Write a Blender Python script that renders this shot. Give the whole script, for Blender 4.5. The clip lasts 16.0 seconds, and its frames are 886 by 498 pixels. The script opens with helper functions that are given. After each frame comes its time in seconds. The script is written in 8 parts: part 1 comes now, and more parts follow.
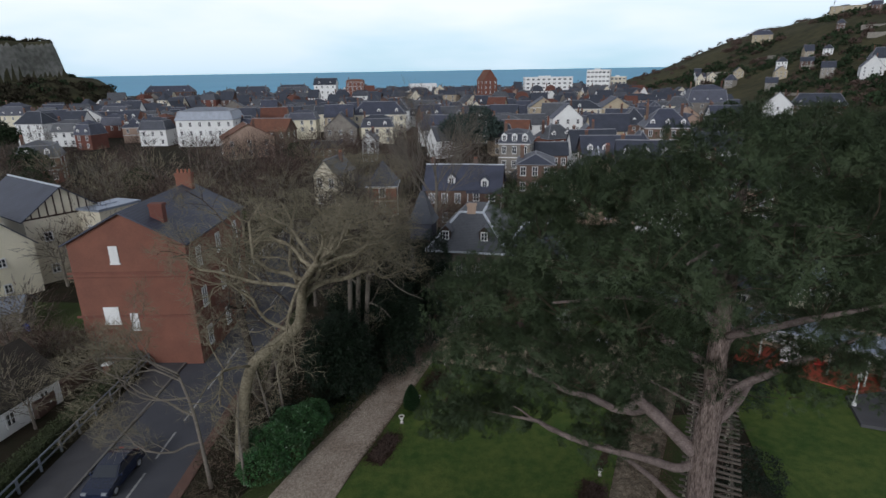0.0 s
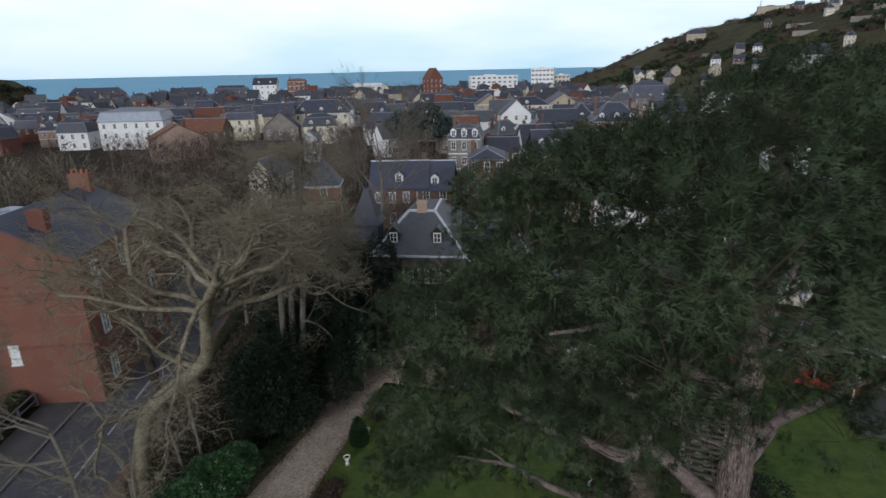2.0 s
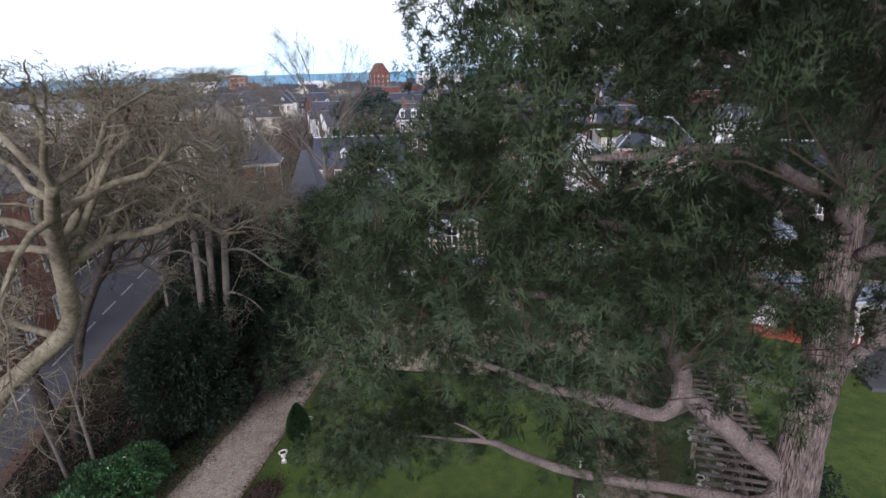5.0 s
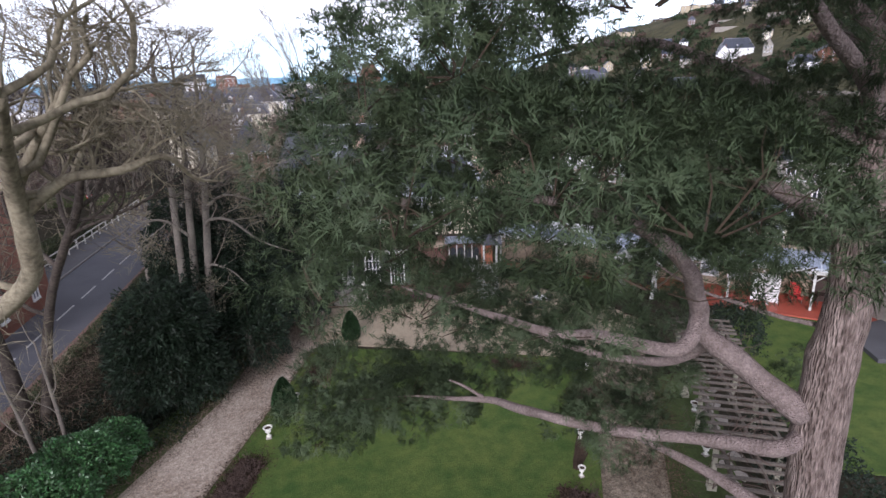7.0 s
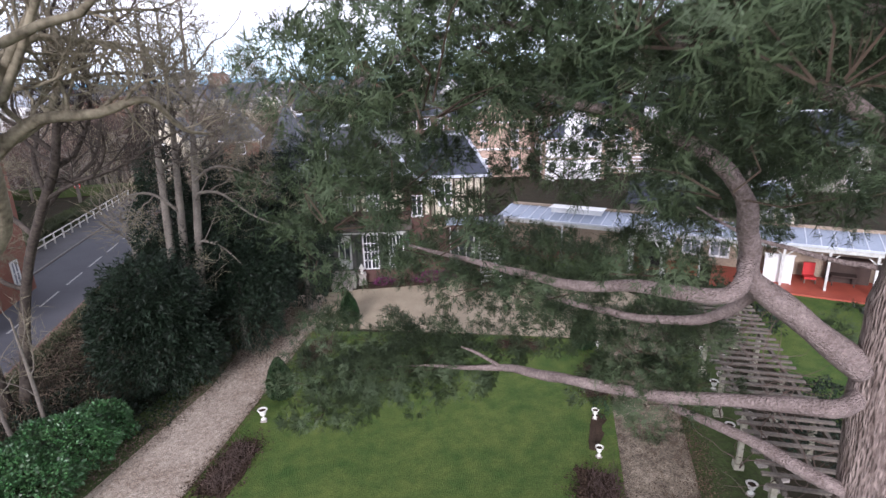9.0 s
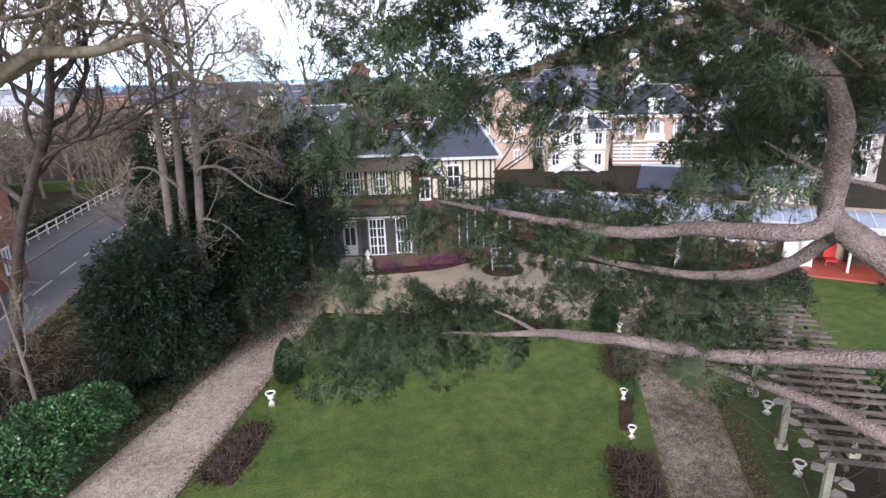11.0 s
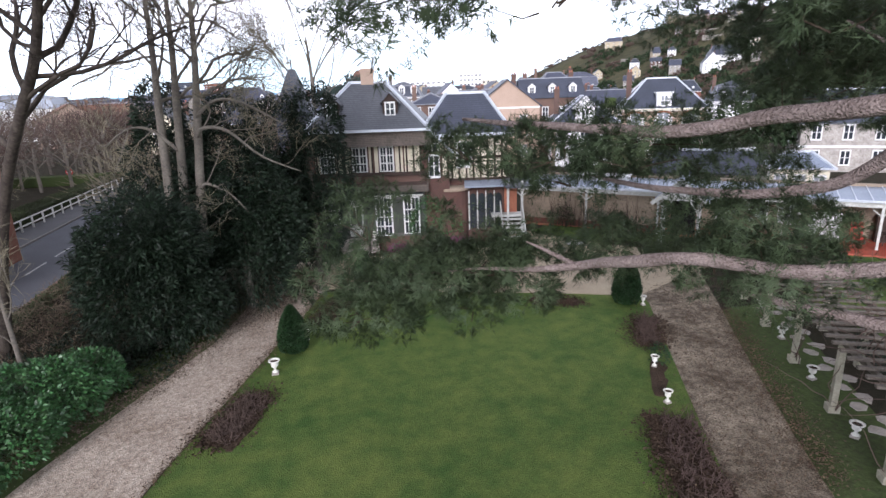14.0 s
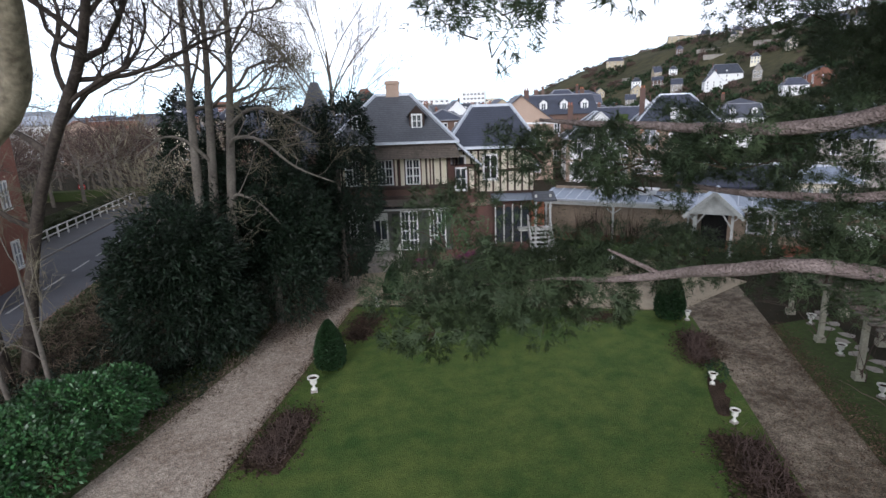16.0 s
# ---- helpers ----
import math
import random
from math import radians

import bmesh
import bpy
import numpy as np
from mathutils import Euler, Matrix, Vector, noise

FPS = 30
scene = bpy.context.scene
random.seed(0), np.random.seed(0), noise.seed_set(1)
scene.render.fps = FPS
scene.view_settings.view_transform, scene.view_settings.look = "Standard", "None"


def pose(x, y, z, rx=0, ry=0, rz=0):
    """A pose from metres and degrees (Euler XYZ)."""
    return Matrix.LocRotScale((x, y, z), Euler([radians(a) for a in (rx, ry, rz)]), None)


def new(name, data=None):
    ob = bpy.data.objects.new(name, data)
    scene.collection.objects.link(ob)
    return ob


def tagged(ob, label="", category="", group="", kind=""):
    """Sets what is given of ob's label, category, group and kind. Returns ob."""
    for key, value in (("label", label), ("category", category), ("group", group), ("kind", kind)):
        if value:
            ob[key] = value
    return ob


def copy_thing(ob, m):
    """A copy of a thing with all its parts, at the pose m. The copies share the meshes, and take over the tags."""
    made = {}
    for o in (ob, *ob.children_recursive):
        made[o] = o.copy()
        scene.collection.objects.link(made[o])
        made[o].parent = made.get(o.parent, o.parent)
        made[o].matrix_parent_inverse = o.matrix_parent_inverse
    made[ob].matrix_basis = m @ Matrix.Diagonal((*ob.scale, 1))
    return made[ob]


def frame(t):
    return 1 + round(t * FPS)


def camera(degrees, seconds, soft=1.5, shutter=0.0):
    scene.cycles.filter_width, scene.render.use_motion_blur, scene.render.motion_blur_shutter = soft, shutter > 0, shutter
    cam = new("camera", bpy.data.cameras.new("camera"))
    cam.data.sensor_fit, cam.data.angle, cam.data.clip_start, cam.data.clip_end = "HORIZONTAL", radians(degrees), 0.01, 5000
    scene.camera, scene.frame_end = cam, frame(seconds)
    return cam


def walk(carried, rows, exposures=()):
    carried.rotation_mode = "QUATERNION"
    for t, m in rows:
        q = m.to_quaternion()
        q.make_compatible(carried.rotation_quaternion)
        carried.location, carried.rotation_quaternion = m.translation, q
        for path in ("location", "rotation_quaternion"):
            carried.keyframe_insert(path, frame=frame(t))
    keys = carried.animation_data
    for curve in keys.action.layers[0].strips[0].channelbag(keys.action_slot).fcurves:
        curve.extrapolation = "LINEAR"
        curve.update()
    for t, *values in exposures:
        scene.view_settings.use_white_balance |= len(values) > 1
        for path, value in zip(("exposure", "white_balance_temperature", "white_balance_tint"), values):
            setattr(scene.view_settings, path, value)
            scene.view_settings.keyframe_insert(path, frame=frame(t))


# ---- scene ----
cam = camera(77.3, 16.0, soft=1.5, shutter=0.5)
METRES, EYE, TILT, LEAN, TURN = 25.0, 24.4, -17.6, 0.9, 0.0
ROWS = [
    (0.0, 0.0, 0.0, 0.0, 0.0, 0.0, 0.0),
    (0.5, 0.0003, 0.043, -0.0062, -1.0, 0.0, 0.38),
    (1.0, 0.0021, 0.1029, -0.0053, -2.25, -0.0, 0.88),
    (1.5, 0.005, 0.1692, 0.0001, -3.42, 0.02, 1.32),
    (2.0, 0.0104, 0.2521, 0.0082, -5.05, 0.01, 1.95),
    (2.5, 0.0132, 0.3297, 0.0089, -6.93, -0.01, 2.72),
    (3.0, 0.016, 0.4074, 0.0023, -7.71, 0.02, 3.0),
    (3.5, 0.0187, 0.4514, -0.0159, -8.52, 0.01, 3.24),
    (4.0, 0.023, 0.4716, -0.0493, -9.59, -0.04, 3.67),
    (4.5, 0.0257, 0.4794, -0.0832, -9.81, -0.1, 3.83),
    (7.0, 0.0285, 0.5408, -0.1847, -10.8, 0.15, 4.22),
    (7.5, 0.0289, 0.5542, -0.1985, -11.0, 0.16, 4.29),
    (8.0, 0.028, 0.5699, -0.2123, -11.15, 0.13, 4.36),
    (8.5, 0.024, 0.5861, -0.2235, -11.3, 0.08, 4.45),
    (9.0, 0.0168, 0.6044, -0.2354, -11.4, 0.1, 4.49),
    (11.5, -0.0155, 0.6773, -0.297, -11.92, 0.37, 4.8),
    (12.0, -0.0154, 0.6886, -0.3133, -11.93, 0.33, 4.77),
    (12.5, -0.0154, 0.6968, -0.3283, -11.93, 0.42, 4.76),
    (13.0, -0.0175, 0.7073, -0.343, -11.93, 0.57, 4.79),
    (13.5, -0.0225, 0.7184, -0.3543, -11.89, 1.05, 4.81),
    (14.0, -0.0317, 0.7311, -0.3628, -11.83, 1.52, 4.84),
    (14.5, -0.0439, 0.7418, -0.3663, -11.81, 1.99, 4.85),
    (15.0, -0.0586, 0.754, -0.367, -11.76, 2.5, 4.82),
    (15.5, -0.074, 0.7653, -0.3664, -11.71, 2.91, 4.8),
    (16.0, -0.0907, 0.7765, -0.3648, -11.71, 3.36, 4.77),
]
EXPOSURES = [(0.0, -0.88, 6120, 11), (3.5, -0.52, 6000, 12), (4.7, -0.1, 6000, 19), (6.8, 0.4, 6050, 22), (9.2, 0.82, 6050, 22), (11.5, 0.9, 6080, 22), (14.0, 0.6, 6080, 18), (16.0, 0.04, 6000, 14)]
walk(cam, [(t, pose(0, 0, EYE, TILT, LEAN, TURN) @ pose(METRES * x, METRES * y, METRES * z, 90 + pitch, roll, yaw))
           for t, x, y, z, yaw, pitch, roll in ROWS], EXPOSURES)

# ---- light: bright thin cloud, a wide weak sun from behind the left shoulder ----
world = bpy.data.worlds.new("sky")
world.use_nodes = True
scene.world = world
wn, wl = world.node_tree.nodes, world.node_tree.links
wn.clear()
sky = wn.new("ShaderNodeTexSky")
sky.sky_type, sky.sun_disc = "NISHITA", False
sky.sun_elevation, sky.sun_rotation = radians(21), radians(203)
sky.air_density, sky.dust_density, sky.ozone_density = 1.0, 1.5, 1.5
w_coord = wn.new("ShaderNodeTexCoord")
w_map = wn.new("ShaderNodeMapping")
w_map.inputs["Scale"].default_value = (1.3, 1.3, 6.0)
w_noise = wn.new("ShaderNodeTexNoise")
w_noise.inputs["Scale"].default_value, w_noise.inputs["Detail"].default_value = 2.2, 6.0
w_ramp = wn.new("ShaderNodeValToRGB")
w_ramp.color_ramp.elements[0].position, w_ramp.color_ramp.elements[1].position = 0.3, 0.62
w_sep = wn.new("ShaderNodeSeparateXYZ")
w_rise = wn.new("ShaderNodeMapRange")
w_rise.inputs["From Min"].default_value, w_rise.inputs["From Max"].default_value = 0.0, 0.16
w_rise.inputs["To Min"].default_value, w_rise.inputs["To Max"].default_value = 0.1, 0.95
w_mul = wn.new("ShaderNodeMath")
w_mul.operation = "MULTIPLY"
w_add = wn.new("ShaderNodeMath")
w_add.operation, w_add.use_clamp = "ADD", True
w_mix = wn.new("ShaderNodeMix")
w_mix.data_type = "RGBA"
w_mix.inputs[7].default_value = (10.6, 11.0, 11.6, 1)
w_back = wn.new("ShaderNodeBackground")
w_back.inputs["Strength"].default_value = 0.085
w_out = wn.new("ShaderNodeOutputWorld")
wl.new(w_coord.outputs["Generated"], w_map.inputs["Vector"])
wl.new(w_map.outputs["Vector"], w_noise.inputs["Vector"])
wl.new(w_noise.outputs["Fac"], w_ramp.inputs["Fac"])
wl.new(w_coord.outputs["Generated"], w_sep.inputs["Vector"])
wl.new(w_sep.outputs["Z"], w_rise.inputs["Value"])
wl.new(w_ramp.outputs["Color"], w_mul.inputs[0])
w_mul.inputs[1].default_value = 0.4
wl.new(w_mul.outputs["Value"], w_add.inputs[0])
wl.new(w_rise.outputs["Result"], w_add.inputs[1])
wl.new(w_add.outputs["Value"], w_mix.inputs[0])
w_low = wn.new("ShaderNodeMix")             # pale blue gaps between the clouds
w_low.data_type = "RGBA"
w_low.inputs[0].default_value, w_low.inputs[7].default_value = 0.75, (4.6, 8.6, 10.2, 1)
wl.new(sky.outputs["Color"], w_low.inputs[6])
wl.new(w_low.outputs[2], w_mix.inputs[6])
w_glow = wn.new("ShaderNodeMapRange")       # thin cloud is brightest low over the sea
w_glow.interpolation_type = "SMOOTHSTEP"
w_glow.inputs["From Min"].default_value, w_glow.inputs["From Max"].default_value = 0.16, 0.5
w_glow.inputs["To Min"].default_value, w_glow.inputs["To Max"].default_value = 2.0, 0.6
w_scale = wn.new("ShaderNodeVectorMath")
w_scale.operation = "SCALE"
wl.new(w_sep.outputs["Z"], w_glow.inputs["Value"])
wl.new(w_mix.outputs[2], w_scale.inputs[0])
wl.new(w_glow.outputs["Result"], w_scale.inputs["Scale"])
wl.new(w_scale.outputs["Vector"], w_back.inputs["Color"])
wl.new(w_back.outputs["Background"], w_out.inputs["Surface"])

sun_data = bpy.data.lights.new("sun", "SUN")
sun_data.energy, sun_data.angle, sun_data.color = 2.3, radians(16), (1.0, 0.98, 0.95)
sun = new("sun", sun_data)
sun.matrix_world = pose(0, 0, 60, 69, 0, -23)

# ---- materials ----
def mat(name, col, col2=None, rough=0.8, scale=2.0, fine=30.0, bump=0.3, metal=0.0, spread=0.0, island=False, mid=0.5, dist=0.02,
        spec=0.4, wave=None, sharp=0.28, stretch=None, cells=None):
    """A surface from two colours mixed by noise at two scales, with relief; spread: brightness that varies from object to object or from piece to piece."""
    m = bpy.data.materials.new(name)
    m.use_nodes = True
    n, l = m.node_tree.nodes, m.node_tree.links
    b = n["Principled BSDF"]
    col2 = col2 or tuple(c * 0.65 for c in col)
    geo = n.new("ShaderNodeNewGeometry")
    vec = geo.outputs["Position"]
    if stretch:
        mp = n.new("ShaderNodeMapping")
        mp.inputs["Scale"].default_value = stretch
        l.new(vec, mp.inputs["Vector"])
        vec = mp.outputs["Vector"]
    big, small = n.new("ShaderNodeTexNoise"), n.new("ShaderNodeTexNoise")
    for node, sc, det in ((big, scale, 5.0), (small, fine, 4.0)):
        node.inputs["Scale"].default_value, node.inputs["Detail"].default_value = sc, det
        l.new(vec, node.inputs["Vector"])
    add = n.new("ShaderNodeMath")
    add.operation = "ADD"
    l.new(big.outputs["Fac"], add.inputs[0])
    l.new(small.outputs["Fac"], add.inputs[1])
    rng = n.new("ShaderNodeMapRange")
    rng.inputs["From Min"].default_value, rng.inputs["From Max"].default_value = 2 * mid - sharp, 2 * mid + sharp
    l.new(add.outputs["Value"], rng.inputs["Value"])
    mix = n.new("ShaderNodeMix")
    mix.data_type = "RGBA"
    mix.inputs[6].default_value, mix.inputs[7].default_value = (*col, 1), (*col2, 1)
    l.new(rng.outputs["Result"], mix.inputs[0])
    out = mix.outputs[2]
    height = small.outputs["Fac"]
    if wave:
        kind, ws, wcol, amount = wave
        wv = n.new("ShaderNodeTexWave")
        wv.bands_direction = kind
        wv.inputs["Scale"].default_value, wv.inputs["Distortion"].default_value, wv.inputs["Detail"].default_value = ws, 0.6, 2.0
        l.new(geo.outputs["Position"], wv.inputs["Vector"])
        wr = n.new("ShaderNodeMapRange")
        wr.inputs["From Min"].default_value, wr.inputs["From Max"].default_value = 0.0, 0.35
        wr.inputs["To Min"].default_value, wr.inputs["To Max"].default_value = amount, 0.0
        l.new(wv.outputs["Fac"], wr.inputs["Value"])
        wm = n.new("ShaderNodeMix")
        wm.data_type = "RGBA"
        wm.inputs[7].default_value = (*wcol, 1)
        l.new(wr.outputs["Result"], wm.inputs[0])
        l.new(out, wm.inputs[6])
        out = wm.outputs[2]
        height = wv.outputs["Fac"]
    if spread:
        src = geo.outputs["Random Per Island"] if island else n.new("ShaderNodeObjectInfo").outputs["Random"]
        vr = n.new("ShaderNodeMapRange")
        vr.inputs["To Min"].default_value, vr.inputs["To Max"].default_value = 1 - spread, 1 + spread
        l.new(src, vr.inputs["Value"])
        hs = n.new("ShaderNodeHueSaturation")
        l.new(vr.outputs["Result"], hs.inputs["Value"])
        hr = n.new("ShaderNodeMapRange")
        hr.inputs["To Min"].default_value, hr.inputs["To Max"].default_value = 0.5 - spread * 0.04, 0.5 + spread * 0.04
        l.new(src, hr.inputs["Value"])
        l.new(hr.outputs["Result"], hs.inputs["Hue"])
        l.new(out, hs.inputs["Color"])
        out = hs.outputs["Color"]
    if cells:                 # single stones or tufts, each with its own shade
        cell = n.new("ShaderNodeTexVoronoi")
        cell.inputs["Scale"].default_value = cells[0]
        l.new(vec, cell.inputs["Vector"])
        grey = n.new("ShaderNodeSeparateColor")
        l.new(cell.outputs["Color"], grey.inputs["Color"])
        cr = n.new("ShaderNodeMapRange")
        cr.inputs["To Min"].default_value, cr.inputs["To Max"].default_value = 1 - cells[1], 1 + cells[1]
        l.new(grey.outputs["Red"], cr.inputs["Value"])
        ch = n.new("ShaderNodeHueSaturation")
        l.new(cr.outputs["Result"], ch.inputs["Value"])
        l.new(out, ch.inputs["Color"])
        out = ch.outputs["Color"]
        height = cell.outputs["Distance"]
    l.new(out, b.inputs["Base Color"])
    b.inputs["Roughness"].default_value, b.inputs["Metallic"].default_value = rough, metal
    b.inputs["Specular IOR Level"].default_value = spec
    if bump:
        bp = n.new("ShaderNodeBump")
        bp.inputs["Strength"].default_value, bp.inputs["Distance"].default_value = bump, dist
        l.new(height, bp.inputs["Height"])
        l.new(bp.outputs["Normal"], b.inputs["Normal"])
    return m


def glass_mat(name, tint=(0.03, 0.035, 0.045)):
    m = bpy.data.materials.new(name)
    m.use_nodes = True
    b = m.node_tree.nodes["Principled BSDF"]
    b.inputs["Base Color"].default_value = (*tint, 1)
    b.inputs["Roughness"].default_value, b.inputs["Specular IOR Level"].default_value = 0.06, 0.8
    return m


GRASS = mat("lawn grass", (0.115, 0.15, 0.04), (0.046, 0.09, 0.023), 0.9, 0.3, 1.6, 0.7, spec=0.1, dist=0.05, sharp=0.3, cells=(26, 0.2))
MEADOW = mat("rough grass", (0.075, 0.11, 0.035), (0.05, 0.06, 0.028), 0.95, 0.12, 6, 0.5, spec=0.1, dist=0.1)
EARTH = mat("leaf litter earth", (0.045, 0.034, 0.024), (0.022, 0.024, 0.014), 0.95, 0.8, 14, 0.8, dist=0.06, spec=0.1)
DEADLEAF = mat("rotting leaves", (0.13, 0.088, 0.06), (0.06, 0.042, 0.03), 0.95, 2, 12, 0.0, spread=0.4, island=True, spec=0.1)
SOILBIT = mat("soil crumbs", (0.075, 0.05, 0.036), (0.034, 0.026, 0.02), 0.95, 2, 12, 0.0, spread=0.4, island=True, spec=0.05)
BED = mat("flower bed soil", (0.075, 0.05, 0.035), (0.035, 0.025, 0.018), 0.95, 1.5, 12, 1.0, dist=0.08, spec=0.1)
GRAVEL = mat("pale gravel", (0.54, 0.46, 0.385), (0.26, 0.2, 0.155), 0.9, 0.35, 5, 1.0, dist=0.03, spec=0.2, sharp=0.34, mid=0.49, cells=(30, 0.45))
SAND = mat("sandy gravel", (0.43, 0.36, 0.26), (0.27, 0.22, 0.16), 0.9, 0.5, 16, 0.7, dist=0.03, spec=0.2)
ASPHALT = mat("road asphalt", (0.1, 0.103, 0.12), (0.07, 0.073, 0.086), 0.85, 0.35, 40, 0.4, spec=0.3)
PAVING = mat("pavement asphalt", (0.1, 0.1, 0.108), (0.072, 0.07, 0.075), 0.85, 0.6, 30, 0.4, spec=0.3)
KERB = mat("kerb stone", (0.22, 0.21, 0.2), (0.14, 0.13, 0.12), 0.85, 1.5, 20, 0.3)
REDKERB = mat("brick gutter", (0.2, 0.11, 0.085), (0.13, 0.08, 0.065), 0.85, 1.5, 20, 0.4)
LINE = mat("road paint", (0.5, 0.5, 0.49), (0.22, 0.22, 0.22), 0.7, 3, 30, 0.1)
SLATE = mat("roof slate", (0.066, 0.074, 0.108), (0.036, 0.041, 0.06), 0.55, 0.5, 9, 0.35, spread=0.25, wave=("Z", 2.3, (0.03, 0.034, 0.045), 0.6), spec=0.5)
OLDSLATE = mat("weathered slate", (0.115, 0.12, 0.135), (0.065, 0.07, 0.082), 0.55, 0.7, 8, 0.35, wave=("Z", 2.6, (0.05, 0.05, 0.06), 0.6), spec=0.5)
TILE = mat("orange roof tile", (0.2, 0.082, 0.052), (0.12, 0.056, 0.042), 0.8, 0.7, 8, 0.4, wave=("Z", 2.3, (0.09, 0.03, 0.02), 0.6), spread=0.2)
BRICK = mat("red brick", (0.23, 0.092, 0.064), (0.155, 0.064, 0.048), 0.85, 0.5, 14, 0.3, wave=("Z", 3.8, (0.17, 0.075, 0.055), 0.5), spread=0.18)
OLDBRICK = mat("brown brick", (0.17, 0.1, 0.078), (0.11, 0.072, 0.06), 0.85, 0.6, 14, 0.3, wave=("Z", 3.8, (0.14, 0.09, 0.07), 0.5), spread=0.25)
PINKBRICK = mat("pink brick", (0.46, 0.335, 0.265), (0.37, 0.265, 0.205), 0.85, 0.6, 14, 0.3, wave=("Z", 3.8, (0.45, 0.32, 0.25), 0.5), spread=0.1)
CREAM = mat("cream render", (0.78, 0.72, 0.57), (0.64, 0.59, 0.46), 0.85, 0.4, 12, 0.2, spread=0.12)
TAN = mat("ochre stone", (0.5, 0.42, 0.3), (0.36, 0.3, 0.21), 0.85, 0.5, 10, 0.3, spread=0.15)
WHITE = mat("white render", (0.84, 0.84, 0.83), (0.74, 0.74, 0.73), 0.8, 0.5, 14, 0.15, spread=0.06)
GREYST = mat("grey flint wall", (0.3, 0.275, 0.24), (0.2, 0.18, 0.16), 0.85, 0.8, 6, 0.6, spread=0.2)
FLINT = mat("pale flint rubble", (0.5, 0.46, 0.42), (0.24, 0.21, 0.19), 0.85, 1.6, 7, 0.8, dist=0.05)
PAINT = mat("white paint", (0.8, 0.8, 0.79), (0.68, 0.68, 0.67), 0.5, 2, 25, 0.1)
OLDPAINT = mat("weathered white paint", (0.66, 0.66, 0.63), (0.45, 0.45, 0.42), 0.65, 3, 20, 0.2)
SHUT = mat("shutter paint", (0.62, 0.56, 0.45), (0.5, 0.46, 0.38), 0.6, 2, 20, 0.1, spread=0.25)
ZINC = mat("zinc sheet", (0.36, 0.41, 0.5), (0.27, 0.31, 0.39), 0.42, 0.7, 10, 0.1, metal=0.55)
ZINCCAP = mat("zinc ridge", (0.68, 0.72, 0.78), (0.55, 0.58, 0.64), 0.4, 1.5, 10, 0.1, metal=0.3)
TIMBER = mat("dark timber", (0.06, 0.036, 0.028), (0.035, 0.022, 0.018), 0.75, 2, 20, 0.3)
PLASTER = mat("timber-frame plaster", (0.72, 0.66, 0.52), (0.58, 0.52, 0.4), 0.85, 1.2, 14, 0.15)
DULLCAP = mat("weathered roof ridge", (0.3, 0.31, 0.34), (0.2, 0.2, 0.22), 0.6, 1.5, 10, 0.1)
OLIVE = mat("dark olive shutter paint", (0.05, 0.058, 0.045), (0.03, 0.035, 0.028), 0.6, 2, 20, 0.1)
TERRA = mat("terracotta", (0.42, 0.16, 0.09), (0.3, 0.11, 0.07), 0.8, 2, 14, 0.2)
GLASS = glass_mat("window glass")
PALEGLASS = glass_mat("curtained glass", (0.28, 0.3, 0.33))
PINEBARK = mat("pine bark", (0.33, 0.26, 0.23), (0.095, 0.068, 0.058), 0.9, 2.6, 8.0, 1.0, dist=0.1, stretch=(2.4, 2.4, 0.5), spec=0.15, sharp=0.26, cells=(9, 0.16))
LIMBBARK = mat("pine limb bark", (0.32, 0.255, 0.235), (0.17, 0.13, 0.118), 0.9, 3.0, 18, 1.0, dist=0.05, spec=0.15, sharp=0.3, cells=(26, 0.16))
PLANEBARK = mat("pale bark", (0.31, 0.27, 0.19), (0.11, 0.092, 0.064), 0.88, 1.6, 7, 0.8, dist=0.04, spec=0.2)
GREYBARK = mat("grey bark", (0.21, 0.185, 0.155), (0.12, 0.105, 0.09), 0.9, 1.5, 12, 0.5, dist=0.03, spec=0.2)
TWIG = mat("olive twigs", (0.25, 0.22, 0.155), (0.155, 0.135, 0.095), 0.9, 1.0, 8, 0.0, spec=0.15)
REDTWIG = mat("reddish bare twigs", (0.115, 0.08, 0.068), (0.07, 0.05, 0.043), 0.95, 0.2, 3, 0.0, spread=0.25, spec=0.1)
NEEDLE = mat("pine needles", (0.092, 0.124, 0.06), (0.048, 0.075, 0.036), 0.6, 0.5, 3, 0.0, spread=0.16, island=True, spec=0.3)
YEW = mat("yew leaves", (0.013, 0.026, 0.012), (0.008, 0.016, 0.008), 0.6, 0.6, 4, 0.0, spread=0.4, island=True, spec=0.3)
LAUREL = mat("laurel leaves", (0.06, 0.145, 0.046), (0.032, 0.086, 0.029), 0.38, 0.8, 4, 0.0, spread=0.45, island=True, spec=0.5)
HEDGE = mat("clipped hedge leaves", (0.05, 0.065, 0.025), (0.035, 0.04, 0.018), 0.7, 0.8, 5, 0.0, spread=0.35, island=True, spec=0.3)
FARGREEN = mat("distant evergreen", (0.035, 0.055, 0.025), (0.02, 0.034, 0.016), 0.8, 0.2, 2, 0.0, spread=0.4, island=True, spec=0.2)
BLUEGREEN = mat("cedar needles", (0.06, 0.085, 0.075), (0.04, 0.06, 0.054), 0.8, 0.3, 3, 0.0, spread=0.3, island=True, spec=0.2)
BOX = mat("clipped yew leaves", (0.02, 0.05, 0.016), (0.012, 0.03, 0.01), 0.6, 2, 12, 0.0, spread=0.4, island=True, spec=0.3)
HEATHER = mat("purple heather", (0.2, 0.05, 0.14), (0.11, 0.035, 0.08), 0.9, 2, 12, 0.0, spread=0.4, island=True, spec=0.1)
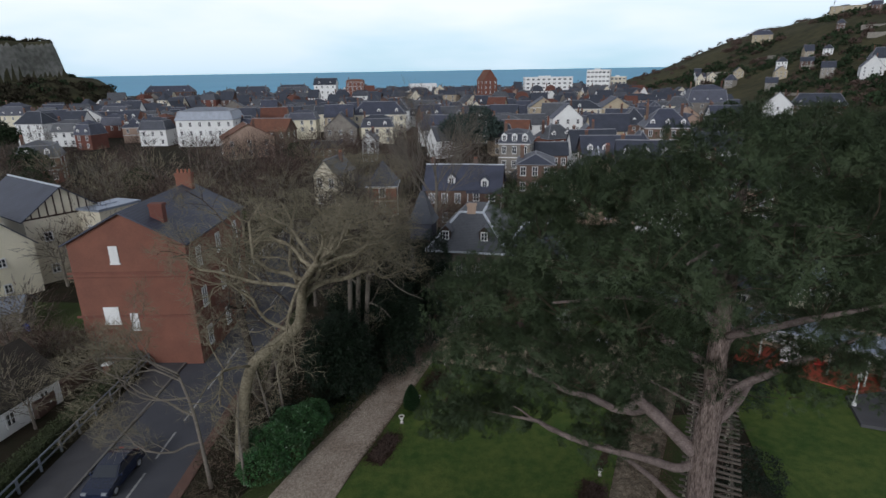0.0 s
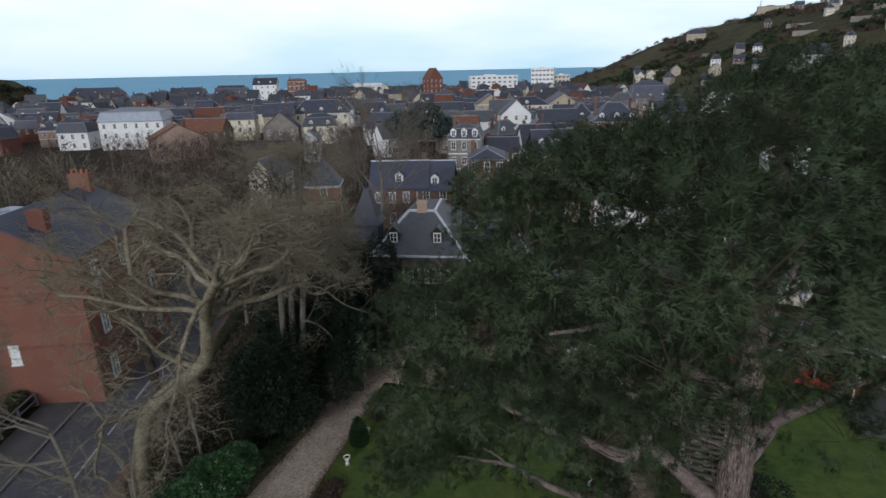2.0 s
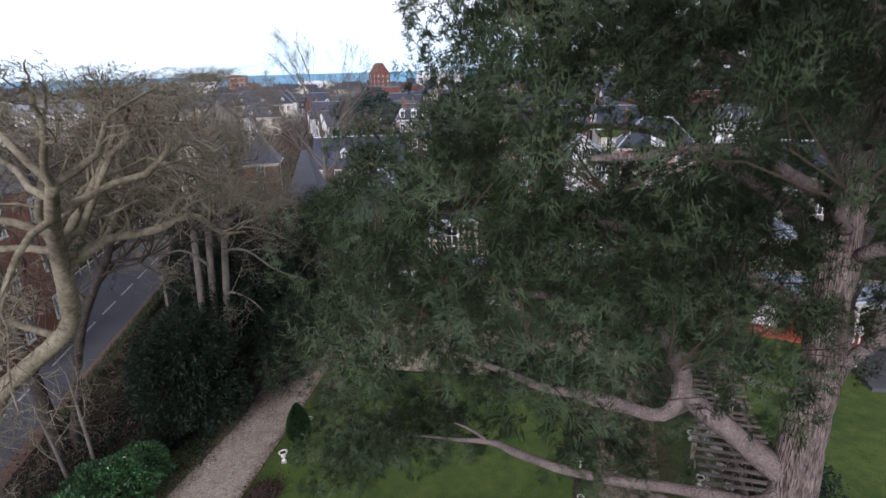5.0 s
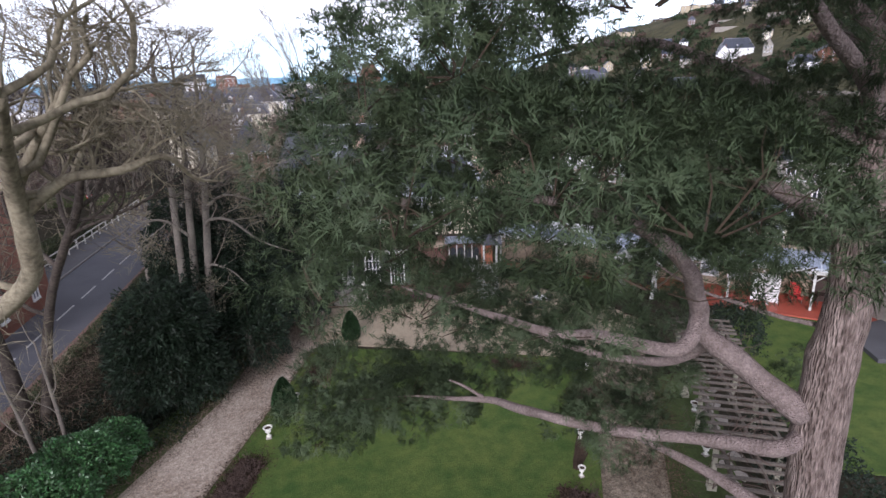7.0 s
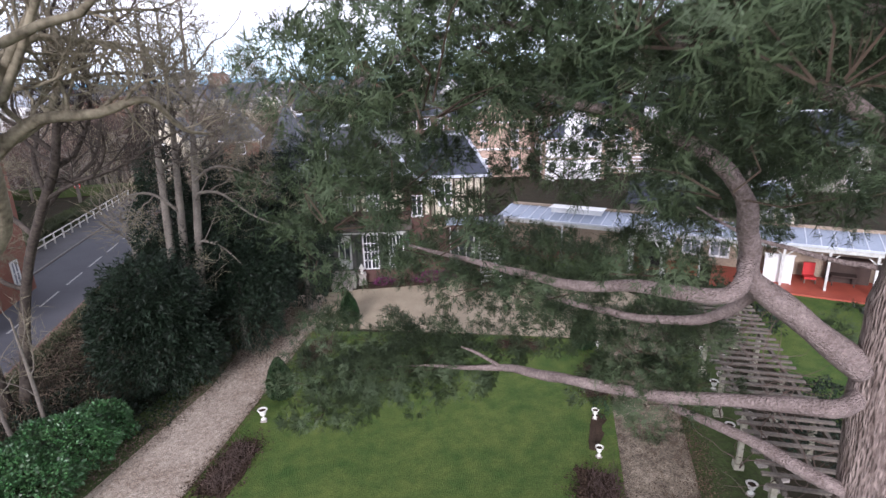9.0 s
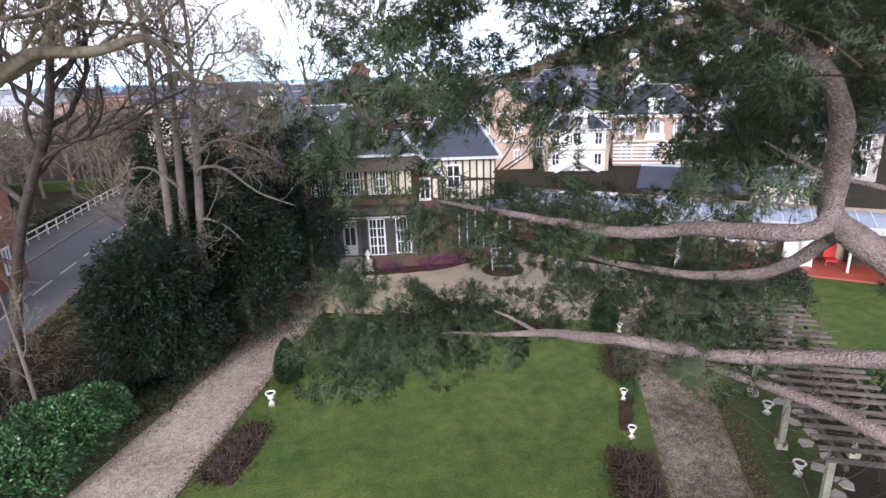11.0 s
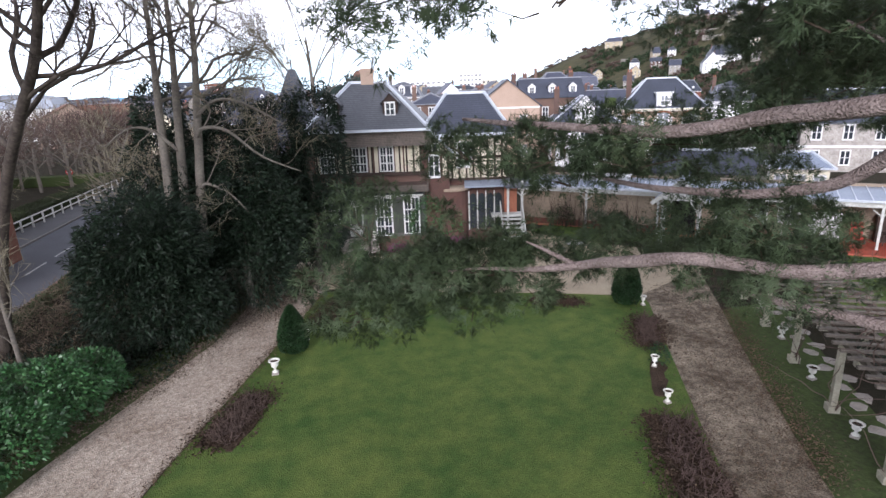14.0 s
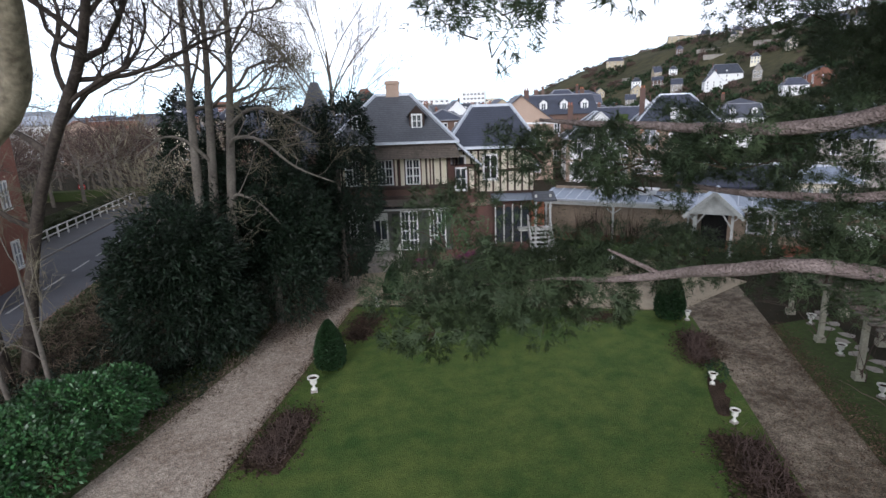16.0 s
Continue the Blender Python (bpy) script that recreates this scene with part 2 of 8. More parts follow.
STONEWHITE = mat("white urn paint", (0.8, 0.78, 0.72), (0.55, 0.53, 0.48), 0.65, 5, 30, 0.3)
PLINTH = mat("weathered stone plinth", (0.4, 0.36, 0.32), (0.25, 0.22, 0.2), 0.9, 4, 20, 0.4)
OLDWOOD = mat("silvered pergola timber", (0.17, 0.145, 0.12), (0.085, 0.07, 0.058), 0.85, 2, 16, 0.4)
PALEPOST = mat("lichened pergola post", (0.45, 0.42, 0.33), (0.28, 0.26, 0.2), 0.85, 2, 16, 0.4)
THATCH = mat("dark old roof", (0.06, 0.05, 0.042), (0.035, 0.032, 0.026), 0.95, 1, 10, 0.8)
SEA = mat("sea water", (0.17, 0.46, 0.66), (0.14, 0.4, 0.6), 0.7, 0.004, 0.03, 0.15, spec=0.5, dist=1.0, stretch=(0.3, 1.5, 1))
CLIFF = mat("chalk cliff", (0.27, 0.265, 0.245), (0.1, 0.1, 0.085), 0.95, 0.03, 0.25, 0.8, dist=1.0)
HILL = mat("hillside scrub", (0.085, 0.078, 0.042), (0.042, 0.042, 0.026), 0.95, 0.018, 0.16, 0.8, dist=1.5, spec=0.1)
DARKTERR = mat("red veranda floor", (0.42, 0.09, 0.055), (0.32, 0.07, 0.045), 0.55, 1.5, 15, 0.1)
BLACK = mat("painted dark interior", (0.02, 0.018, 0.018), (0.012, 0.011, 0.011), 0.9, 1, 10, 0.0)
CARPAINT = mat("dark blue car paint", (0.015, 0.022, 0.05), (0.013, 0.02, 0.045), 0.18, 1, 8, 0.0, spec=0.7)
SILVER = mat("silver car paint", (0.5, 0.52, 0.55), (0.48, 0.5, 0.53), 0.25, 1, 8, 0.0, metal=0.4)
RUBBER = mat("tyre rubber", (0.02, 0.02, 0.02), (0.015, 0.015, 0.015), 0.9, 4, 30, 0.0)
IRON = mat("dark painted metal", (0.04, 0.045, 0.05), (0.025, 0.028, 0.03), 0.6, 4, 30, 0.1)
REDPAINT = mat("red paint", (0.5, 0.03, 0.03), (0.4, 0.025, 0.025), 0.5, 4, 30, 0.0)
BLUEPL = mat("blue plastic", (0.02, 0.05, 0.3), (0.018, 0.04, 0.24), 0.45, 4, 30, 0.0)
STEEL = mat("grey roof sheet", (0.26, 0.29, 0.34), (0.19, 0.21, 0.25), 0.45, 0.8, 10, 0.1, metal=0.3)
SHOOT = mat("brown pine twigs", (0.07, 0.05, 0.035), (0.04, 0.03, 0.022), 0.9, 2, 12, 0.0, spec=0.1)
BRAMBLE = mat("dry bramble stems", (0.2, 0.155, 0.115), (0.095, 0.072, 0.055), 0.9, 1.2, 9, 0.0, spec=0.1, spread=0.3, island=True)
DARKBARK = mat("dark bark", (0.1, 0.082, 0.068), (0.035, 0.028, 0.024), 0.9, 1.5, 9, 0.7, dist=0.04, spec=0.15)
DARKWOOD = mat("distant bare wood", (0.055, 0.047, 0.032), (0.032, 0.03, 0.02), 0.95, 0.05, 1, 0.0, spread=0.35, island=True, spec=0.1)
DARKBRICK = mat("sooty brown brick", (0.125, 0.06, 0.048), (0.075, 0.042, 0.036), 0.85, 0.9, 14, 0.3, wave=("Z", 3.8, (0.09, 0.055, 0.045), 0.5))
DARKST = mat("grey-green limewash", (0.13, 0.125, 0.115), (0.08, 0.078, 0.07), 0.85, 0.9, 9, 0.4)
MOSSROOF = mat("mossy brown tiles", (0.16, 0.125, 0.105), (0.075, 0.068, 0.055), 0.9, 1.4, 8, 0.5, wave=("Z", 3.0, (0.05, 0.042, 0.036), 0.5))
STAINED = mat("stained plaster", (0.4, 0.31, 0.23), (0.24, 0.19, 0.145), 0.9, 0.8, 8, 0.3)
IVY = mat("ivy leaves", (0.04, 0.065, 0.022), (0.024, 0.038, 0.015), 0.5, 1.5, 8, 0.0, spread=0.4, island=True, spec=0.4)
# dirty brown gravel, its colour darkened further to carry the pine's shade
DIRTSHADE = mat("dirty gravel darkened for shade", (0.33, 0.275, 0.21), (0.09, 0.07, 0.05), 0.9, 0.42, 2.6, 1.0, dist=0.03, spec=0.15, sharp=0.3, mid=0.47, cells=(26, 0.5))


def see_through(m, share):
    """Thin leaves let part of the light through."""
    n, l = m.node_tree.nodes, m.node_tree.links
    b = n["Principled BSDF"]
    tr, mx = n.new("ShaderNodeBsdfTranslucent"), n.new("ShaderNodeMixShader")
    l.new(b.inputs["Base Color"].links[0].from_socket, tr.inputs["Color"])
    mx.inputs["Fac"].default_value = share
    l.new(b.outputs["BSDF"], mx.inputs[1])
    l.new(tr.outputs["BSDF"], mx.inputs[2])
    l.new(mx.outputs["Shader"], n["Material Output"].inputs["Surface"])


see_through(NEEDLE, 0.22)

# ---- building tools ----
class MB:
    """Vertices and faces of one mesh, with a material slot for each face."""

    def __init__(self):
        self.v, self.f, self.m = [], [], []

    def add(self, verts, faces, slot=0):
        k = len(self.v)
        self.v.extend(tuple(p) for p in verts)
        self.f.extend(tuple(k + i for i in f) for f in faces)
        self.m.extend([slot] * len(faces))
        return self

    def box(self, x0, x1, y0, y1, z0, z1, slot=0, m=None):
        pts = [(x, y, z) for z in (z0, z1) for x, y in ((x0, y0), (x1, y0), (x1, y1), (x0, y1))]
        if m is not None:
            pts = [m @ Vector(p) for p in pts]
        return self.add(pts, [(3, 2, 1, 0), (4, 5, 6, 7), (0, 1, 5, 4), (1, 2, 6, 5), (2, 3, 7, 6), (3, 0, 4, 7)], slot)

    def prism(self, poly, z0, z1, slot=0):
        """A flat polygon (x, y), counter-clockwise, raised from z0 to z1."""
        n = len(poly)
        return self.add([(x, y, z0) for x, y in poly] + [(x, y, z1) for x, y in poly],
                        [tuple(range(n))[::-1], tuple(range(n, 2 * n))] + [(i, (i + 1) % n, n + (i + 1) % n, n + i) for i in range(n)], slot)

    def slab(self, pts, t, slot=0):
        """A sheet through pts, t thick downwards."""
        n = len(pts)
        return self.add([tuple(p) for p in pts] + [(p[0], p[1], p[2] - t) for p in pts],
                        [tuple(range(n)), tuple(range(n, 2 * n))[::-1]] + [(i, n + i, n + (i + 1) % n, (i + 1) % n) for i in range(n)], slot)

    def bar(self, a, b, w, h=None, slot=0):
        """A square bar from a to b."""
        a, b = Vector(a), Vector(b)
        d = b - a
        m = Matrix.Translation(a) @ d.to_track_quat("Z", "Y").to_matrix().to_4x4()
        h = h or w
        return self.box(-w / 2, w / 2, -h / 2, h / 2, 0, d.length, slot, m)

    def tube(self, pts, radii, sides=6, slot=0, cap=True):
        pts = [Vector(p) for p in pts]
        k, n = len(self.v), len(pts)
        side = None
        for i, p in enumerate(pts):
            d = (pts[min(i + 1, n - 1)] - pts[max(i - 1, 0)])
            if d.length < 1e-6:
                d = Vector((0, 0, 1))
            d.normalize()
            if side is None:
                side = d.orthogonal().normalized()
            else:
                side = side - d * side.dot(d)
                side = side.normalized() if side.length > 1e-5 else d.orthogonal().normalized()
            up = d.cross(side)
            r = radii[i]
            for j in range(sides):
                a = 2 * math.pi * j / sides
                self.v.append(tuple(p + (side * math.cos(a) + up * math.sin(a)) * r))
        for i in range(n - 1):
            for j in range(sides):
                j2 = (j + 1) % sides
                self.f.append((k + i * sides + j, k + i * sides + j2, k + (i + 1) * sides + j2, k + (i + 1) * sides + j))
                self.m.append(slot)
        if cap:
            self.f.append(tuple(k + (n - 1) * sides + j for j in range(sides)))
            self.f.append(tuple(k + j for j in range(sides))[::-1])
            self.m.extend((slot, slot))
        return self

    def lathe(self, profile, sides=16, slot=0, cx=0, cy=0):
        """Turns (radius, z) pairs about the upright through cx, cy."""
        k, n = len(self.v), len(profile)
        for r, z in profile:
            self.v.extend((cx + r * math.cos(2 * math.pi * j / sides), cy + r * math.sin(2 * math.pi * j / sides), z) for j in range(sides))
        for i in range(n - 1):
            for j in range(sides):
                j2 = (j + 1) % sides
                self.f.append((k + i * sides + j, k + i * sides + j2, k + (i + 1) * sides + j2, k + (i + 1) * sides + j))
                self.m.append(slot)
        self.f.append(tuple(k + j for j in range(sides))[::-1])
        self.f.append(tuple(k + (n - 1) * sides + j for j in range(sides)))
        self.m.extend((slot, slot))
        return self

    def mesh(self, name, mats, smooth=False):
        me = bpy.data.meshes.new(name)
        me.from_pydata(self.v, [], self.f)
        for mt in (mats if isinstance(mats, (list, tuple)) else [mats]):
            me.materials.append(mt)
        if any(self.m):
            me.polygons.foreach_set("material_index", self.m)
        if smooth:
            me.polygons.foreach_set("use_smooth", [True] * len(me.polygons))
        me.update()
        return me


def part(name, shape, material, parent=None, label="", smooth=False, m=None, kind=""):
    """Links a mesh (built from MB, or shared) as one object under a thing or a part."""
    me = shape.mesh(name, material, smooth) if isinstance(shape, MB) else shape
    ob = new(name, me)
    if parent is not None:
        ob.parent = parent
    if m is not None:
        ob.matrix_basis = m
    return tagged(ob, label, kind=kind)


def thing(name, label, category, group="", m=None):
    ob = new(name)
    ob.empty_display_size = 0.3
    if m is not None:
        ob.matrix_basis = m
    return tagged(ob, label, category, group)


def solid(name, shape, material, label, category="", group="", kind="", smooth=False, m=None):
    ob = part(name, shape, material, None, label, smooth, m, kind)
    return tagged(ob, label, category, group)


def blades_mesh(name, centres, axes, lengths, widths, material, rng, bend=0.0, sliver=False, facing=None):
    """Many small flat leaves or needles: a diamond or sliver at each centre, along its axis."""
    n = len(centres)
    rnd = rng.normal(size=(n, 3))
    side = np.cross(axes, rnd)
    side /= np.linalg.norm(side, axis=1)[:, None] + 1e-9
    if facing is not None:    # turn every needle's face outwards from its cloud
        turned = np.sum(np.cross(axes, side) * facing, 1) > 0
        side[turned] *= -1
    L, W = lengths[:, None], widths[:, None]
    tip = centres + axes * L + np.array([0, 0, -bend]) * L
    if sliver:
        k = 3
        v = np.stack([centres + side * W * 0.5, tip, centres - side * W * 0.5], 1).reshape(-1, 3)
    else:
        k = 4
        v = np.stack([centres, centres + axes * L * 0.45 + side * W * 0.5, tip, centres + axes * L * 0.45 - side * W * 0.5], 1).reshape(-1, 3)
    me = bpy.data.meshes.new(name)
    me.vertices.add(k * n)
    me.vertices.foreach_set("co", v.astype(np.float32).ravel())
    me.loops.add(k * n)
    me.loops.foreach_set("vertex_index", np.arange(k * n, dtype=np.int32))
    me.polygons.add(n)
    me.polygons.foreach_set("loop_start", np.arange(0, k * n, k, dtype=np.int32))
    me.materials.append(material)
    me.update(calc_edges=True)
    if facing is not None:
        me.polygons.foreach_set("use_smooth", np.ones(n, dtype=bool))
        me.normals_split_custom_set_from_vertices(np.repeat(facing, k, 0))
    return me


def unit(a):
    return a / (np.linalg.norm(a, axis=1)[:, None] + 1e-9)


def lump_points(rng, n, centre, radii, lumps=0.25, freq=1.2, low=-1.0, shell=0.75):
    """Points in the outer shell of an uneven ellipsoid, with outward directions."""
    d = unit(rng.normal(size=(n * 2, 3)))
    d = d[d[:, 2] > low][:n]
    rad = np.array(radii)
    wob = np.array([noise.noise(Vector(q * freq * 2.0) + Vector(centre)) for q in d]) if lumps else 0
    r = (shell + (1 - shell) * rng.random(len(d)) ** 0.5) * (1 + lumps * 1.6 * wob)
    return np.array(centre) + d * rad * r[:, None], unit(d / rad)


def leafy(name, material, rng, blobs, per, leaf, parent=None, label="", kind="", lumps=0.25, low=-0.6, shell=0.7, spread=0.7, bend=0.15):
    """A crown of separate leaves over several uneven rounded masses (x, y, z, rx, ry, rz)."""
    cs, ax = [], []
    for bx, by, bz, rx, ry, rz in blobs:
        n = int(per * (rx * ry + rx * rz + ry * rz) / 3)
        c, d = lump_points(rng, n, (bx, by, bz), (rx, ry, rz), lumps, low=low, shell=shell)
        cs.append(c)
        ax.append(unit(d + rng.normal(size=d.shape) * spread))
    cs, ax = np.concatenate(cs), np.concatenate(ax)
    L = leaf[0] * (0.6 + 0.8 * rng.random(len(cs)))
    me = blades_mesh(name, cs, ax, L, L * leaf[1], material, rng, bend)
    return part(name, me, None, parent, label, kind=kind)


# ---- bare trees ----
def branch_path(rng, p, d, length, n, wob, lift):
    pts = [Vector(p)]
    d = Vector(d).normalized()
    for i in range(n):
        d = (d + Vector(rng.normal(size=3)) * wob + Vector((0, 0, lift))).normalized()
        pts.append(pts[-1] + d * (length / n))
    return pts, d


def grow(mb, tw, rng, p, d, length, r, depth, spec):
    """A limb with its side shoots; the last two orders go into tw."""
    n = spec.get("segs", (3, 3, 5, 5, 5))[depth]
    pts, end = branch_path(rng, p, d, length, n, spec["wob"], spec["lift"])
    radii = [r * (1 - 0.55 * i / n) for i in range(n + 1)]
    (mb if depth > 1 else tw).tube(pts, radii, 6 if depth > 2 else (4 if depth > 1 else 3), cap=False)
    if depth == 0:
        for _ in range(spec.get("spray", 0)):
            q = pts[0].lerp(pts[-1], rng.random())
            e = (end + Vector(rng.normal(size=3)) * 0.55).normalized()
            s = e.orthogonal().normalized() * 0.0095
            tw.add([q - s, q + s, q + e * (0.35 + 0.5 * rng.random())], [(0, 1, 2)])
        return
    kids = spec["kids"][depth]
    for i in range(kids):
        f = spec["from"] + (1 - spec["from"]) * (i + rng.random()) / kids
        k = min(int(f * n), n - 1)
        q = pts[k].lerp(pts[k + 1], f * n - k)
        axis = (pts[k + 1] - pts[k]).normalized()
        side = axis.orthogonal().normalized()
        side.rotate(Matrix.Rotation(rng.random() * 6.283, 3, axis))
        a = spec["angle"] * (0.7 + 0.6 * rng.random())
        nd = axis * math.cos(a) + side * math.sin(a)
        grow(mb, tw, rng, q, nd, length * spec["ratio"] * (0.75 + 0.5 * rng.random()) * (1.15 - 0.4 * f), radii[k] * spec["thin"], depth - 1, spec)


def bare_tree(name, label, seed, at, trunk, limbs, spec, bark, twig, depth=3, group="", sides=10, boughs=(), top=19.3):
    """trunk: points and radii; limbs: (start along the trunk 0 to 1, direction, length, radius); boughs: limbs with a known course."""
    rng = np.random.default_rng(seed)
    t = thing(name, label, "tree", group, Matrix.Translation(at))
    pts, radii = smooth_path(*trunk, 4)
    part("trunk", MB().tube(pts, radii, sides), bark, t, smooth=True)
    tw, mb = MB(), MB()
    for f, d, length, r in limbs:
        k = min(int(f * (len(pts) - 1)), len(pts) - 2)
        q = pts[k].lerp(pts[k + 1], f * (len(pts) - 1) - k)
        grow(mb, tw, rng, q, d, length, r, depth, spec)
    for course, thick in boughs:
        bp, br = smooth_path(course, thick, 4)
        part("bough", MB().tube(bp, br, 8), bark, t, smooth=True)
        for i in range(4, len(bp) - 1, 2):
            axis = (bp[i + 1] - bp[i]).normalized()
            side = (axis.orthogonal() + Vector(rng.normal(size=3)) * 0.8).normalized()
            grow(mb, tw, rng, bp[i], axis * 0.6 + side * 0.8 + Vector((0, 0, 0.2)), 2.2, br[i] * 0.5, 2, spec)
    for m in (mb, tw):    # the crown is wind-clipped: shoots bend over below its top
        m.v = [(x, y, z if z < top - 3 else top - 3 * math.exp((top - 3 - z) / 3)) for x, y, z in m.v]
    part("branchwork", mb, bark, t, smooth=True, kind="stuff")
    part("brushwood", tw, twig, t, kind="stuff")
    return t


def smooth_path(pts, radii, k=4):
    """A rounded path through pts, with radii."""
    p = [Vector(q) for q in pts]
    out, rad = [], []
    for i in range(len(p) - 1):
        a, b, c, d = p[max(i - 1, 0)], p[i], p[i + 1], p[min(i + 2, len(p) - 1)]
        for j in range(k):
            s = j / k
            out.append(0.5 * (2 * b + (c - a) * s + (2 * a - 5 * b + 4 * c - d) * s * s + (3 * b - a - 3 * c + d) * s ** 3))
            rad.append(radii[i] * (1 - s) + radii[i + 1] * s)
    return out + [p[-1]], rad + [radii[-1]]


# ---- windows, dormers, chimneys and houses ----
KEPT = {}


def glazed(xs, zs, bars_x, bars_z, frame_y, pane_y, sill=0.0):
    """One connected window: cells between xs and zs are frame where a bar runs, else set-back glass."""
    mb, ids = MB(), {}

    def vert(x, y, z):
        key = (round(x, 4), round(y, 4), round(z, 4))
        if key not in ids:
            ids[key] = len(mb.v)
            mb.v.append((x, y, z))
        return ids[key]

    nx, nz = len(xs) - 1, len(zs) - 1
    deep = [[frame_y - (sill if j == 0 else 0) if (i in bars_x or j in bars_z) else pane_y for j in range(nz)] for i in range(nx)]

    def quad(*p, slot=0):
        mb.f.append(tuple(vert(*q) for q in p))
        mb.m.append(slot)

    for i in range(nx):
        for j in range(nz):
            x0, x1, z0, z1, y = xs[i], xs[i + 1], zs[j], zs[j + 1], deep[i][j]
            quad((x0, y, z0), (x1, y, z0), (x1, y, z1), (x0, y, z1), slot=1 if y == pane_y else 0)
            yr = deep[i + 1][j] if i + 1 < nx else 0.03
            if abs(yr - y) > 1e-6:
                quad((x1, y, z0), (x1, yr, z0), (x1, yr, z1), (x1, y, z1))
            yt = deep[i][j + 1] if j + 1 < nz else 0.03
            if abs(yt - y) > 1e-6:
                quad((x0, y, z1), (x1, y, z1), (x1, yt, z1), (x0, yt, z1))
            if i == 0:
                quad((x0, 0.03, z0), (x0, y, z0), (x0, y, z1), (x0, 0.03, z1))
            if j == 0:
                quad((x0, 0.03, z0), (x1, 0.03, z0), (x1, y, z0), (x0, y, z0))
    return mb


def window_mesh(w, h, frame_mat, pane_mat, rows=2):
    """Frame and glass of one window, facing -y, sill at z = 0."""
    key = ("window", round(w, 2), round(h, 2), frame_mat.name, pane_mat.name, rows)
    if key not in KEPT:
        t = min(0.09, w * 0.1)
        xs = [-w / 2 - 0.03, -w / 2 + t, -t * 0.5, t * 0.5, w / 2 - t, w / 2 + 0.03]
        zs = [-0.1, t * 0.6]
        for k in range(rows):
            top = t * 0.6 + (h - t * 1.2) * (k + 1) / rows
            zs += [top - t * 0.3, top + t * 0.3]
        zs[-1] = h + 0.05
        KEPT[key] = glazed(xs, zs, (0, 2, 4), tuple(range(0, len(zs) - 1, 2)), -0.07, -0.02, 0.06).mesh("window", [frame_mat, pane_mat])
    return KEPT[key]


def shutter_mesh(w, h, material):
    key = ("shutter", round(w, 2), round(h, 2), material.name)
    if key not in KEPT:
        mb = MB().box(-w / 2, w / 2, -0.05, 0.0, 0, h)
        for z in (0.12 * h, 0.5 * h, 0.88 * h):
            mb.box(-w / 2, w / 2, -0.07, -0.05, z - 0.05, z + 0.05)
        KEPT[key] = mb.mesh("shutter", material)
    return KEPT[key]


def chimney(parent, x, y, z0, z1, w=0.7, d=0.5, material=None, pots=2):
    mb = MB().box(x - w / 2, x + w / 2, y - d / 2, y + d / 2, z0, z1)
    mb.box(x - w / 2 - 0.07, x + w / 2 + 0.07, y - d / 2 - 0.07, y + d / 2 + 0.07, z1 - 0.22, z1 - 0.08)
    c = part("chimney", mb, material or OLDBRICK, parent)
    for i in range(pots):
        px = x - w / 2 + w * (i + 0.5) / pots
        part("chimney_pot", MB().lathe([(0.11, z1), (0.09, z1 + 0.3), (0.12, z1 + 0.34)], 8, cx=px, cy=y), TERRA, c)
    return c


def dormer(parent, x, y, z, w, h, depth, wall, roofm, turn=0.0, pane=None, peak=0.5):
    """A dormer standing at (x, y, z) with its face towards -y, turned about the upright."""
    m = Matrix.Translation((x, y, z)) @ Matrix.Rotation(turn, 4, "Z")
    key = ("dormer", round(w, 2), round(h, 2), round(depth, 2), wall.name, peak)
    if key not in KEPT:
        KEPT[key] = MB().box(-w / 2, w / 2, 0, depth, -0.3, h).add(
            [(-w / 2, 0, h), (w / 2, 0, h), (0, 0, h + peak), (-w / 2, depth, h), (w / 2, depth, h), (0, depth, h + peak)],
            [(0, 1, 2), (5, 4, 3), (0, 2, 5, 3), (1, 4, 5, 2), (0, 3, 4, 1)]).mesh("dormer", wall)
    o = part("dormer", KEPT[key], None, parent, m=m)
    key = ("droof", round(w, 2), round(h, 2), round(depth, 2), roofm.name, peak)
    if key not in KEPT:
        a, q = w / 2 + 0.18, 0.12
        drop = peak * 0.18 / (w / 2)
        mb = MB().slab([(-a, -q, h - drop + 0.06), (0, -q, h + peak + 0.06), (0, depth, h + peak + 0.06), (-a, depth, h - drop + 0.06)][::-1], 0.07)
        mb.slab([(a, -q, h - drop + 0.06), (0, -q, h + peak + 0.06), (0, depth, h + peak + 0.06), (a, depth, h - drop + 0.06)], 0.07)
        KEPT[key] = mb.mesh("dormer_roof", roofm)
    part("dormer_roof", KEPT[key], None, o)
    part("window", window_mesh(w * 0.66, h * 0.8, PAINT, pane or GLASS), None, o, m=Matrix.Translation((0, -0.01, h * 0.12)))
    return o


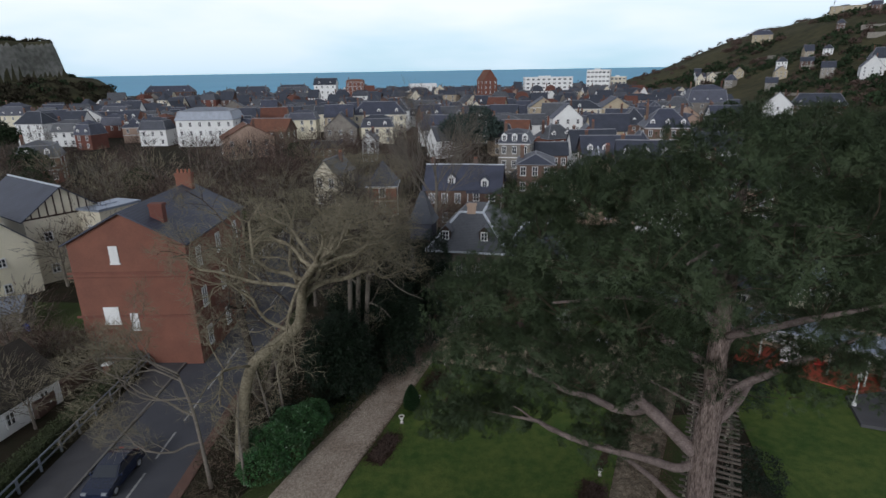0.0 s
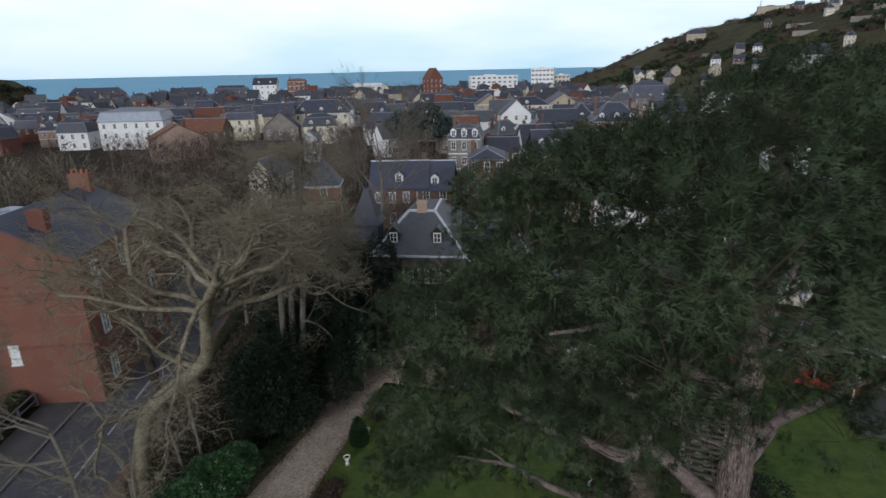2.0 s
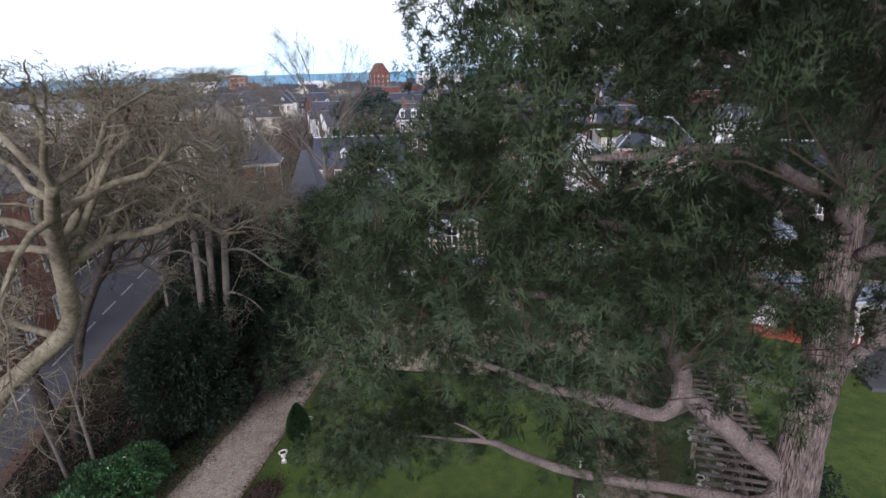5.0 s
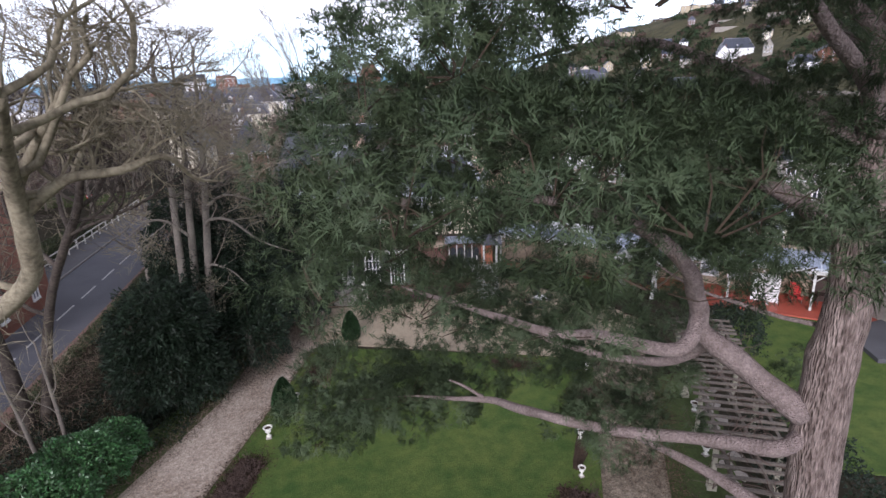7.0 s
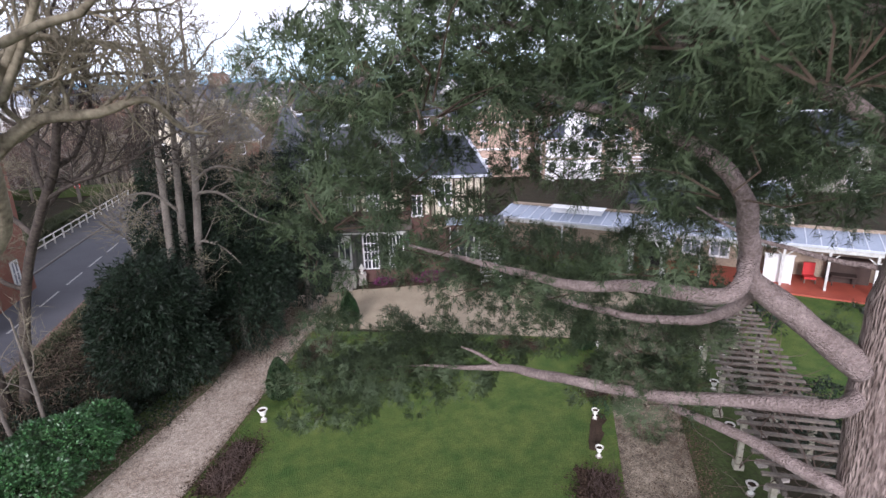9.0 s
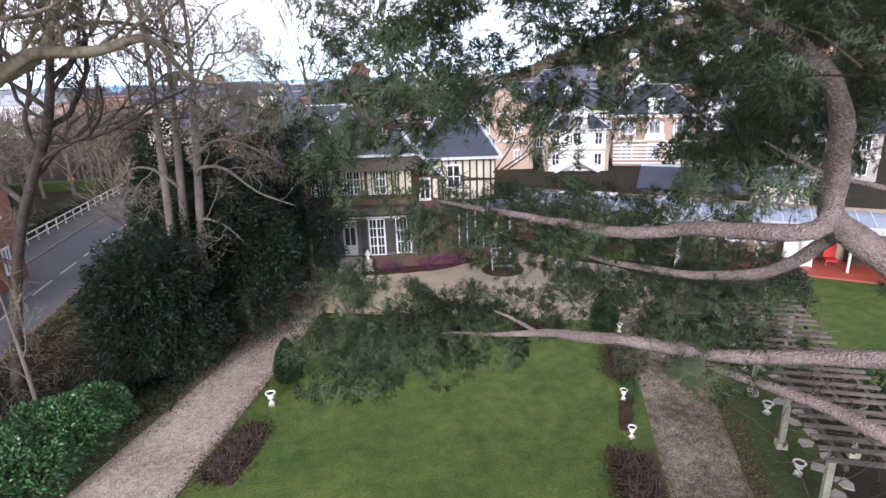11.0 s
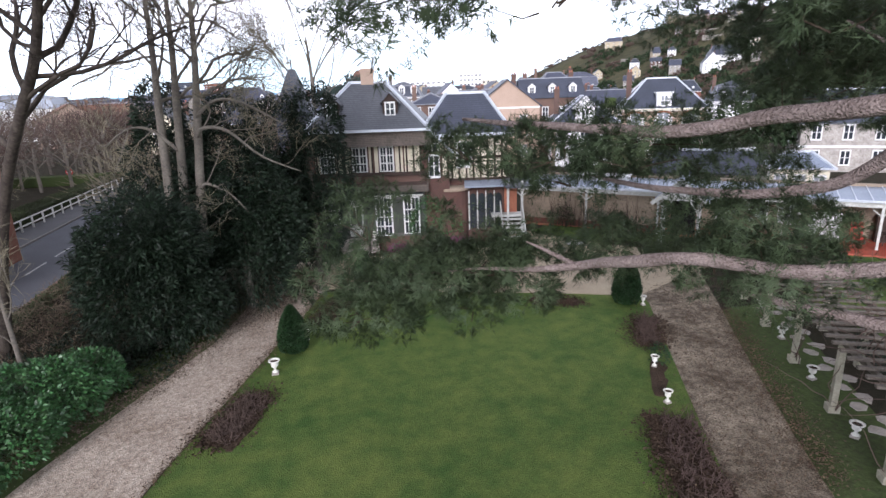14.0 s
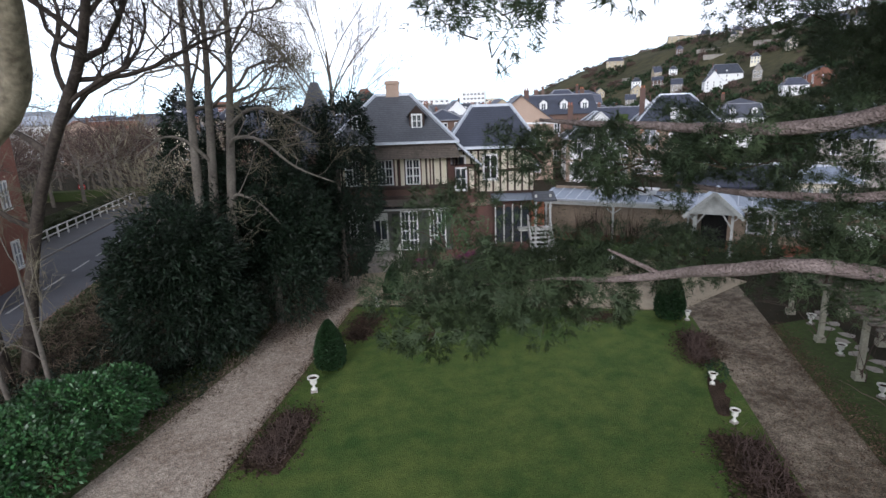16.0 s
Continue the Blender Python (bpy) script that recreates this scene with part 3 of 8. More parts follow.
def house(label, at, turn, w, d, h, roof="gable", rh=3.0, wall=None, roofm=None, floors=2, bays=3, sides=2, dormers=0, chim=1, caps=True,
          shutters=None, pane=None, name="house", group="", base=None, win=(1.0, 1.6), trims=None, gutters=True, frame_mat=None, pots=2, lowest=0):
    """A house: front towards -y before it is turned. Returns its empty."""
    wall, roofm, pane, frame_mat = wall or BRICK, roofm or SLATE, pane or GLASS, frame_mat or PAINT
    t = thing(name, label, "house", group, Matrix.Translation(at) @ Matrix.Rotation(radians(turn), 4, "Z"))
    X, Y, o = w / 2, d / 2, 0.35
    mb = MB().box(-X, X, -Y, Y, -2.5, h)
    if roof == "gable":       # ridge along x, gables at the sides
        for s in (-1, 1):
            mb.add([(s * X, -Y, h), (s * X, Y, h), (s * X, 0, h + rh), (s * (X - 0.3), -Y, h), (s * (X - 0.3), Y, h), (s * (X - 0.3), 0, h + rh)],
                   [(0, 1, 2), (5, 4, 3), (0, 2, 5, 3), (2, 1, 4, 5)])
    elif roof == "front":     # ridge along y, gable to the front
        for s in (-1, 1):
            mb.add([(-X, s * Y, h), (X, s * Y, h), (0, s * Y, h + rh), (-X, s * (Y - 0.3), h), (X, s * (Y - 0.3), h), (0, s * (Y - 0.3), h + rh)],
                   [(0, 1, 2), (5, 4, 3), (0, 2, 5, 3), (2, 1, 4, 5)])
    part("wall", mb, wall, t)
    rb = MB()
    cap = MB()
    e = 0.16
    if roof == "gable":
        dz = rh * o / Y
        for s in (-1, 1):
            rb.slab([(-X - o, s * (Y + o), h - dz + e), (X + o, s * (Y + o), h - dz + e), (X + o, 0, h + rh + e), (-X - o, 0, h + rh + e)][::-s], 0.14)
        cap.bar((-X - o, 0, h + rh + e), (X + o, 0, h + rh + e), 0.2)
    elif roof == "front":
        dz = rh * o / X
        for s in (-1, 1):
            rb.slab([(s * (X + o), -Y - o, h - dz + e), (s * (X + o), Y + o, h - dz + e), (0, Y + o, h + rh + e), (0, -Y - o, h + rh + e)][::s], 0.14)
        cap.bar((0, -Y - o, h + rh + e), (0, Y + o, h + rh + e), 0.2)
    elif roof in ("hip", "pyramid"):
        k = 0 if roof == "pyramid" else max(X - Y * 0.75, 0)
        k2 = max(Y - X * 0.75, 0) if roof == "hip" else 0
        A = [(-X - o, -Y - o, h), (X + o, -Y - o, h), (X + o, Y + o, h), (-X - o, Y + o, h)]
        if k >= k2:
            R = [(-k, 0, h + rh), (k + 0.01, 0, h + rh)]
            rb.add(A + R, [(0, 1, 5, 4), (1, 2, 5), (2, 3, 4, 5), (3, 0, 4), (3, 2, 1, 0)])
            ends = [(R[0], A[0]), (R[0], A[3]), (R[1], A[1]), (R[1], A[2])]
        else:
            R = [(0, -k2, h + rh), (0, k2, h + rh)]
            rb.add(A + R, [(0, 1, 4), (1, 2, 5, 4), (2, 3, 5), (3, 0, 4, 5), (3, 2, 1, 0)])
            ends = [(R[0], A[0]), (R[0], A[1]), (R[1], A[2]), (R[1], A[3])]
        for a, b in ends + [(R[0], R[1])]:
            if (Vector(a) - Vector(b)).length > 0.1:
                cap.bar(a, b, 0.2)
    elif roof == "mansard":
        i, z1 = min(0.9, Y * 0.4), h + rh * 0.72
        A = [(-X - 0.25, -Y - 0.25, h), (X + 0.25, -Y - 0.25, h), (X + 0.25, Y + 0.25, h), (-X - 0.25, Y + 0.25, h)]
        B = [(-X + i, -Y + i, z1), (X - i, -Y + i, z1), (X - i, Y - i, z1), (-X + i, Y - i, z1)]
        k = max(X - i - (Y - i) * 0.9, 0.05)
        C = [(-k, 0, h + rh), (k, 0, h + rh)]
        rb.add(A + B + C, [(0, 1, 5, 4), (1, 2, 6, 5), (2, 3, 7, 6), (3, 0, 4, 7), (4, 5, 9, 8), (5, 6, 9), (6, 7, 8, 9), (7, 4, 8), (3, 2, 1, 0)])
        for a, b in ((B[0], B[1]), (B[1], B[2]), (B[2], B[3]), (B[3], B[0]), (C[0], C[1]), (A[0], B[0]), (A[1], B[1])):
            cap.bar(a, b, 0.16)
    else:                     # flat, with a parapet
        rb.box(-X - 0.2, X + 0.2, -Y - 0.2, Y + 0.2, h, h + 0.3)
        rb.box(-X * 0.4, X * 0.1, -Y * 0.4, Y * 0.4, h + 0.3, h + 0.3 + min(rh, 1.1))
    ro = part("roof", rb, roofm, t)
    if caps and cap.v:
        part("ridge_cap", cap, ZINCCAP if at[1] < 100 else DULLCAP, ro)
    gut = MB()
    if gutters and roof in ("hip", "mansard", "pyramid"):
        for s in (-1, 1):
            gut.bar((-X - o, s * (Y + o), h), (X + o, s * (Y + o), h), 0.13)
            gut.bar((s * (X + o), -Y - o, h), (s * (X + o), Y + o, h), 0.13)
        part("gutter", gut, ZINCCAP if at[1] < 100 else DULLCAP, ro)
    if trims:
        tb = MB()
        for z in [h - 0.25] + [h * f / floors for f in range(1, floors)]:
            tb.box(-X - 0.05, X + 0.05, -Y - 0.05, Y + 0.05, z - 0.12, z + 0.12)
        part("stone_band", tb, trims, t)
    ww, wh = win
    fh = h / floors

    def row(n, span, place, turned):
        for f in range(lowest, floors):
            for i in range(n):
                u = -span + 2 * span * (i + 0.5) / n
                mm = place(u, f * fh + fh * 0.28) @ Matrix.Rotation(turned, 4, "Z")
                wo = part("window", window_mesh(ww, min(wh, fh * 0.62), frame_mat, pane), None, t, m=mm)
                if shutters:
                    for s in (-1, 1):
                        part("shutter", shutter_mesh(ww * 0.45, min(wh, fh * 0.62), shutters), None, wo, m=Matrix.Translation((s * ww * 0.78, 0, 0)))

    row(bays, X, lambda u, z: Matrix.Translation((u, -Y - 0.01, z)), 0.0)
    if sides:
        row(sides, Y, lambda u, z: Matrix.Translation((X + 0.01, u, z)), math.pi / 2)
        row(sides, Y, lambda u, z: Matrix.Translation((-X - 0.01, u, z)), -math.pi / 2)
    for i in range(dormers):
        u = -X + 2 * X * (i + 0.5) / dormers
        if roof == "mansard":
            dormer(t, u, -Y + 0.1, h + 0.25, 1.2, min(1.5, rh * 0.55), 1.2, WHITE, roofm)
        else:
            dormer(t, u, -Y + 0.9, h + rh * 0.9 / Y * 0.8, 1.2, 1.25, max(1.5, Y * 0.55), WHITE, roofm)
    for i in range(chim):
        cx = (-X * 0.8, X * 0.75, 0.0)[i % 3]
        if roof == "front":
            chimney(t, (X * 0.35, -X * 0.35)[i % 2], Y * (0.4, -0.3)[i % 2], h + rh * 0.4, h + rh + 0.9, material=OLDBRICK, pots=pots)
        else:
            chimney(t, cx, Y * 0.15, h + rh * 0.3, h + rh + 1.0, material=OLDBRICK, pots=pots)
    return t

# ---- ground, water and hills ----
def ground_z(x, y):
    """Level in the garden and the town, falling gently to the shore."""
    return max(-7.0, -(y - 110) * 0.004) if y > 110 else 0.0


def sheet(xs, ys, height):
    mb = MB()
    mb.v = [(x, y, height(x, y)) for y in ys for x in xs]
    nx = len(xs)
    mb.f = [(j * nx + i, j * nx + i + 1, (j + 1) * nx + i + 1, (j + 1) * nx + i) for j in range(len(ys) - 1) for i in range(nx - 1)]
    mb.m = [0] * len(mb.f)
    return mb


def spaced(a, b, n, p=1.0):
    return [a + (b - a) * (i / n) ** p for i in range(n + 1)]


xs = sorted(set([-2500, -1200, -700, -400] + list(range(-260, 300, 20)) + [400, 700, 1200, 2500]))
ys = [-300, -120, -60] + list(range(-20, 200, 10)) + list(range(200, 1000, 50)) + [1050, 4200]
solid("ground", sheet(xs, ys, lambda x, y: (-14.0 if y > 960 else ground_z(x, y)) - 0.02), EARTH, "dark leaf-littered garden and town ground", "ground", kind="structure")
solid("water", sheet(spaced(-4500, 4500, 30), spaced(940, 4800, 30), lambda x, y: -9.0 + (y - 940) * 0.0140), SEA, "calm blue-green sea out to the horizon", "sea", kind="structure")


def polygon(name, pts, z, material, label, category, thick=0.1):
    return solid(name, MB().prism(pts, z - thick, z), material, label, category, kind="structure")


# garden: lawn between two gravel paths that open slightly, gravel terrace before the villa
polygon("lawn", [(-7.6, 25.0), (-13.0, 9.0), (-13.0, -8.0), (-3.9, -8.0), (1.0, 5.0), (6.9, 20.8), (9.48, 27.0), (13.9, 37.0), (14.1, 37.9), (10.3, 39.6), (-1.4, 43.6), (-3.8, 36.5), (-6.0, 30.2)], 0.05, GRASS, "mown green garden lawn with mossy patches", "lawn")
polygon("path_west", [(-13.0, 22.0), (-16.0, 12.0), (-16.0, -8.0), (-13.1, -8.0), (-13.1, 9.0), (-7.65, 25.0), (-6.2, 29.8), (-3.9, 36.3), (-1.3, 43.8), (0.5, 49.0), (-3.4, 50.0), (-5.0, 43.5), (-6.2, 38.5), (-8.2, 34.2), (-9.9, 30.5)], 0.03, GRAVEL, "pale gravel garden path beside the lawn", "path")
polygon("path_east", [(1.05, 5.0), (-3.85, -8.0), (-1.5, -8.0), (3.2, 3.6), (7.9, 17.0), (9.7, 21.0), (11.2, 24.6), (12.0, 26.4), (13.65, 29.6), (15.4, 33.0), (18.0, 38.0), (20.0, 42.0), (14.6, 42.5), (13.9, 37.0), (9.5, 27.0), (6.92, 20.8)], 0.03, DIRTSHADE, "pale gravel path between lawn and pergola", "path")
polygon("verge_west", [(-14.6, 22.0), (-13.0, 21.9), (-9.95, 30.4), (-8.25, 34.1), (-6.25, 38.4), (-5.05, 43.4), (-6.0, 43.8), (-8.4, 38.0), (-10.6, 33.6), (-11.6, 30.6)], 0.028, MEADOW, "rough grassy verge between path and shrubs", "verge")
polygon("terrace", [(-1.3, 44.2), (10.5, 39.6), (14.2, 38.2), (20.2, 41.0), (18.5, 46.0), (16.0, 48.6), (13.5, 52.6), (11.5, 52.8), (10.0, 51.2), (6.0, 49.6), (-0.5, 49.6)], 0.038, SAND, "sandy gravel terrace in front of the villa", "terrace")
polygon("verge_east", [(7.85, 16.9), (10.4, 16.2), (14.0, 24.2), (19.8, 35.5), (16.6, 35.3), (15.35, 33.0), (13.6, 29.6), (11.15, 24.6), (9.65, 21.0)], 0.045, MEADOW, "narrow grass verge below the pergola", "verge")
polygon("lawn_east", [(19.5, 27.0), (46.0, 16.0), (52.0, 34.0), (29.5, 42.6), (22.0, 38.0)], 0.05, GRASS, "second green lawn below the veranda", "lawn")
polygon("lawn_house", [(13.8, 52.4), (16.4, 48.8), (22.0, 46.5), (23.0, 48.0), (16.5, 53.8)], 0.05, GRASS, "small lawn strip by the gallery wall", "lawn")


def bed(name, pts, label):
    """A soil bed with an uneven edge."""
    out = []
    for i, (p, q) in enumerate(zip(pts, pts[1:] + pts[:1])):
        for k in range(6):
            f = k / 6
            x, y = p[0] + (q[0] - p[0]) * f, p[1] + (q[1] - p[1]) * f
            out.append((x + 0.3 * noise.noise(Vector((x * 1.7, y * 1.7, 2.2))), y + 0.3 * noise.noise(Vector((x * 1.7, y * 1.7, 7.4)))))
    return polygon(name, out, 0.08, BED, label, "flower bed", 0.12)


bed("flower_bed_west", [(-5.5, 30.7), (-4.3, 30.2), (-3.3, 33.0), (-4.4, 33.6)], "bare brown soil flower bed at the lawn edge")
bed("flower_bed_west_far", [(-2.0, 39.4), (-1.2, 39.1), (-0.2, 41.9), (-1.0, 42.2)], "bare brown soil flower bed at the lawn edge")
bed("flower_bed_east", [(6.9, 24.3), (8.3, 23.9), (9.5, 27.9), (8.3, 28.5)], "bare brown soil flower bed with dry stalks")
bed("flower_bed_east_far", [(10.9, 32.9), (11.8, 32.8), (13.1, 35.2), (12.1, 35.4)], "bare brown soil flower bed at the lawn edge")
bed("flower_bed_strip", [(9.45, 29.7), (9.8, 29.55), (11.0, 31.5), (10.65, 31.75)], "narrow strip of bare soil between two urns")
bed("flower_bed_end", [(8.6, 38.6), (10.6, 37.8), (10.9, 38.5), (8.8, 39.4)], "bare brown soil flower bed at the lawn end")
bed("flower_bed_villa", [(2.0, 50.4), (2.2, 49.4), (7.0, 49.2), (10.5, 50.6), (10.0, 51.8)], "planted bed along the villa front")

# road with pavement on its far side
ROAD_W, ROAD_E = -23.3, -17.1
solid("road", MB().box(ROAD_W, ROAD_E, -60, 140, -0.2, 0.02), ASPHALT, "grey asphalt road with worn white dashes", "road", kind="structure")
solid("pavement", MB().box(-26.2, ROAD_W - 0.16, -60, 140, -0.2, 0.14), PAVING, "grey asphalt pavement beside the road", "pavement", kind="structure")
kerb = MB()
for i in range(120):
    kerb.box(ROAD_W - 0.155, ROAD_W, -20 + i, -19.02 + i, -0.1, 0.15)
solid("kerb", kerb, KERB, "stone kerb between road and pavement", "kerb", kind="structure")
solid("gutter_strip", MB().box(ROAD_E + 0.01, ROAD_E + 0.75, -60, 140, -0.2, 0.05), REDKERB, "reddish brick gutter along the road edge", "gutter", kind="structure")
for i in range(26):
    solid("road_marking", MB().box(-19.75, -19.6, 14 + i * 4.3, 16.9 + i * 4.3, 0.018, 0.026), LINE, "worn white dash painted on the road", "road marking", "road dashes")


def hill(name, material, label, xs, ys, f):
    return solid(name, sheet(xs, ys, f), material, label, "hill", kind="structure", smooth=True)


def wobble(x, y, s, a):
    return a * noise.noise(Vector((x * s, y * s, 3.1))) + 0.5 * a * noise.noise(Vector((x * s * 2.3, y * s * 2.3, 7.7)))


def east_hill(x, y):
    """Rises to the right of the town; its nose falls to the sea."""
    ridge = 108 * (1 / (1 + math.exp(-(x - 335 + (y - 500) * 0.10) / 60)))
    near = 1 / (1 + math.exp(-(y - 210) / 60))
    far = 1 / (1 + math.exp((y - 850) / 50))
    return -12 + ridge * near * far + wobble(x, y, 0.012, 4) * min(1, max(0, (x - 180) / 100))


def west_hill(x, y):
    """A flat-topped headland that breaks off in a cliff, with a lower wooded spur before it."""
    bite = 5 * noise.noise(Vector((0, y * 0.03, 0))) + 2.5 * noise.noise(Vector((0, y * 0.11, 4)))
    x *= 520 / max(y, 520)
    edge = -341 - 0.32 * max(0.0, 520 - y) + bite
    top = 66 / (1 + math.exp(max(-30, min(30, (x - edge) / 1.8)))) / (1 + math.exp(-(y - 405) / 12))
    spur = (40 - 0.05 * (x + 400)) / (1 + math.exp((x + 291) / 8)) / (1 + math.exp(-(y - 410) / 28))
    far = 1 / (1 + math.exp((y - 640) / 18))
    return -10 + max(spur, top) * far + wobble(x, y, 0.03, 3.5) * min(1, max(0, (-x - 270) / 40))


hill("hill_east", HILL, "scrubby brown hillside above the town", spaced(150, 1100, 70), spaced(140, 1050, 60), east_hill)
wh = hill("hill_west", HILL, "wooded dark hillside ending in a chalk cliff", spaced(-760, -410, 20) + spaced(-405, -322, 56) + spaced(-317, -230, 16), spaced(330, 720, 100), west_hill)
wh.data.materials.append(CLIFF)
for poly in wh.data.polygons:
    if poly.normal.z < 0.5 and poly.center.z > 30:
        poly.material_index = 1

# ---- the great pine ----
PR = np.random.default_rng(11)
pine = thing("pine_tree", "great old pine with scaly grey bark and dark needles", "tree", m=Matrix.Translation((11.6, 20.9, 0)))
PO = Vector((11.6, 20.9, 0))


def pine_limb(name, pts, radii, sides=10, k=5):
    p, r = smooth_path([Vector(q) - PO for q in pts], radii, k)
    p = [b + 0.07 * Vector((noise.noise(b * 0.9), noise.noise(b * 0.9 + Vector((9, 0, 0))), noise.noise(b * 0.9 + Vector((0, 9, 0))))) for b in p]
    r = [a * (1 + 0.14 * noise.noise(b * 1.3)) for a, b in zip(r, p)]
    return part(name, MB().tube(p, r, sides), PINEBARK if name == "trunk" else LIMBBARK, pine, smooth=True)


pine_limb("trunk", [(11.8, 20.6, -0.3), (11.6, 20.7, 2.5), (11.5, 20.8, 5.5), (11.4, 20.9, 8.4), (11.4, 20.8, 11.0), (11.3, 20.8, 13.7), (11.4, 20.9, 16.6),
                    (11.5, 21.2, 19.0), (11.7, 21.4, 21.2)], [0.76, 0.6, 0.55, 0.54, 0.46, 0.4, 0.33, 0.23, 0.1], 22)
# limbs, each from the trunk outwards
BOUGHS = [
    ([(11.0, 21.0, 8.0), (9.9, 21.6, 9.0), (8.9, 22.1, 9.9), (8.4, 21.7, 10.9), (7.4, 21.0, 12.2), (5.6, 20.8, 13.3), (3.2, 20.8, 14.0)], [0.38, 0.34, 0.29, 0.24, 0.19, 0.13, 0.06]),
    ([(11.2, 21.0, 7.4), (10.2, 20.8, 7.3), (9.0, 22.0, 6.95), (7.7, 22.9, 6.7), (6.0, 23.6, 6.95), (5.2, 25.0, 6.6), (4.5, 26.3, 6.1), (2.6, 27.2, 6.0), (0.4, 27.6, 5.9)], [0.25, 0.22, 0.19, 0.17, 0.16, 0.15, 0.12, 0.035, 0.015]),
    ([(8.5, 21.8, 10.5), (7.8, 21.4, 9.9), (6.9, 22.7, 9.7), (5.8, 24.0, 9.4), (4.2, 26.0, 9.4), (2.4, 27.8, 9.6)], [0.2, 0.2, 0.18, 0.15, 0.1, 0.04]),
    ([(9.2, 22.0, 9.7), (9.3, 23.2, 8.6), (8.8, 24.2, 8.0), (7.2, 26.0, 7.8), (5.8, 28.0, 8.0)], [0.17, 0.16, 0.14, 0.1, 0.04]),
    ([(11.4, 20.8, 4.8), (10.7, 21.1, 5.15), (10.0, 22.2, 5.4), (9.0, 24.0, 5.45), (8.2, 25.2, 5.5)], [0.24, 0.21, 0.17, 0.12, 0.04]),
    ([(11.2, 20.8, 12.4), (8.8, 21.0, 13.8), (6.0, 22.2, 14.8), (3.0, 23.2, 15.0), (0.6, 23.8, 14.0)], [0.24, 0.2, 0.15, 0.09, 0.04]),
    ([(11.2, 20.8, 14.2), (9.8, 22.4, 15.6), (8.0, 24.6, 16.6), (5.6, 27.2, 16.2)], [0.22, 0.17, 0.11, 0.04]),
    ([(11.2, 20.6, 14.6), (8.8, 19.2, 15.9), (6.0, 17.8, 16.9), (3.6, 17.2, 17.0)], [0.2, 0.15, 0.1, 0.04]),
    ([(11.3, 20.8, 16.2), (9.2, 21.4, 17.9), (6.4, 22.4, 19.0), (4.4, 23.2, 19.0)], [0.18, 0.13, 0.08, 0.04]),
    ([(11.4, 20.8, 16.8), (13.8, 20.4, 18.2), (16.6, 20.0, 19.4)], [0.18, 0.12, 0.04]),
    ([(11.4, 20.7, 10.8), (13.2, 20.4, 12.2), (15.8, 20.4, 13.4), (18.6, 21.0, 14.2)], [0.24, 0.18, 0.11, 0.05]),
    ([(11.4, 20.8, 13.3), (13.4, 21.8, 14.6), (15.8, 23.4, 15.6), (18.0, 25.0, 16.2)], [0.22, 0.16, 0.1, 0.04]),
    ([(11.6, 21.0, 9.0), (13.2, 21.8, 10.2), (15.2, 23.6, 11.0), (17.6, 25.4, 11.4)], [0.22, 0.17, 0.1, 0.04]),
    ([(11.4, 20.4, 14.0), (12.6, 18.0, 15.8), (14.6, 15.8, 17.6)], [0.2, 0.13, 0.04]),
    ([(11.3, 20.6, 16.4), (10.0, 18.2, 18.2), (8.0, 15.6, 19.4), (6.2, 13.4, 19.6)], [0.17, 0.13, 0.09, 0.04]),
    ([(11.4, 20.9, 17.2), (10.6, 17.6, 19.4), (10.6, 14.6, 20.2)], [0.15, 0.1, 0.04]),
    ([(11.4, 21.0, 15.4), (12.2, 23.6, 17.2), (12.4, 26.2, 18.2)], [0.17, 0.11, 0.04]),
]
for pts, radii in BOUGHS:
    pine_limb("limb", pts, [0.86 * r for r in radii])
pine_limb("dead_branch", [(4.6, 26.2, 6.2), (4.1, 26.6, 6.5), (3.6, 26.7, 6.75)], [0.06, 0.05, 0.02], 6)
pine_limb("dead_branch", [(11.2, 21.2, 10.2), (9.8, 22.6, 10.4), (8.4, 23.4, 11.2)], [0.07, 0.05, 0.02], 6)

# needle pads: rounded clouds at the limb ends and above them (x, y, z, rx, ry, rz)
PADS = []


def pads(*rows):
    PADS.extend(rows)


pads((12.6, 21.0, 22.0, 2.4, 2.2, 0.9), (10.2, 19.6, 21.6, 2.2, 2.0, 0.9), (14.8, 21.2, 21.8, 2.2, 2.2, 0.9), (12.0, 23.6, 21.4, 2.2, 2.0, 0.9), (17.0, 19.6, 20.8, 2.2, 2.0, 0.9), (9.3, 16.8, 21.7, 1.9, 1.7, 0.9), (12.4, 17.6, 21.6, 2.1, 1.9, 0.9), (15.0, 17.8, 21.2, 2.0, 2.0, 0.9))
pads((7.7, 15.4, 21.0, 1.7, 1.6, 0.8), (5.4, 13.4, 19.9, 1.5, 1.3, 0.8), (6.6, 12.8, 19.5, 1.4, 1.2, 0.7), (4.1, 14.2, 19.4, 1.3, 1.3, 0.7), (9.0, 13.6, 20.2, 1.7, 1.5, 0.8), (11.4, 14.4, 20.6, 1.8, 1.6, 0.8), (13.6, 14.8, 20.0, 1.8, 1.7, 0.8), (7.4, 18.2, 20.4, 2.0, 1.9, 0.9))
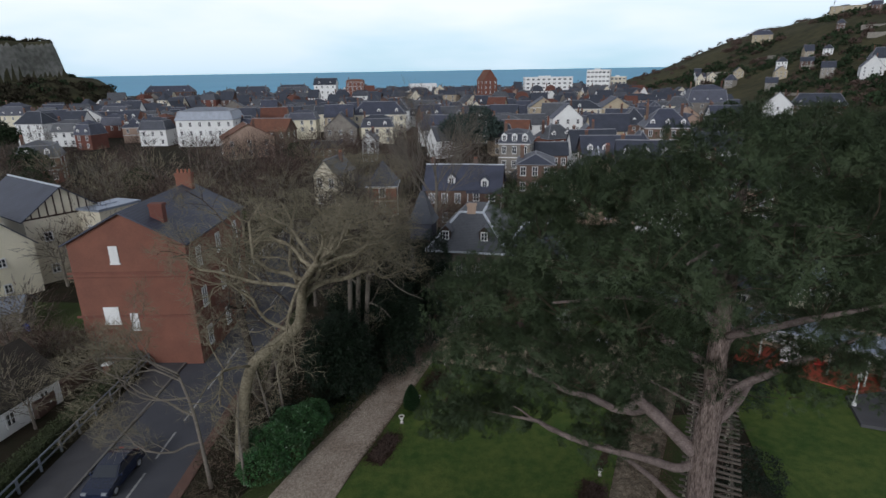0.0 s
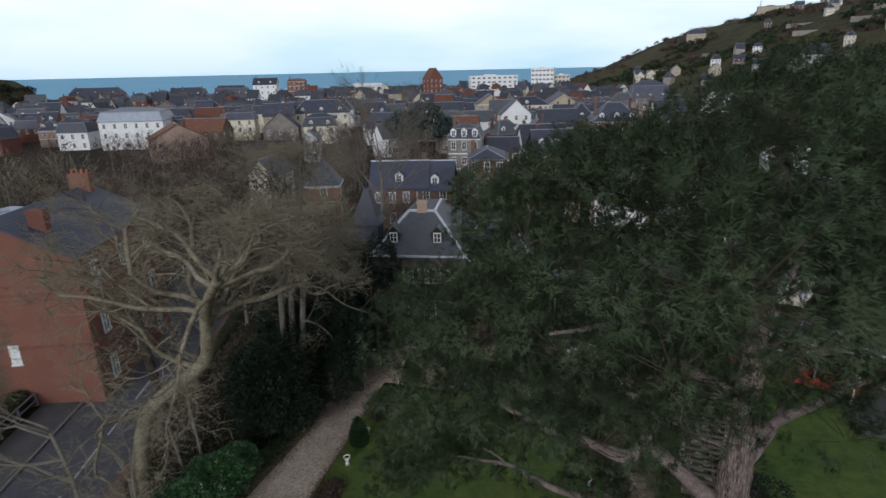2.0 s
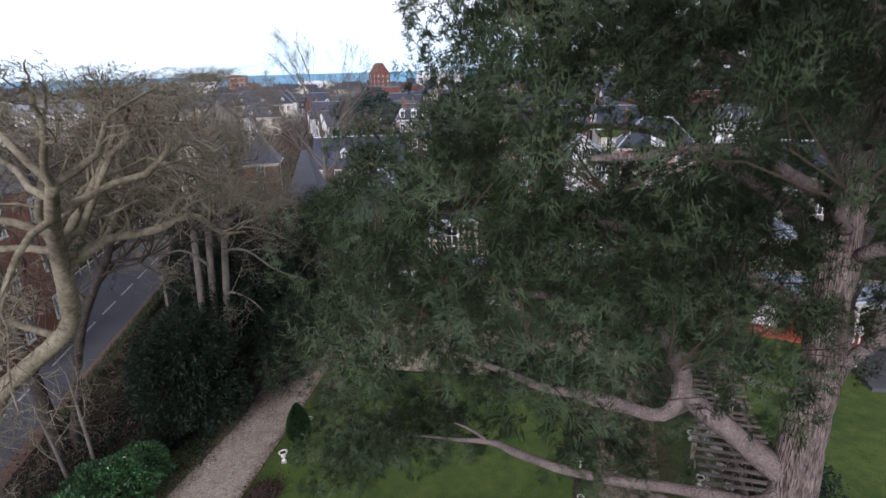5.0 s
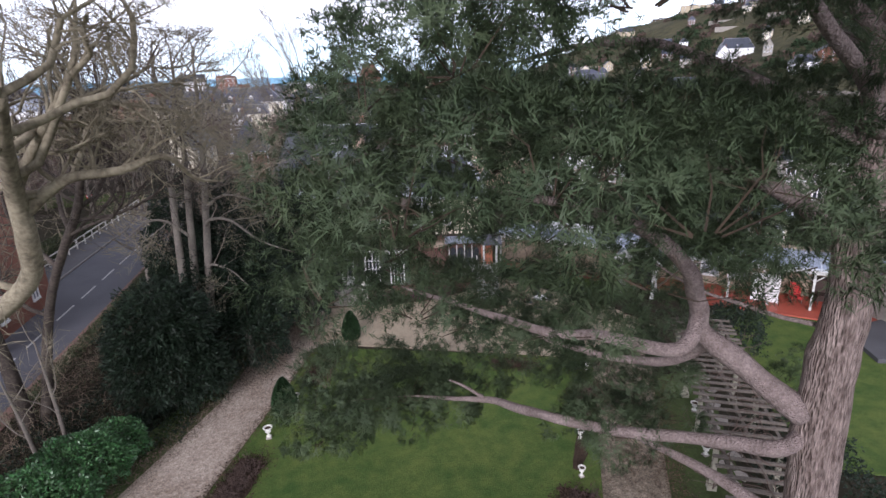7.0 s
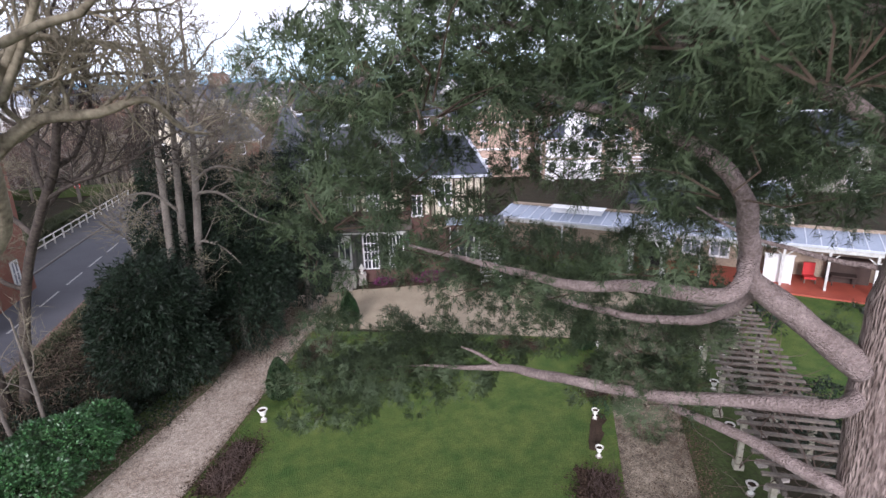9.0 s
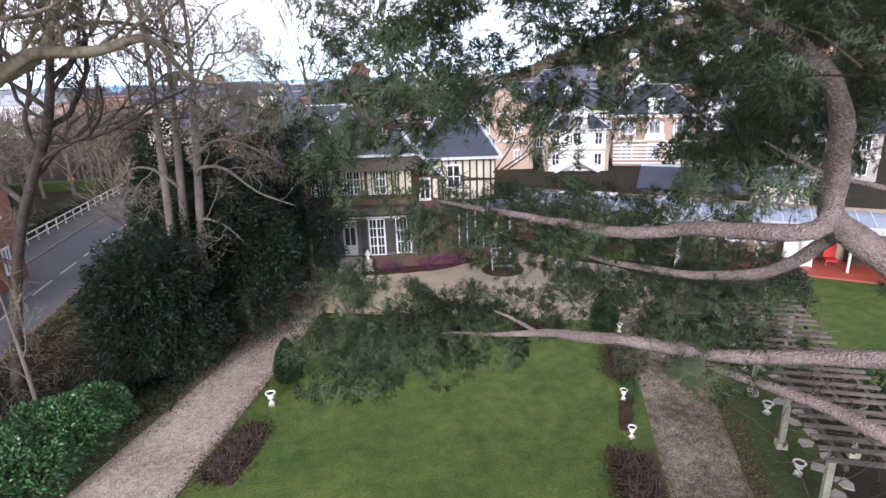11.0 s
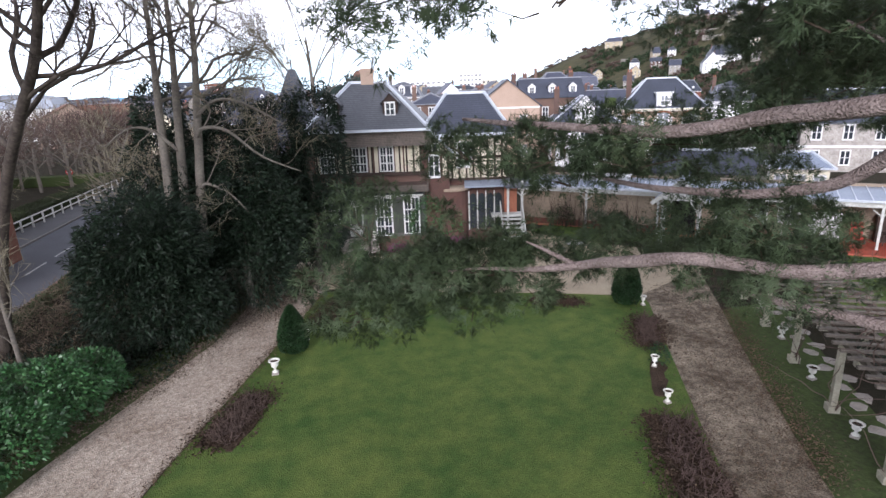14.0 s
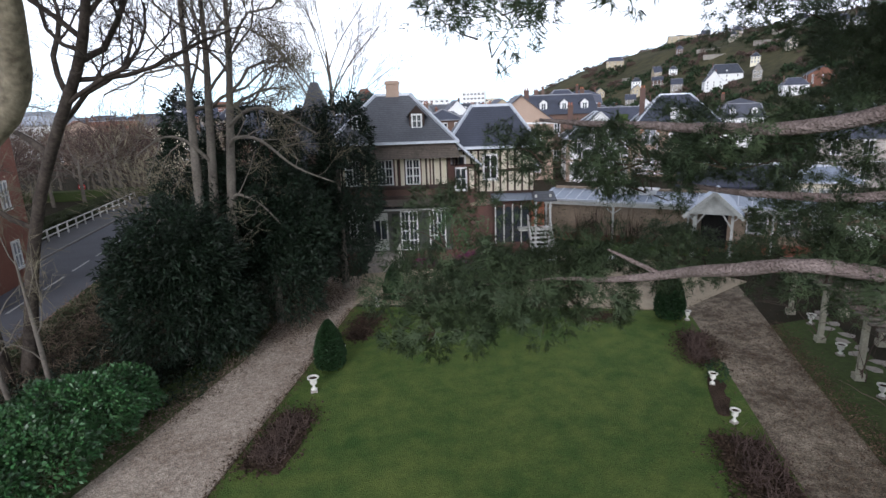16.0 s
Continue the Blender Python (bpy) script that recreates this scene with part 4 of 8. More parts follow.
pads((6.6, 20.7, 20.2, 1.9, 1.8, 0.8), (7.8, 23.4, 20.2, 2.0, 1.9, 0.8), (5.4, 24.2, 19.2, 1.7, 1.6, 0.8), (3.6, 19.8, 18.9, 1.5, 1.5, 0.8), (4.0, 22.2, 18.8, 1.5, 1.5, 0.8), (10.4, 26.0, 19.6, 1.9, 1.8, 0.8), (13.6, 26.0, 19.4, 2.0, 1.8, 0.8), (16.4, 24.4, 19.6, 2.0, 1.9, 0.8), (18.6, 22.2, 18.8, 2.0, 1.8, 0.8), (9.6, 18.0, 18.8, 1.9, 1.8, 0.8), (14.2, 18.8, 19.2, 1.9, 1.8, 0.8))
pads((3.9, 17.3, 17.0, 1.5, 1.4, 0.8), (6.2, 19.2, 17.6, 1.8, 1.6, 0.8), (2.4, 19.4, 16.4, 1.4, 1.4, 0.8), (2.2, 22.2, 16.2, 1.4, 1.4, 0.8), (5.0, 27.6, 16.2, 1.6, 1.5, 0.8), (5.8, 15.6, 17.2, 1.5, 1.4, 0.8))
pads((1.4, 18.8, 14.3, 1.2, 1.2, 0.8), (0.5, 23.6, 14.2, 1.2, 1.3, 0.8), (0.9, 26.0, 14.0, 1.3, 1.3, 0.8), (2.6, 28.0, 13.8, 1.4, 1.3, 0.7), (3.2, 20.8, 14.8, 1.6, 1.5, 0.8), (3.4, 24.0, 14.6, 1.6, 1.5, 0.8), (5.4, 21.0, 14.2, 1.6, 1.4, 0.7), (3.0, 17.4, 14.9, 1.3, 1.2, 0.7), (5.6, 25.6, 14.2, 1.6, 1.5, 0.7), (8.0, 21.6, 14.6, 1.6, 1.5, 0.7))
pads((0.2, 20.8, 12.5, 1.0, 1.1, 0.65), (1.4, 22.4, 12.6, 1.4, 1.3, 0.65), (1.0, 26.6, 11.9, 1.2, 1.1, 0.5), (5.2, 23.4, 12.4, 1.4, 1.3, 0.6))
pads((2.5, 27.6, 8.8, 0.9, 0.8, 0.3), (4.2, 26.4, 8.9, 1.3, 1.1, 0.4), (5.6, 25.2, 9.3, 1.2, 1.0, 0.35), (6.4, 27.0, 9.2, 1.3, 1.1, 0.4))
pads((-0.6, 27.2, 6.1, 0.9, 0.9, 0.4), (0.5, 27.4, 6.1, 1.2, 1.0, 0.4), (1.9, 27.2, 6.0, 1.2, 1.0, 0.4), (3.2, 27.6, 5.9, 1.1, 1.0, 0.4), (0.4, 28.4, 5.4, 1.0, 0.9, 0.4), (1.6, 28.3, 5.3, 1.0, 0.9, 0.4), (2.8, 28.6, 5.4, 0.9, 0.9, 0.4), (-0.4, 26.6, 5.5, 0.8, 0.8, 0.35), (4.4, 28.6, 6.2, 1.1, 0.9, 0.35))
pads((5.4, 25.2, 8.8, 1.2, 1.0, 0.35), (7.4, 25.6, 8.5, 1.3, 1.1, 0.35))
pads((13.2, 21.4, 18.0, 1.9, 1.8, 0.8), (7.6, 19.4, 14.4, 1.6, 1.5, 0.7), (10.2, 19.4, 16.4, 1.7, 1.6, 0.7), (13.4, 19.6, 15.2, 1.7, 1.6, 0.7), (13.8, 22.6, 13.0, 1.6, 1.5, 0.6), (16.8, 22.6, 13.6, 1.6, 1.6, 0.7), (19.6, 23.0, 13.0, 1.7, 1.7, 0.7), (16.4, 22.0, 11.0, 1.5, 1.4, 0.6))
pads((5.6, 28.2, 8.0, 1.3, 1.2, 0.5), (8.6, 26.0, 7.6, 1.3, 1.2, 0.5), (8.0, 24.6, 5.9, 1.0, 0.9, 0.4), (7.4, 23.4, 7.6, 0.9, 0.8, 0.4), (11.4, 28.4, 7.4, 1.3, 1.2, 0.45))
pads((18.4, 21.0, 14.6, 1.8, 1.8, 0.8), (16.0, 20.4, 14.0, 1.8, 1.8, 0.8), (18.0, 24.8, 16.6, 1.9, 1.9, 0.9), (15.6, 23.2, 16.4, 1.9, 1.9, 0.8), (17.6, 25.4, 11.8, 1.7, 1.7, 0.7), (15.2, 23.8, 11.6, 1.7, 1.7, 0.7), (14.6, 15.9, 17.9, 1.8, 1.8, 0.8), (12.8, 17.4, 16.6, 1.7, 1.7, 0.8), (13.0, 25.0, 13.6, 1.7, 1.7, 0.7), (10.6, 25.4, 13.8, 1.7, 1.6, 0.7), (20.0, 19.0, 16.6, 1.8, 1.8, 0.8), (17.4, 17.6, 18.4, 1.9, 1.8, 0.8), (10.4, 23.0, 11.6, 1.4, 1.2, 0.5))


pads((5.4, 18.8, 12.9, 1.3, 1.1, 0.5), (6.6, 23.9, 6.7, 0.8, 0.7, 0.4))
pads((4.8, 17.0, 14.4, 1.5, 1.3, 0.7), (5.0, 19.6, 14.9, 1.7, 1.5, 0.7), (6.6, 24.6, 14.9, 1.7, 1.6, 0.7), (7.2, 14.6, 18.4, 1.5, 1.3, 0.7), (8.6, 20.4, 18.0, 1.8, 1.7, 0.7), (10.8, 15.6, 18.4, 1.8, 1.6, 0.8))
pads((16.0, 18.6, 16.0, 1.8, 1.7, 0.8), (18.4, 19.4, 12.8, 1.7, 1.6, 0.7), (14.6, 18.2, 13.4, 1.6, 1.5, 0.7), (12.8, 18.4, 12.8, 1.5, 1.4, 0.6), (20.0, 21.5, 18.0, 2.0, 1.9, 0.9), (20.5, 24.0, 15.2, 1.9, 1.8, 0.8), (19.0, 26.5, 18.0, 2.0, 1.9, 0.9), (16.5, 27.0, 14.2, 1.8, 1.7, 0.8), (14.6, 27.6, 11.6, 1.7, 1.6, 0.7), (18.8, 22.6, 11.4, 1.7, 1.6, 0.7), (21.5, 18.5, 14.5, 1.8, 1.7, 0.8), (17.0, 16.4, 15.2, 1.8, 1.7, 0.8), (15.0, 24.6, 18.2, 1.9, 1.8, 0.8), (11.6, 24.0, 18.0, 1.9, 1.8, 0.8))
pads((0.2, 27.8, 5.0, 0.9, 0.8, 0.35), (2.6, 27.9, 4.9, 0.9, 0.8, 0.35), (3.6, 28.0, 5.1, 0.9, 0.8, 0.35), (-0.7, 27.6, 5.2, 0.7, 0.7, 0.35), (9.4, 24.4, 6.2, 1.0, 0.9, 0.4), (10.6, 25.6, 6.6, 1.1, 1.0, 0.4))


pads((3.6, 26.4, 14.6, 1.5, 1.3, 0.8), (7.2, 23.6, 14.0, 1.6, 1.4, 0.7), (6.4, 20.6, 15.2, 1.6, 1.4, 0.7), (8.6, 26.6, 14.6, 1.6, 1.4, 0.7), (6.2, 28.6, 14.2, 1.5, 1.3, 0.6), (9.8, 22.8, 14.8, 1.6, 1.4, 0.7))
pads((3.4, 27.8, 8.4, 1.1, 1.0, 0.4))


pads((2.9, 22.0, 19.3, 0.7, 0.7, 0.7), (3.0, 22.0, 18.5, 0.8, 0.8, 0.6), (3.9, 22.0, 19.5, 1.0, 1.0, 0.7), (4.0, 22.0, 18.4, 1.1, 1.1, 0.7), (4.8, 22.4, 19.3, 1.2, 1.2, 0.8), (5.6, 21.8, 19.8, 1.3, 1.2, 0.8), (4.4, 21.8, 17.5, 1.2, 1.1, 0.7), (5.8, 22.2, 18.3, 1.4, 1.2, 0.8), (7.0, 22.0, 19.4, 1.4, 1.3, 0.8), (3.5, 22.2, 17.2, 1.0, 1.0, 0.6))


pads((7.5, 23.0, 18.3, 1.6, 1.5, 0.8), (11.0, 24.8, 18.6, 1.7, 1.6, 0.8), (9.2, 23.8, 19.0, 1.7, 1.6, 0.8), (8.2, 21.0, 19.3, 1.6, 1.5, 0.8), (12.8, 26.8, 19.4, 1.7, 1.5, 0.7), (5.4, 20.0, 19.9, 1.4, 1.3, 0.7), (6.8, 20.4, 20.3, 1.5, 1.4, 0.8), (17.0, 26.0, 20.2, 1.9, 1.7, 0.8), (18.2, 24.6, 20.4, 1.9, 1.7, 0.8), (16.3, 21.0, 18.6, 1.9, 1.7, 0.8), (14.0, 19.0, 18.6, 1.8, 1.7, 0.8))
pads((11.6, 17.4, 18.6, 1.7, 1.6, 0.8), (16.0, 17.5, 17.4, 1.8, 1.7, 0.8), (19.6, 26.2, 19.4, 2.0, 1.8, 0.9), (20.5, 22.0, 18.8, 2.0, 1.8, 0.9), (22.2, 26.6, 18.8, 2.0, 1.9, 0.9), (18.5, 22.5, 21.2, 2.0, 1.8, 0.9), (20.5, 25.0, 20.8, 2.0, 1.8, 0.9), (16.5, 24.0, 21.7, 2.0, 1.8, 0.9), (22.4, 21.0, 20.2, 2.0, 1.9, 0.9), (23.6, 23.6, 19.4, 2.0, 1.9, 0.9))


pads((10.9, 27.6, 10.6, 1.3, 1.2, 0.6), (12.6, 28.0, 10.2, 1.4, 1.2, 0.6), (14.1, 28.0, 10.6, 1.5, 1.3, 0.7), (13.9, 28.0, 9.5, 1.3, 1.2, 0.5), (11.8, 26.4, 9.8, 1.2, 1.1, 0.5), (12.4, 26.6, 11.0, 1.4, 1.2, 0.6))
pads((1.0, 25.4, 11.6, 1.0, 0.9, 0.4), (0.0, 24.4, 11.9, 0.9, 0.9, 0.4))


pads((1.9, 20.0, 16.1, 1.0, 0.9, 0.6), (1.9, 25.0, 12.5, 0.8, 0.7, 0.35), (3.1, 23.0, 16.7, 1.2, 1.0, 0.7), (4.1, 23.0, 16.0, 1.2, 1.1, 0.7), (4.8, 23.4, 16.9, 1.1, 1.0, 0.7), (1.1, 20.0, 15.8, 0.9, 0.9, 0.6), (2.8, 23.2, 15.5, 1.1, 1.0, 0.6))
pads((10.0, 26.0, 11.1, 1.2, 1.0, 0.5), (10.8, 26.0, 10.1, 1.2, 1.0, 0.5), (9.9, 26.2, 9.8, 1.1, 0.9, 0.45), (12.2, 26.4, 10.4, 1.3, 1.1, 0.55), (8.6, 24.0, 12.4, 1.0, 0.9, 0.4), (9.9, 24.0, 12.6, 1.1, 1.0, 0.45), (6.4, 26.0, 11.8, 0.9, 0.8, 0.35))
pads((4.1, 28.0, 5.3, 0.9, 0.8, 0.35), (4.8, 28.0, 5.9, 0.8, 0.8, 0.3), (3.7, 28.0, 4.8, 0.7, 0.7, 0.3), (2.7, 28.0, 5.8, 0.9, 0.8, 0.35))
pads((10.3, 28.0, 12.0, 1.3, 1.1, 0.55), (7.6, 30.0, 5.5, 1.1, 1.0, 0.45), (10.3, 30.0, 12.0, 1.3, 1.1, 0.5), (13.0, 29.0, 12.0, 1.5, 1.2, 0.6), (4.9, 30.0, 8.5, 1.1, 1.0, 0.45), (14.6, 28.6, 11.6, 1.5, 1.2, 0.6), (12.6, 27.2, 12.2, 1.4, 1.2, 0.6), (15.4, 27.2, 10.6, 1.4, 1.2, 0.6), (11.8, 28.2, 11.5, 1.3, 1.1, 0.5))
pads((8.3, 25.4, 7.0, 1.2, 1.1, 0.5), (4.1, 22.7, 13.5, 1.2, 1.1, 0.5), (8.3, 20.0, 13.2, 1.2, 1.1, 0.7), (1.3, 30.8, 5.5, 1.2, 1.1, 0.5), (2.0, 21.8, 11.5, 1.2, 1.1, 0.5), (11.1, 22.7, 15.0, 1.2, 1.1, 0.5), (1.3, 23.6, 15.0, 1.2, 1.1, 0.5), (11.8, 29.9, 5.0, 1.2, 1.1, 0.5), (2.0, 24.5, 13.0, 1.2, 1.1, 0.5), (9.0, 29.9, 5.0, 1.2, 1.1, 0.5))
pads((5.5, 24.5, 13.0, 1.2, 1.1, 0.5), (6.2, 29.0, 8.5, 1.2, 1.1, 0.5), (13.9, 29.9, 13.0, 1.2, 1.1, 0.5), (13.2, 29.0, 6.0, 1.2, 1.1, 0.5), (7.6, 23.6, 6.5, 1.2, 1.1, 0.5), (2.0, 20.0, 14.0, 0.8, 0.75, 0.35), (-0.1, 23.6, 11.0, 0.8, 0.75, 0.35), (3.4, 30.8, 8.5, 1.2, 1.1, 0.5), (7.6, 24.5, 9.5, 0.8, 0.75, 0.35), (12.5, 24.5, 15.0, 1.2, 1.1, 0.5))
pads((9.0, 20.0, 14.0, 0.8, 0.75, 0.35), (13.2, 23.6, 7.5, 0.8, 0.75, 0.35), (1.3, 25.4, 13.0, 1.2, 1.1, 0.5), (-0.1, 26.3, 7.5, 1.2, 1.1, 0.5), (9.7, 20.0, 12.5, 1.2, 1.1, 0.5), (1.3, 21.8, 15.5, 0.8, 0.75, 0.35), (8.3, 30.8, 5.0, 1.2, 1.1, 0.5), (10.4, 26.3, 15.0, 1.2, 1.1, 0.5), (4.1, 21.8, 15.0, 1.2, 1.1, 0.5), (11.8, 30.8, 12.5, 1.2, 1.1, 0.5))
pads((13.2, 26.3, 15.0, 1.2, 1.1, 0.5), (2.0, 30.8, 5.0, 1.2, 1.1, 0.5), (5.5, 20.9, 11.0, 0.8, 0.75, 0.35), (12.5, 30.8, 6.0, 0.8, 0.75, 0.35), (15.3, 30.8, 14.0, 1.2, 1.1, 0.5), (7.6, 29.9, 8.0, 1.2, 1.1, 0.5), (4.8, 30.8, 8.5, 1.2, 1.1, 0.5), (3.4, 20.9, 14.0, 1.2, 1.1, 0.5), (13.2, 30.8, 10.0, 0.8, 0.75, 0.35), (6.2, 20.0, 13.5, 1.2, 1.1, 0.5))


def needle_pad(blob, puffs=8.0, tufts=24, needles=12, size=0.19):
    """A cloud of rounded puffs; each puff is a ball of shoots, each shoot a brush of needles all round its tip."""
    x, y, z, rx, ry, rz = blob
    n = max(6, int(puffs * (rx * ry + rx * rz + ry * rz) / 3))
    mid = Vector((x, y, z)) - PO
    c, d = lump_points(PR, n, mid, (rx, ry, rz), 0.3, 1.4, low=-0.7, shell=0.6)
    n = len(c)
    out = unit(d * 0.8 + np.array([0, 0, 0.35]))
    r = (0.3 if rz < 0.55 else 0.38) + 0.26 * PR.random((n, 1))
    cc, oo, rr = np.repeat(c, tufts, 0), np.repeat(out, tufts, 0), np.repeat(r, tufts, 0)
    tip = unit(oo * 0.75 + unit(PR.normal(size=oo.shape)))
    face = unit(tip * 0.6 + oo * 0.55)
    cc = cc + tip * rr * (0.35 + 0.65 * PR.random((len(cc), 1)) ** 0.6)
    cc, tip, face = np.repeat(cc, needles, 0), np.repeat(tip, needles, 0), np.repeat(face, needles, 0)
    ax = unit(tip * 0.75 + unit(PR.normal(size=tip.shape)) * 0.8)
    cc = cc + PR.normal(size=cc.shape) * 0.035
    L = size * (0.6 + 0.7 * PR.random(len(cc)))
    face = unit(face + ax * 0.2 + PR.normal(size=ax.shape) * 0.1)
    part("needle_pad", blades_mesh("needle_pad", cc, ax, L, np.full(len(cc), 0.018), NEEDLE, PR, 0.06, True, face), None, pine, kind="stuff")
    tw = MB()
    for q in c[::3]:
        q = Vector(q)
        a = mid + (q - mid) * 0.15 - Vector((0, 0, rz * 0.5))
        b = a.lerp(q, 0.55) + Vector(PR.normal(size=3) * 0.12)
        tw.tube([a, b, q], [0.018, 0.012, 0.006], 3, cap=False)
    part("twig_spray", tw, SHOOT, pine, kind="stuff")


for bx, by, bz, brx, bry, brz in PADS:
    near = bx < 16 and 16 < by
    if bz < 6.5:
        needle_pad((bx, by, bz, brx * 1.15, bry * 1.15, brz * 1.2), 17.0)
    elif bz < 10.0:
        needle_pad((bx, by, bz, brx * 1.14, bry * 1.14, brz * 1.25), 12.0 if near else 8.0)
    elif bz < 15.5:
        needle_pad((bx, by, bz, brx * 1.1, bry * 1.1, brz * 1.2), 10.5 if near else 8.0)
    else:
        needle_pad((bx, by, bz, brx * 1.12, bry * 1.12, brz * 1.2), 10.5)

# ---- plane trees along the road, the triple trunk, yews and shrubs ----
PLANE = dict(wob=0.20, lift=0.02, kids=[0, 5, 5, 6], angle=0.75, ratio=0.55, thin=0.55)
PLANE["from"] = 0.25
FINE = dict(spray=1, wob=0.16, lift=0.05, kids=[0, 5, 5, 5], angle=0.6, ratio=0.55, thin=0.55)
FINE["from"] = 0.3

POLLARD = dict(wob=0.3, lift=0.035, kids=[0, 6, 7, 7], angle=0.75, ratio=0.5, thin=0.52, segs=(2, 3, 5, 7), spray=2)
POLLARD["from"] = 0.3
TALL = dict(POLLARD, spray=1, kids=[0, 6, 6, 8], wob=0.24)
FAN = dict(FINE, spray=2, kids=[0, 6, 6, 7], angle=0.42, wob=0.1, lift=0.08)

bare_tree("plane_tree", "leaning bare plane tree with pale knotted limbs", 3, (-13.7, 30.6, 0),
          ([(0, 0, -0.3), (0.4, -0.2, 2.4), (0.9, -0.4, 5.0), (1.95, -0.45, 7.8), (4.7, -0.8, 10.1), (5.4, -1.5, 11.7), (5.7, -2.1, 13.0), (6.6, -3.8, 14.6), (7.5, -5.3, 15.8)], [0.46, 0.4, 0.36, 0.32, 0.29, 0.3, 0.25, 0.2, 0.15]),
          [(0.36, (-1, -0.2, 0.4), 5.5, 0.112), (0.49, (-1, 0.1, 0.32), 5.8, 0.125), (0.74, (-1, 0.3, 0.3), 6.5, 0.13), (0.76, (0.5, 1, 0.2), 6.5, 0.13), (0.78, (-0.9, 0.8, 0.3), 6.5, 0.13),
           (0.8, (1, -0.2, 0.3), 6.0, 0.125), (0.83, (-1, -0.3, 0.3), 7.0, 0.13), (0.86, (0.2, 1, 0.35), 6.0, 0.125), (0.88, (-0.4, -1, 0.3), 5.0, 0.11), (0.9, (0.9, 0.6, 0.4), 6.0, 0.12), (0.94, (-0.7, 0.6, 0.6), 5.5, 0.11),
           (1.0, (0.3, -0.4, 0.8), 4.0, 0.1), (1.0, (-0.6, 0.1, 0.7), 4.5, 0.1), (1.0, (0.7, 0.3, 0.6), 4.2, 0.1)],
          POLLARD, PLANEBARK, TWIG,
          boughs=[([(5.6, -1.8, 12.5), (6.3, -1.7, 13.1), (7.1, -1.85, 13.5), (8.2, -1.4, 13.55), (9.35, -0.95, 13.85), (9.9, 0.1, 12.95), (10.6, 0.9, 12.7)], [0.2, 0.17, 0.15, 0.13, 0.1, 0.06, 0.03]),
                  ([(5.7, -2.2, 13.1), (6.4, -2.3, 14.2), (7.2, -2.6, 15.2), (7.9, -2.2, 16.6), (8.3, -2.4, 18.0)], [0.17, 0.14, 0.11, 0.08, 0.04])])
bare_tree("plane_tree", "tall dark-barked bare tree leaning from the road bank", 5, (-14.5, 38.9, 0),
          ([(0, 0, -0.3), (0.9, -0.7, 2.5), (1.8, -1.6, 5.0), (3.0, -2.6, 7.7), (4.5, -3.9, 10.0), (5.7, -4.9, 11.75), (6.5, -5.6, 14.0), (7.1, -6.1, 16.5)], [0.34, 0.25, 0.21, 0.18, 0.165, 0.15, 0.11, 0.05]),
          [(0.36, (-0.9, 0.3, 0.7), 5.0, 0.1), (0.5, (-0.9, 0.5, 0.8), 6.0, 0.11), (0.55, (0.9, -0.1, 0.6), 5.0, 0.09), (0.62, (-0.6, 0.7, 0.9), 5.5, 0.1), (0.7, (1.0, 0.4, 0.5), 5.5, 0.1), (0.74, (-0.9, -0.2, 0.8), 5.0, 0.09), (0.8, (0.8, 0.7, 0.6), 5.0, 0.085),
           (0.86, (1.0, -0.1, 0.7), 5.0, 0.08), (0.92, (-0.4, 0.5, 1), 4.5, 0.075), (1.0, (0.2, 0, 1), 4.0, 0.05), (0.6, (1, -0.4, 0.35), 5.0, 0.075), (0.66, (0.9, 0.8, 0.35), 5.0, 0.08), (0.72, (-1, 0.5, 0.5), 4.5, 0.07), (0.77, (1, 0.1, 0.3), 5.0, 0.075), (0.83, (0.6, -0.6, 0.7), 4.5, 0.07), (0.89, (1, 0.6, 0.6), 4.5, 0.07)],
          TALL, DARKBARK, DARKBARK)
bare_tree("plane_tree", "second bare stem leaning over the road", 6, (-14.9, 38.2, 0),
          ([(0, 0, -0.3), (-0.2, 0.1, 3.2), (-0.6, 0.2, 7.0), (-0.6, 0.2, 10.6), (-0.2, 0, 14.0)], [0.4, 0.32, 0.26, 0.2, 0.1]),
          [(0.45, (-1, 0.1, 0.6), 6.0, 0.104), (0.55, (-0.4, -1, 0.7), 5.5, 0.096), (0.65, (0.9, 0.5, 0.7), 5.5, 0.096), (0.75, (-0.8, 0.7, 0.8), 5.5, 0.088), (0.85, (-0.6, -0.6, 0.9), 5.0, 0.080), (1.0, (0, 0, 1), 4.5, 0.064), (0.95, (0.6, -0.2, 0.9), 4.5, 0.072)],
          POLLARD, DARKBARK, TWIG)
bare_tree("plane_tree", "low spreading bare tree overhanging the road", 8, (-14.8, 28.4, 0),
          ([(0, 0, -0.3), (-0.4, 0.5, 2.4), (-1.0, 1.2, 5.0), (-1.9, 1.9, 7.0)], [0.15, 0.12, 0.1, 0.07]),
          [(0.4, (-1, -0.2, 0.3), 5.5, 0.080), (0.6, (-1, 0.5, 0.3), 6.5, 0.080), (0.75, (-1, -0.3, 0.3), 6.5, 0.080), (0.9, (-1, 0.2, 0.4), 6.0, 0.072), (1.0, (-0.8, 0.6, 0.5), 5.5, 0.064), (0.95, (-0.7, -0.7, 0.5), 5.0, 0.064)],
          POLLARD, GREYBARK, TWIG)
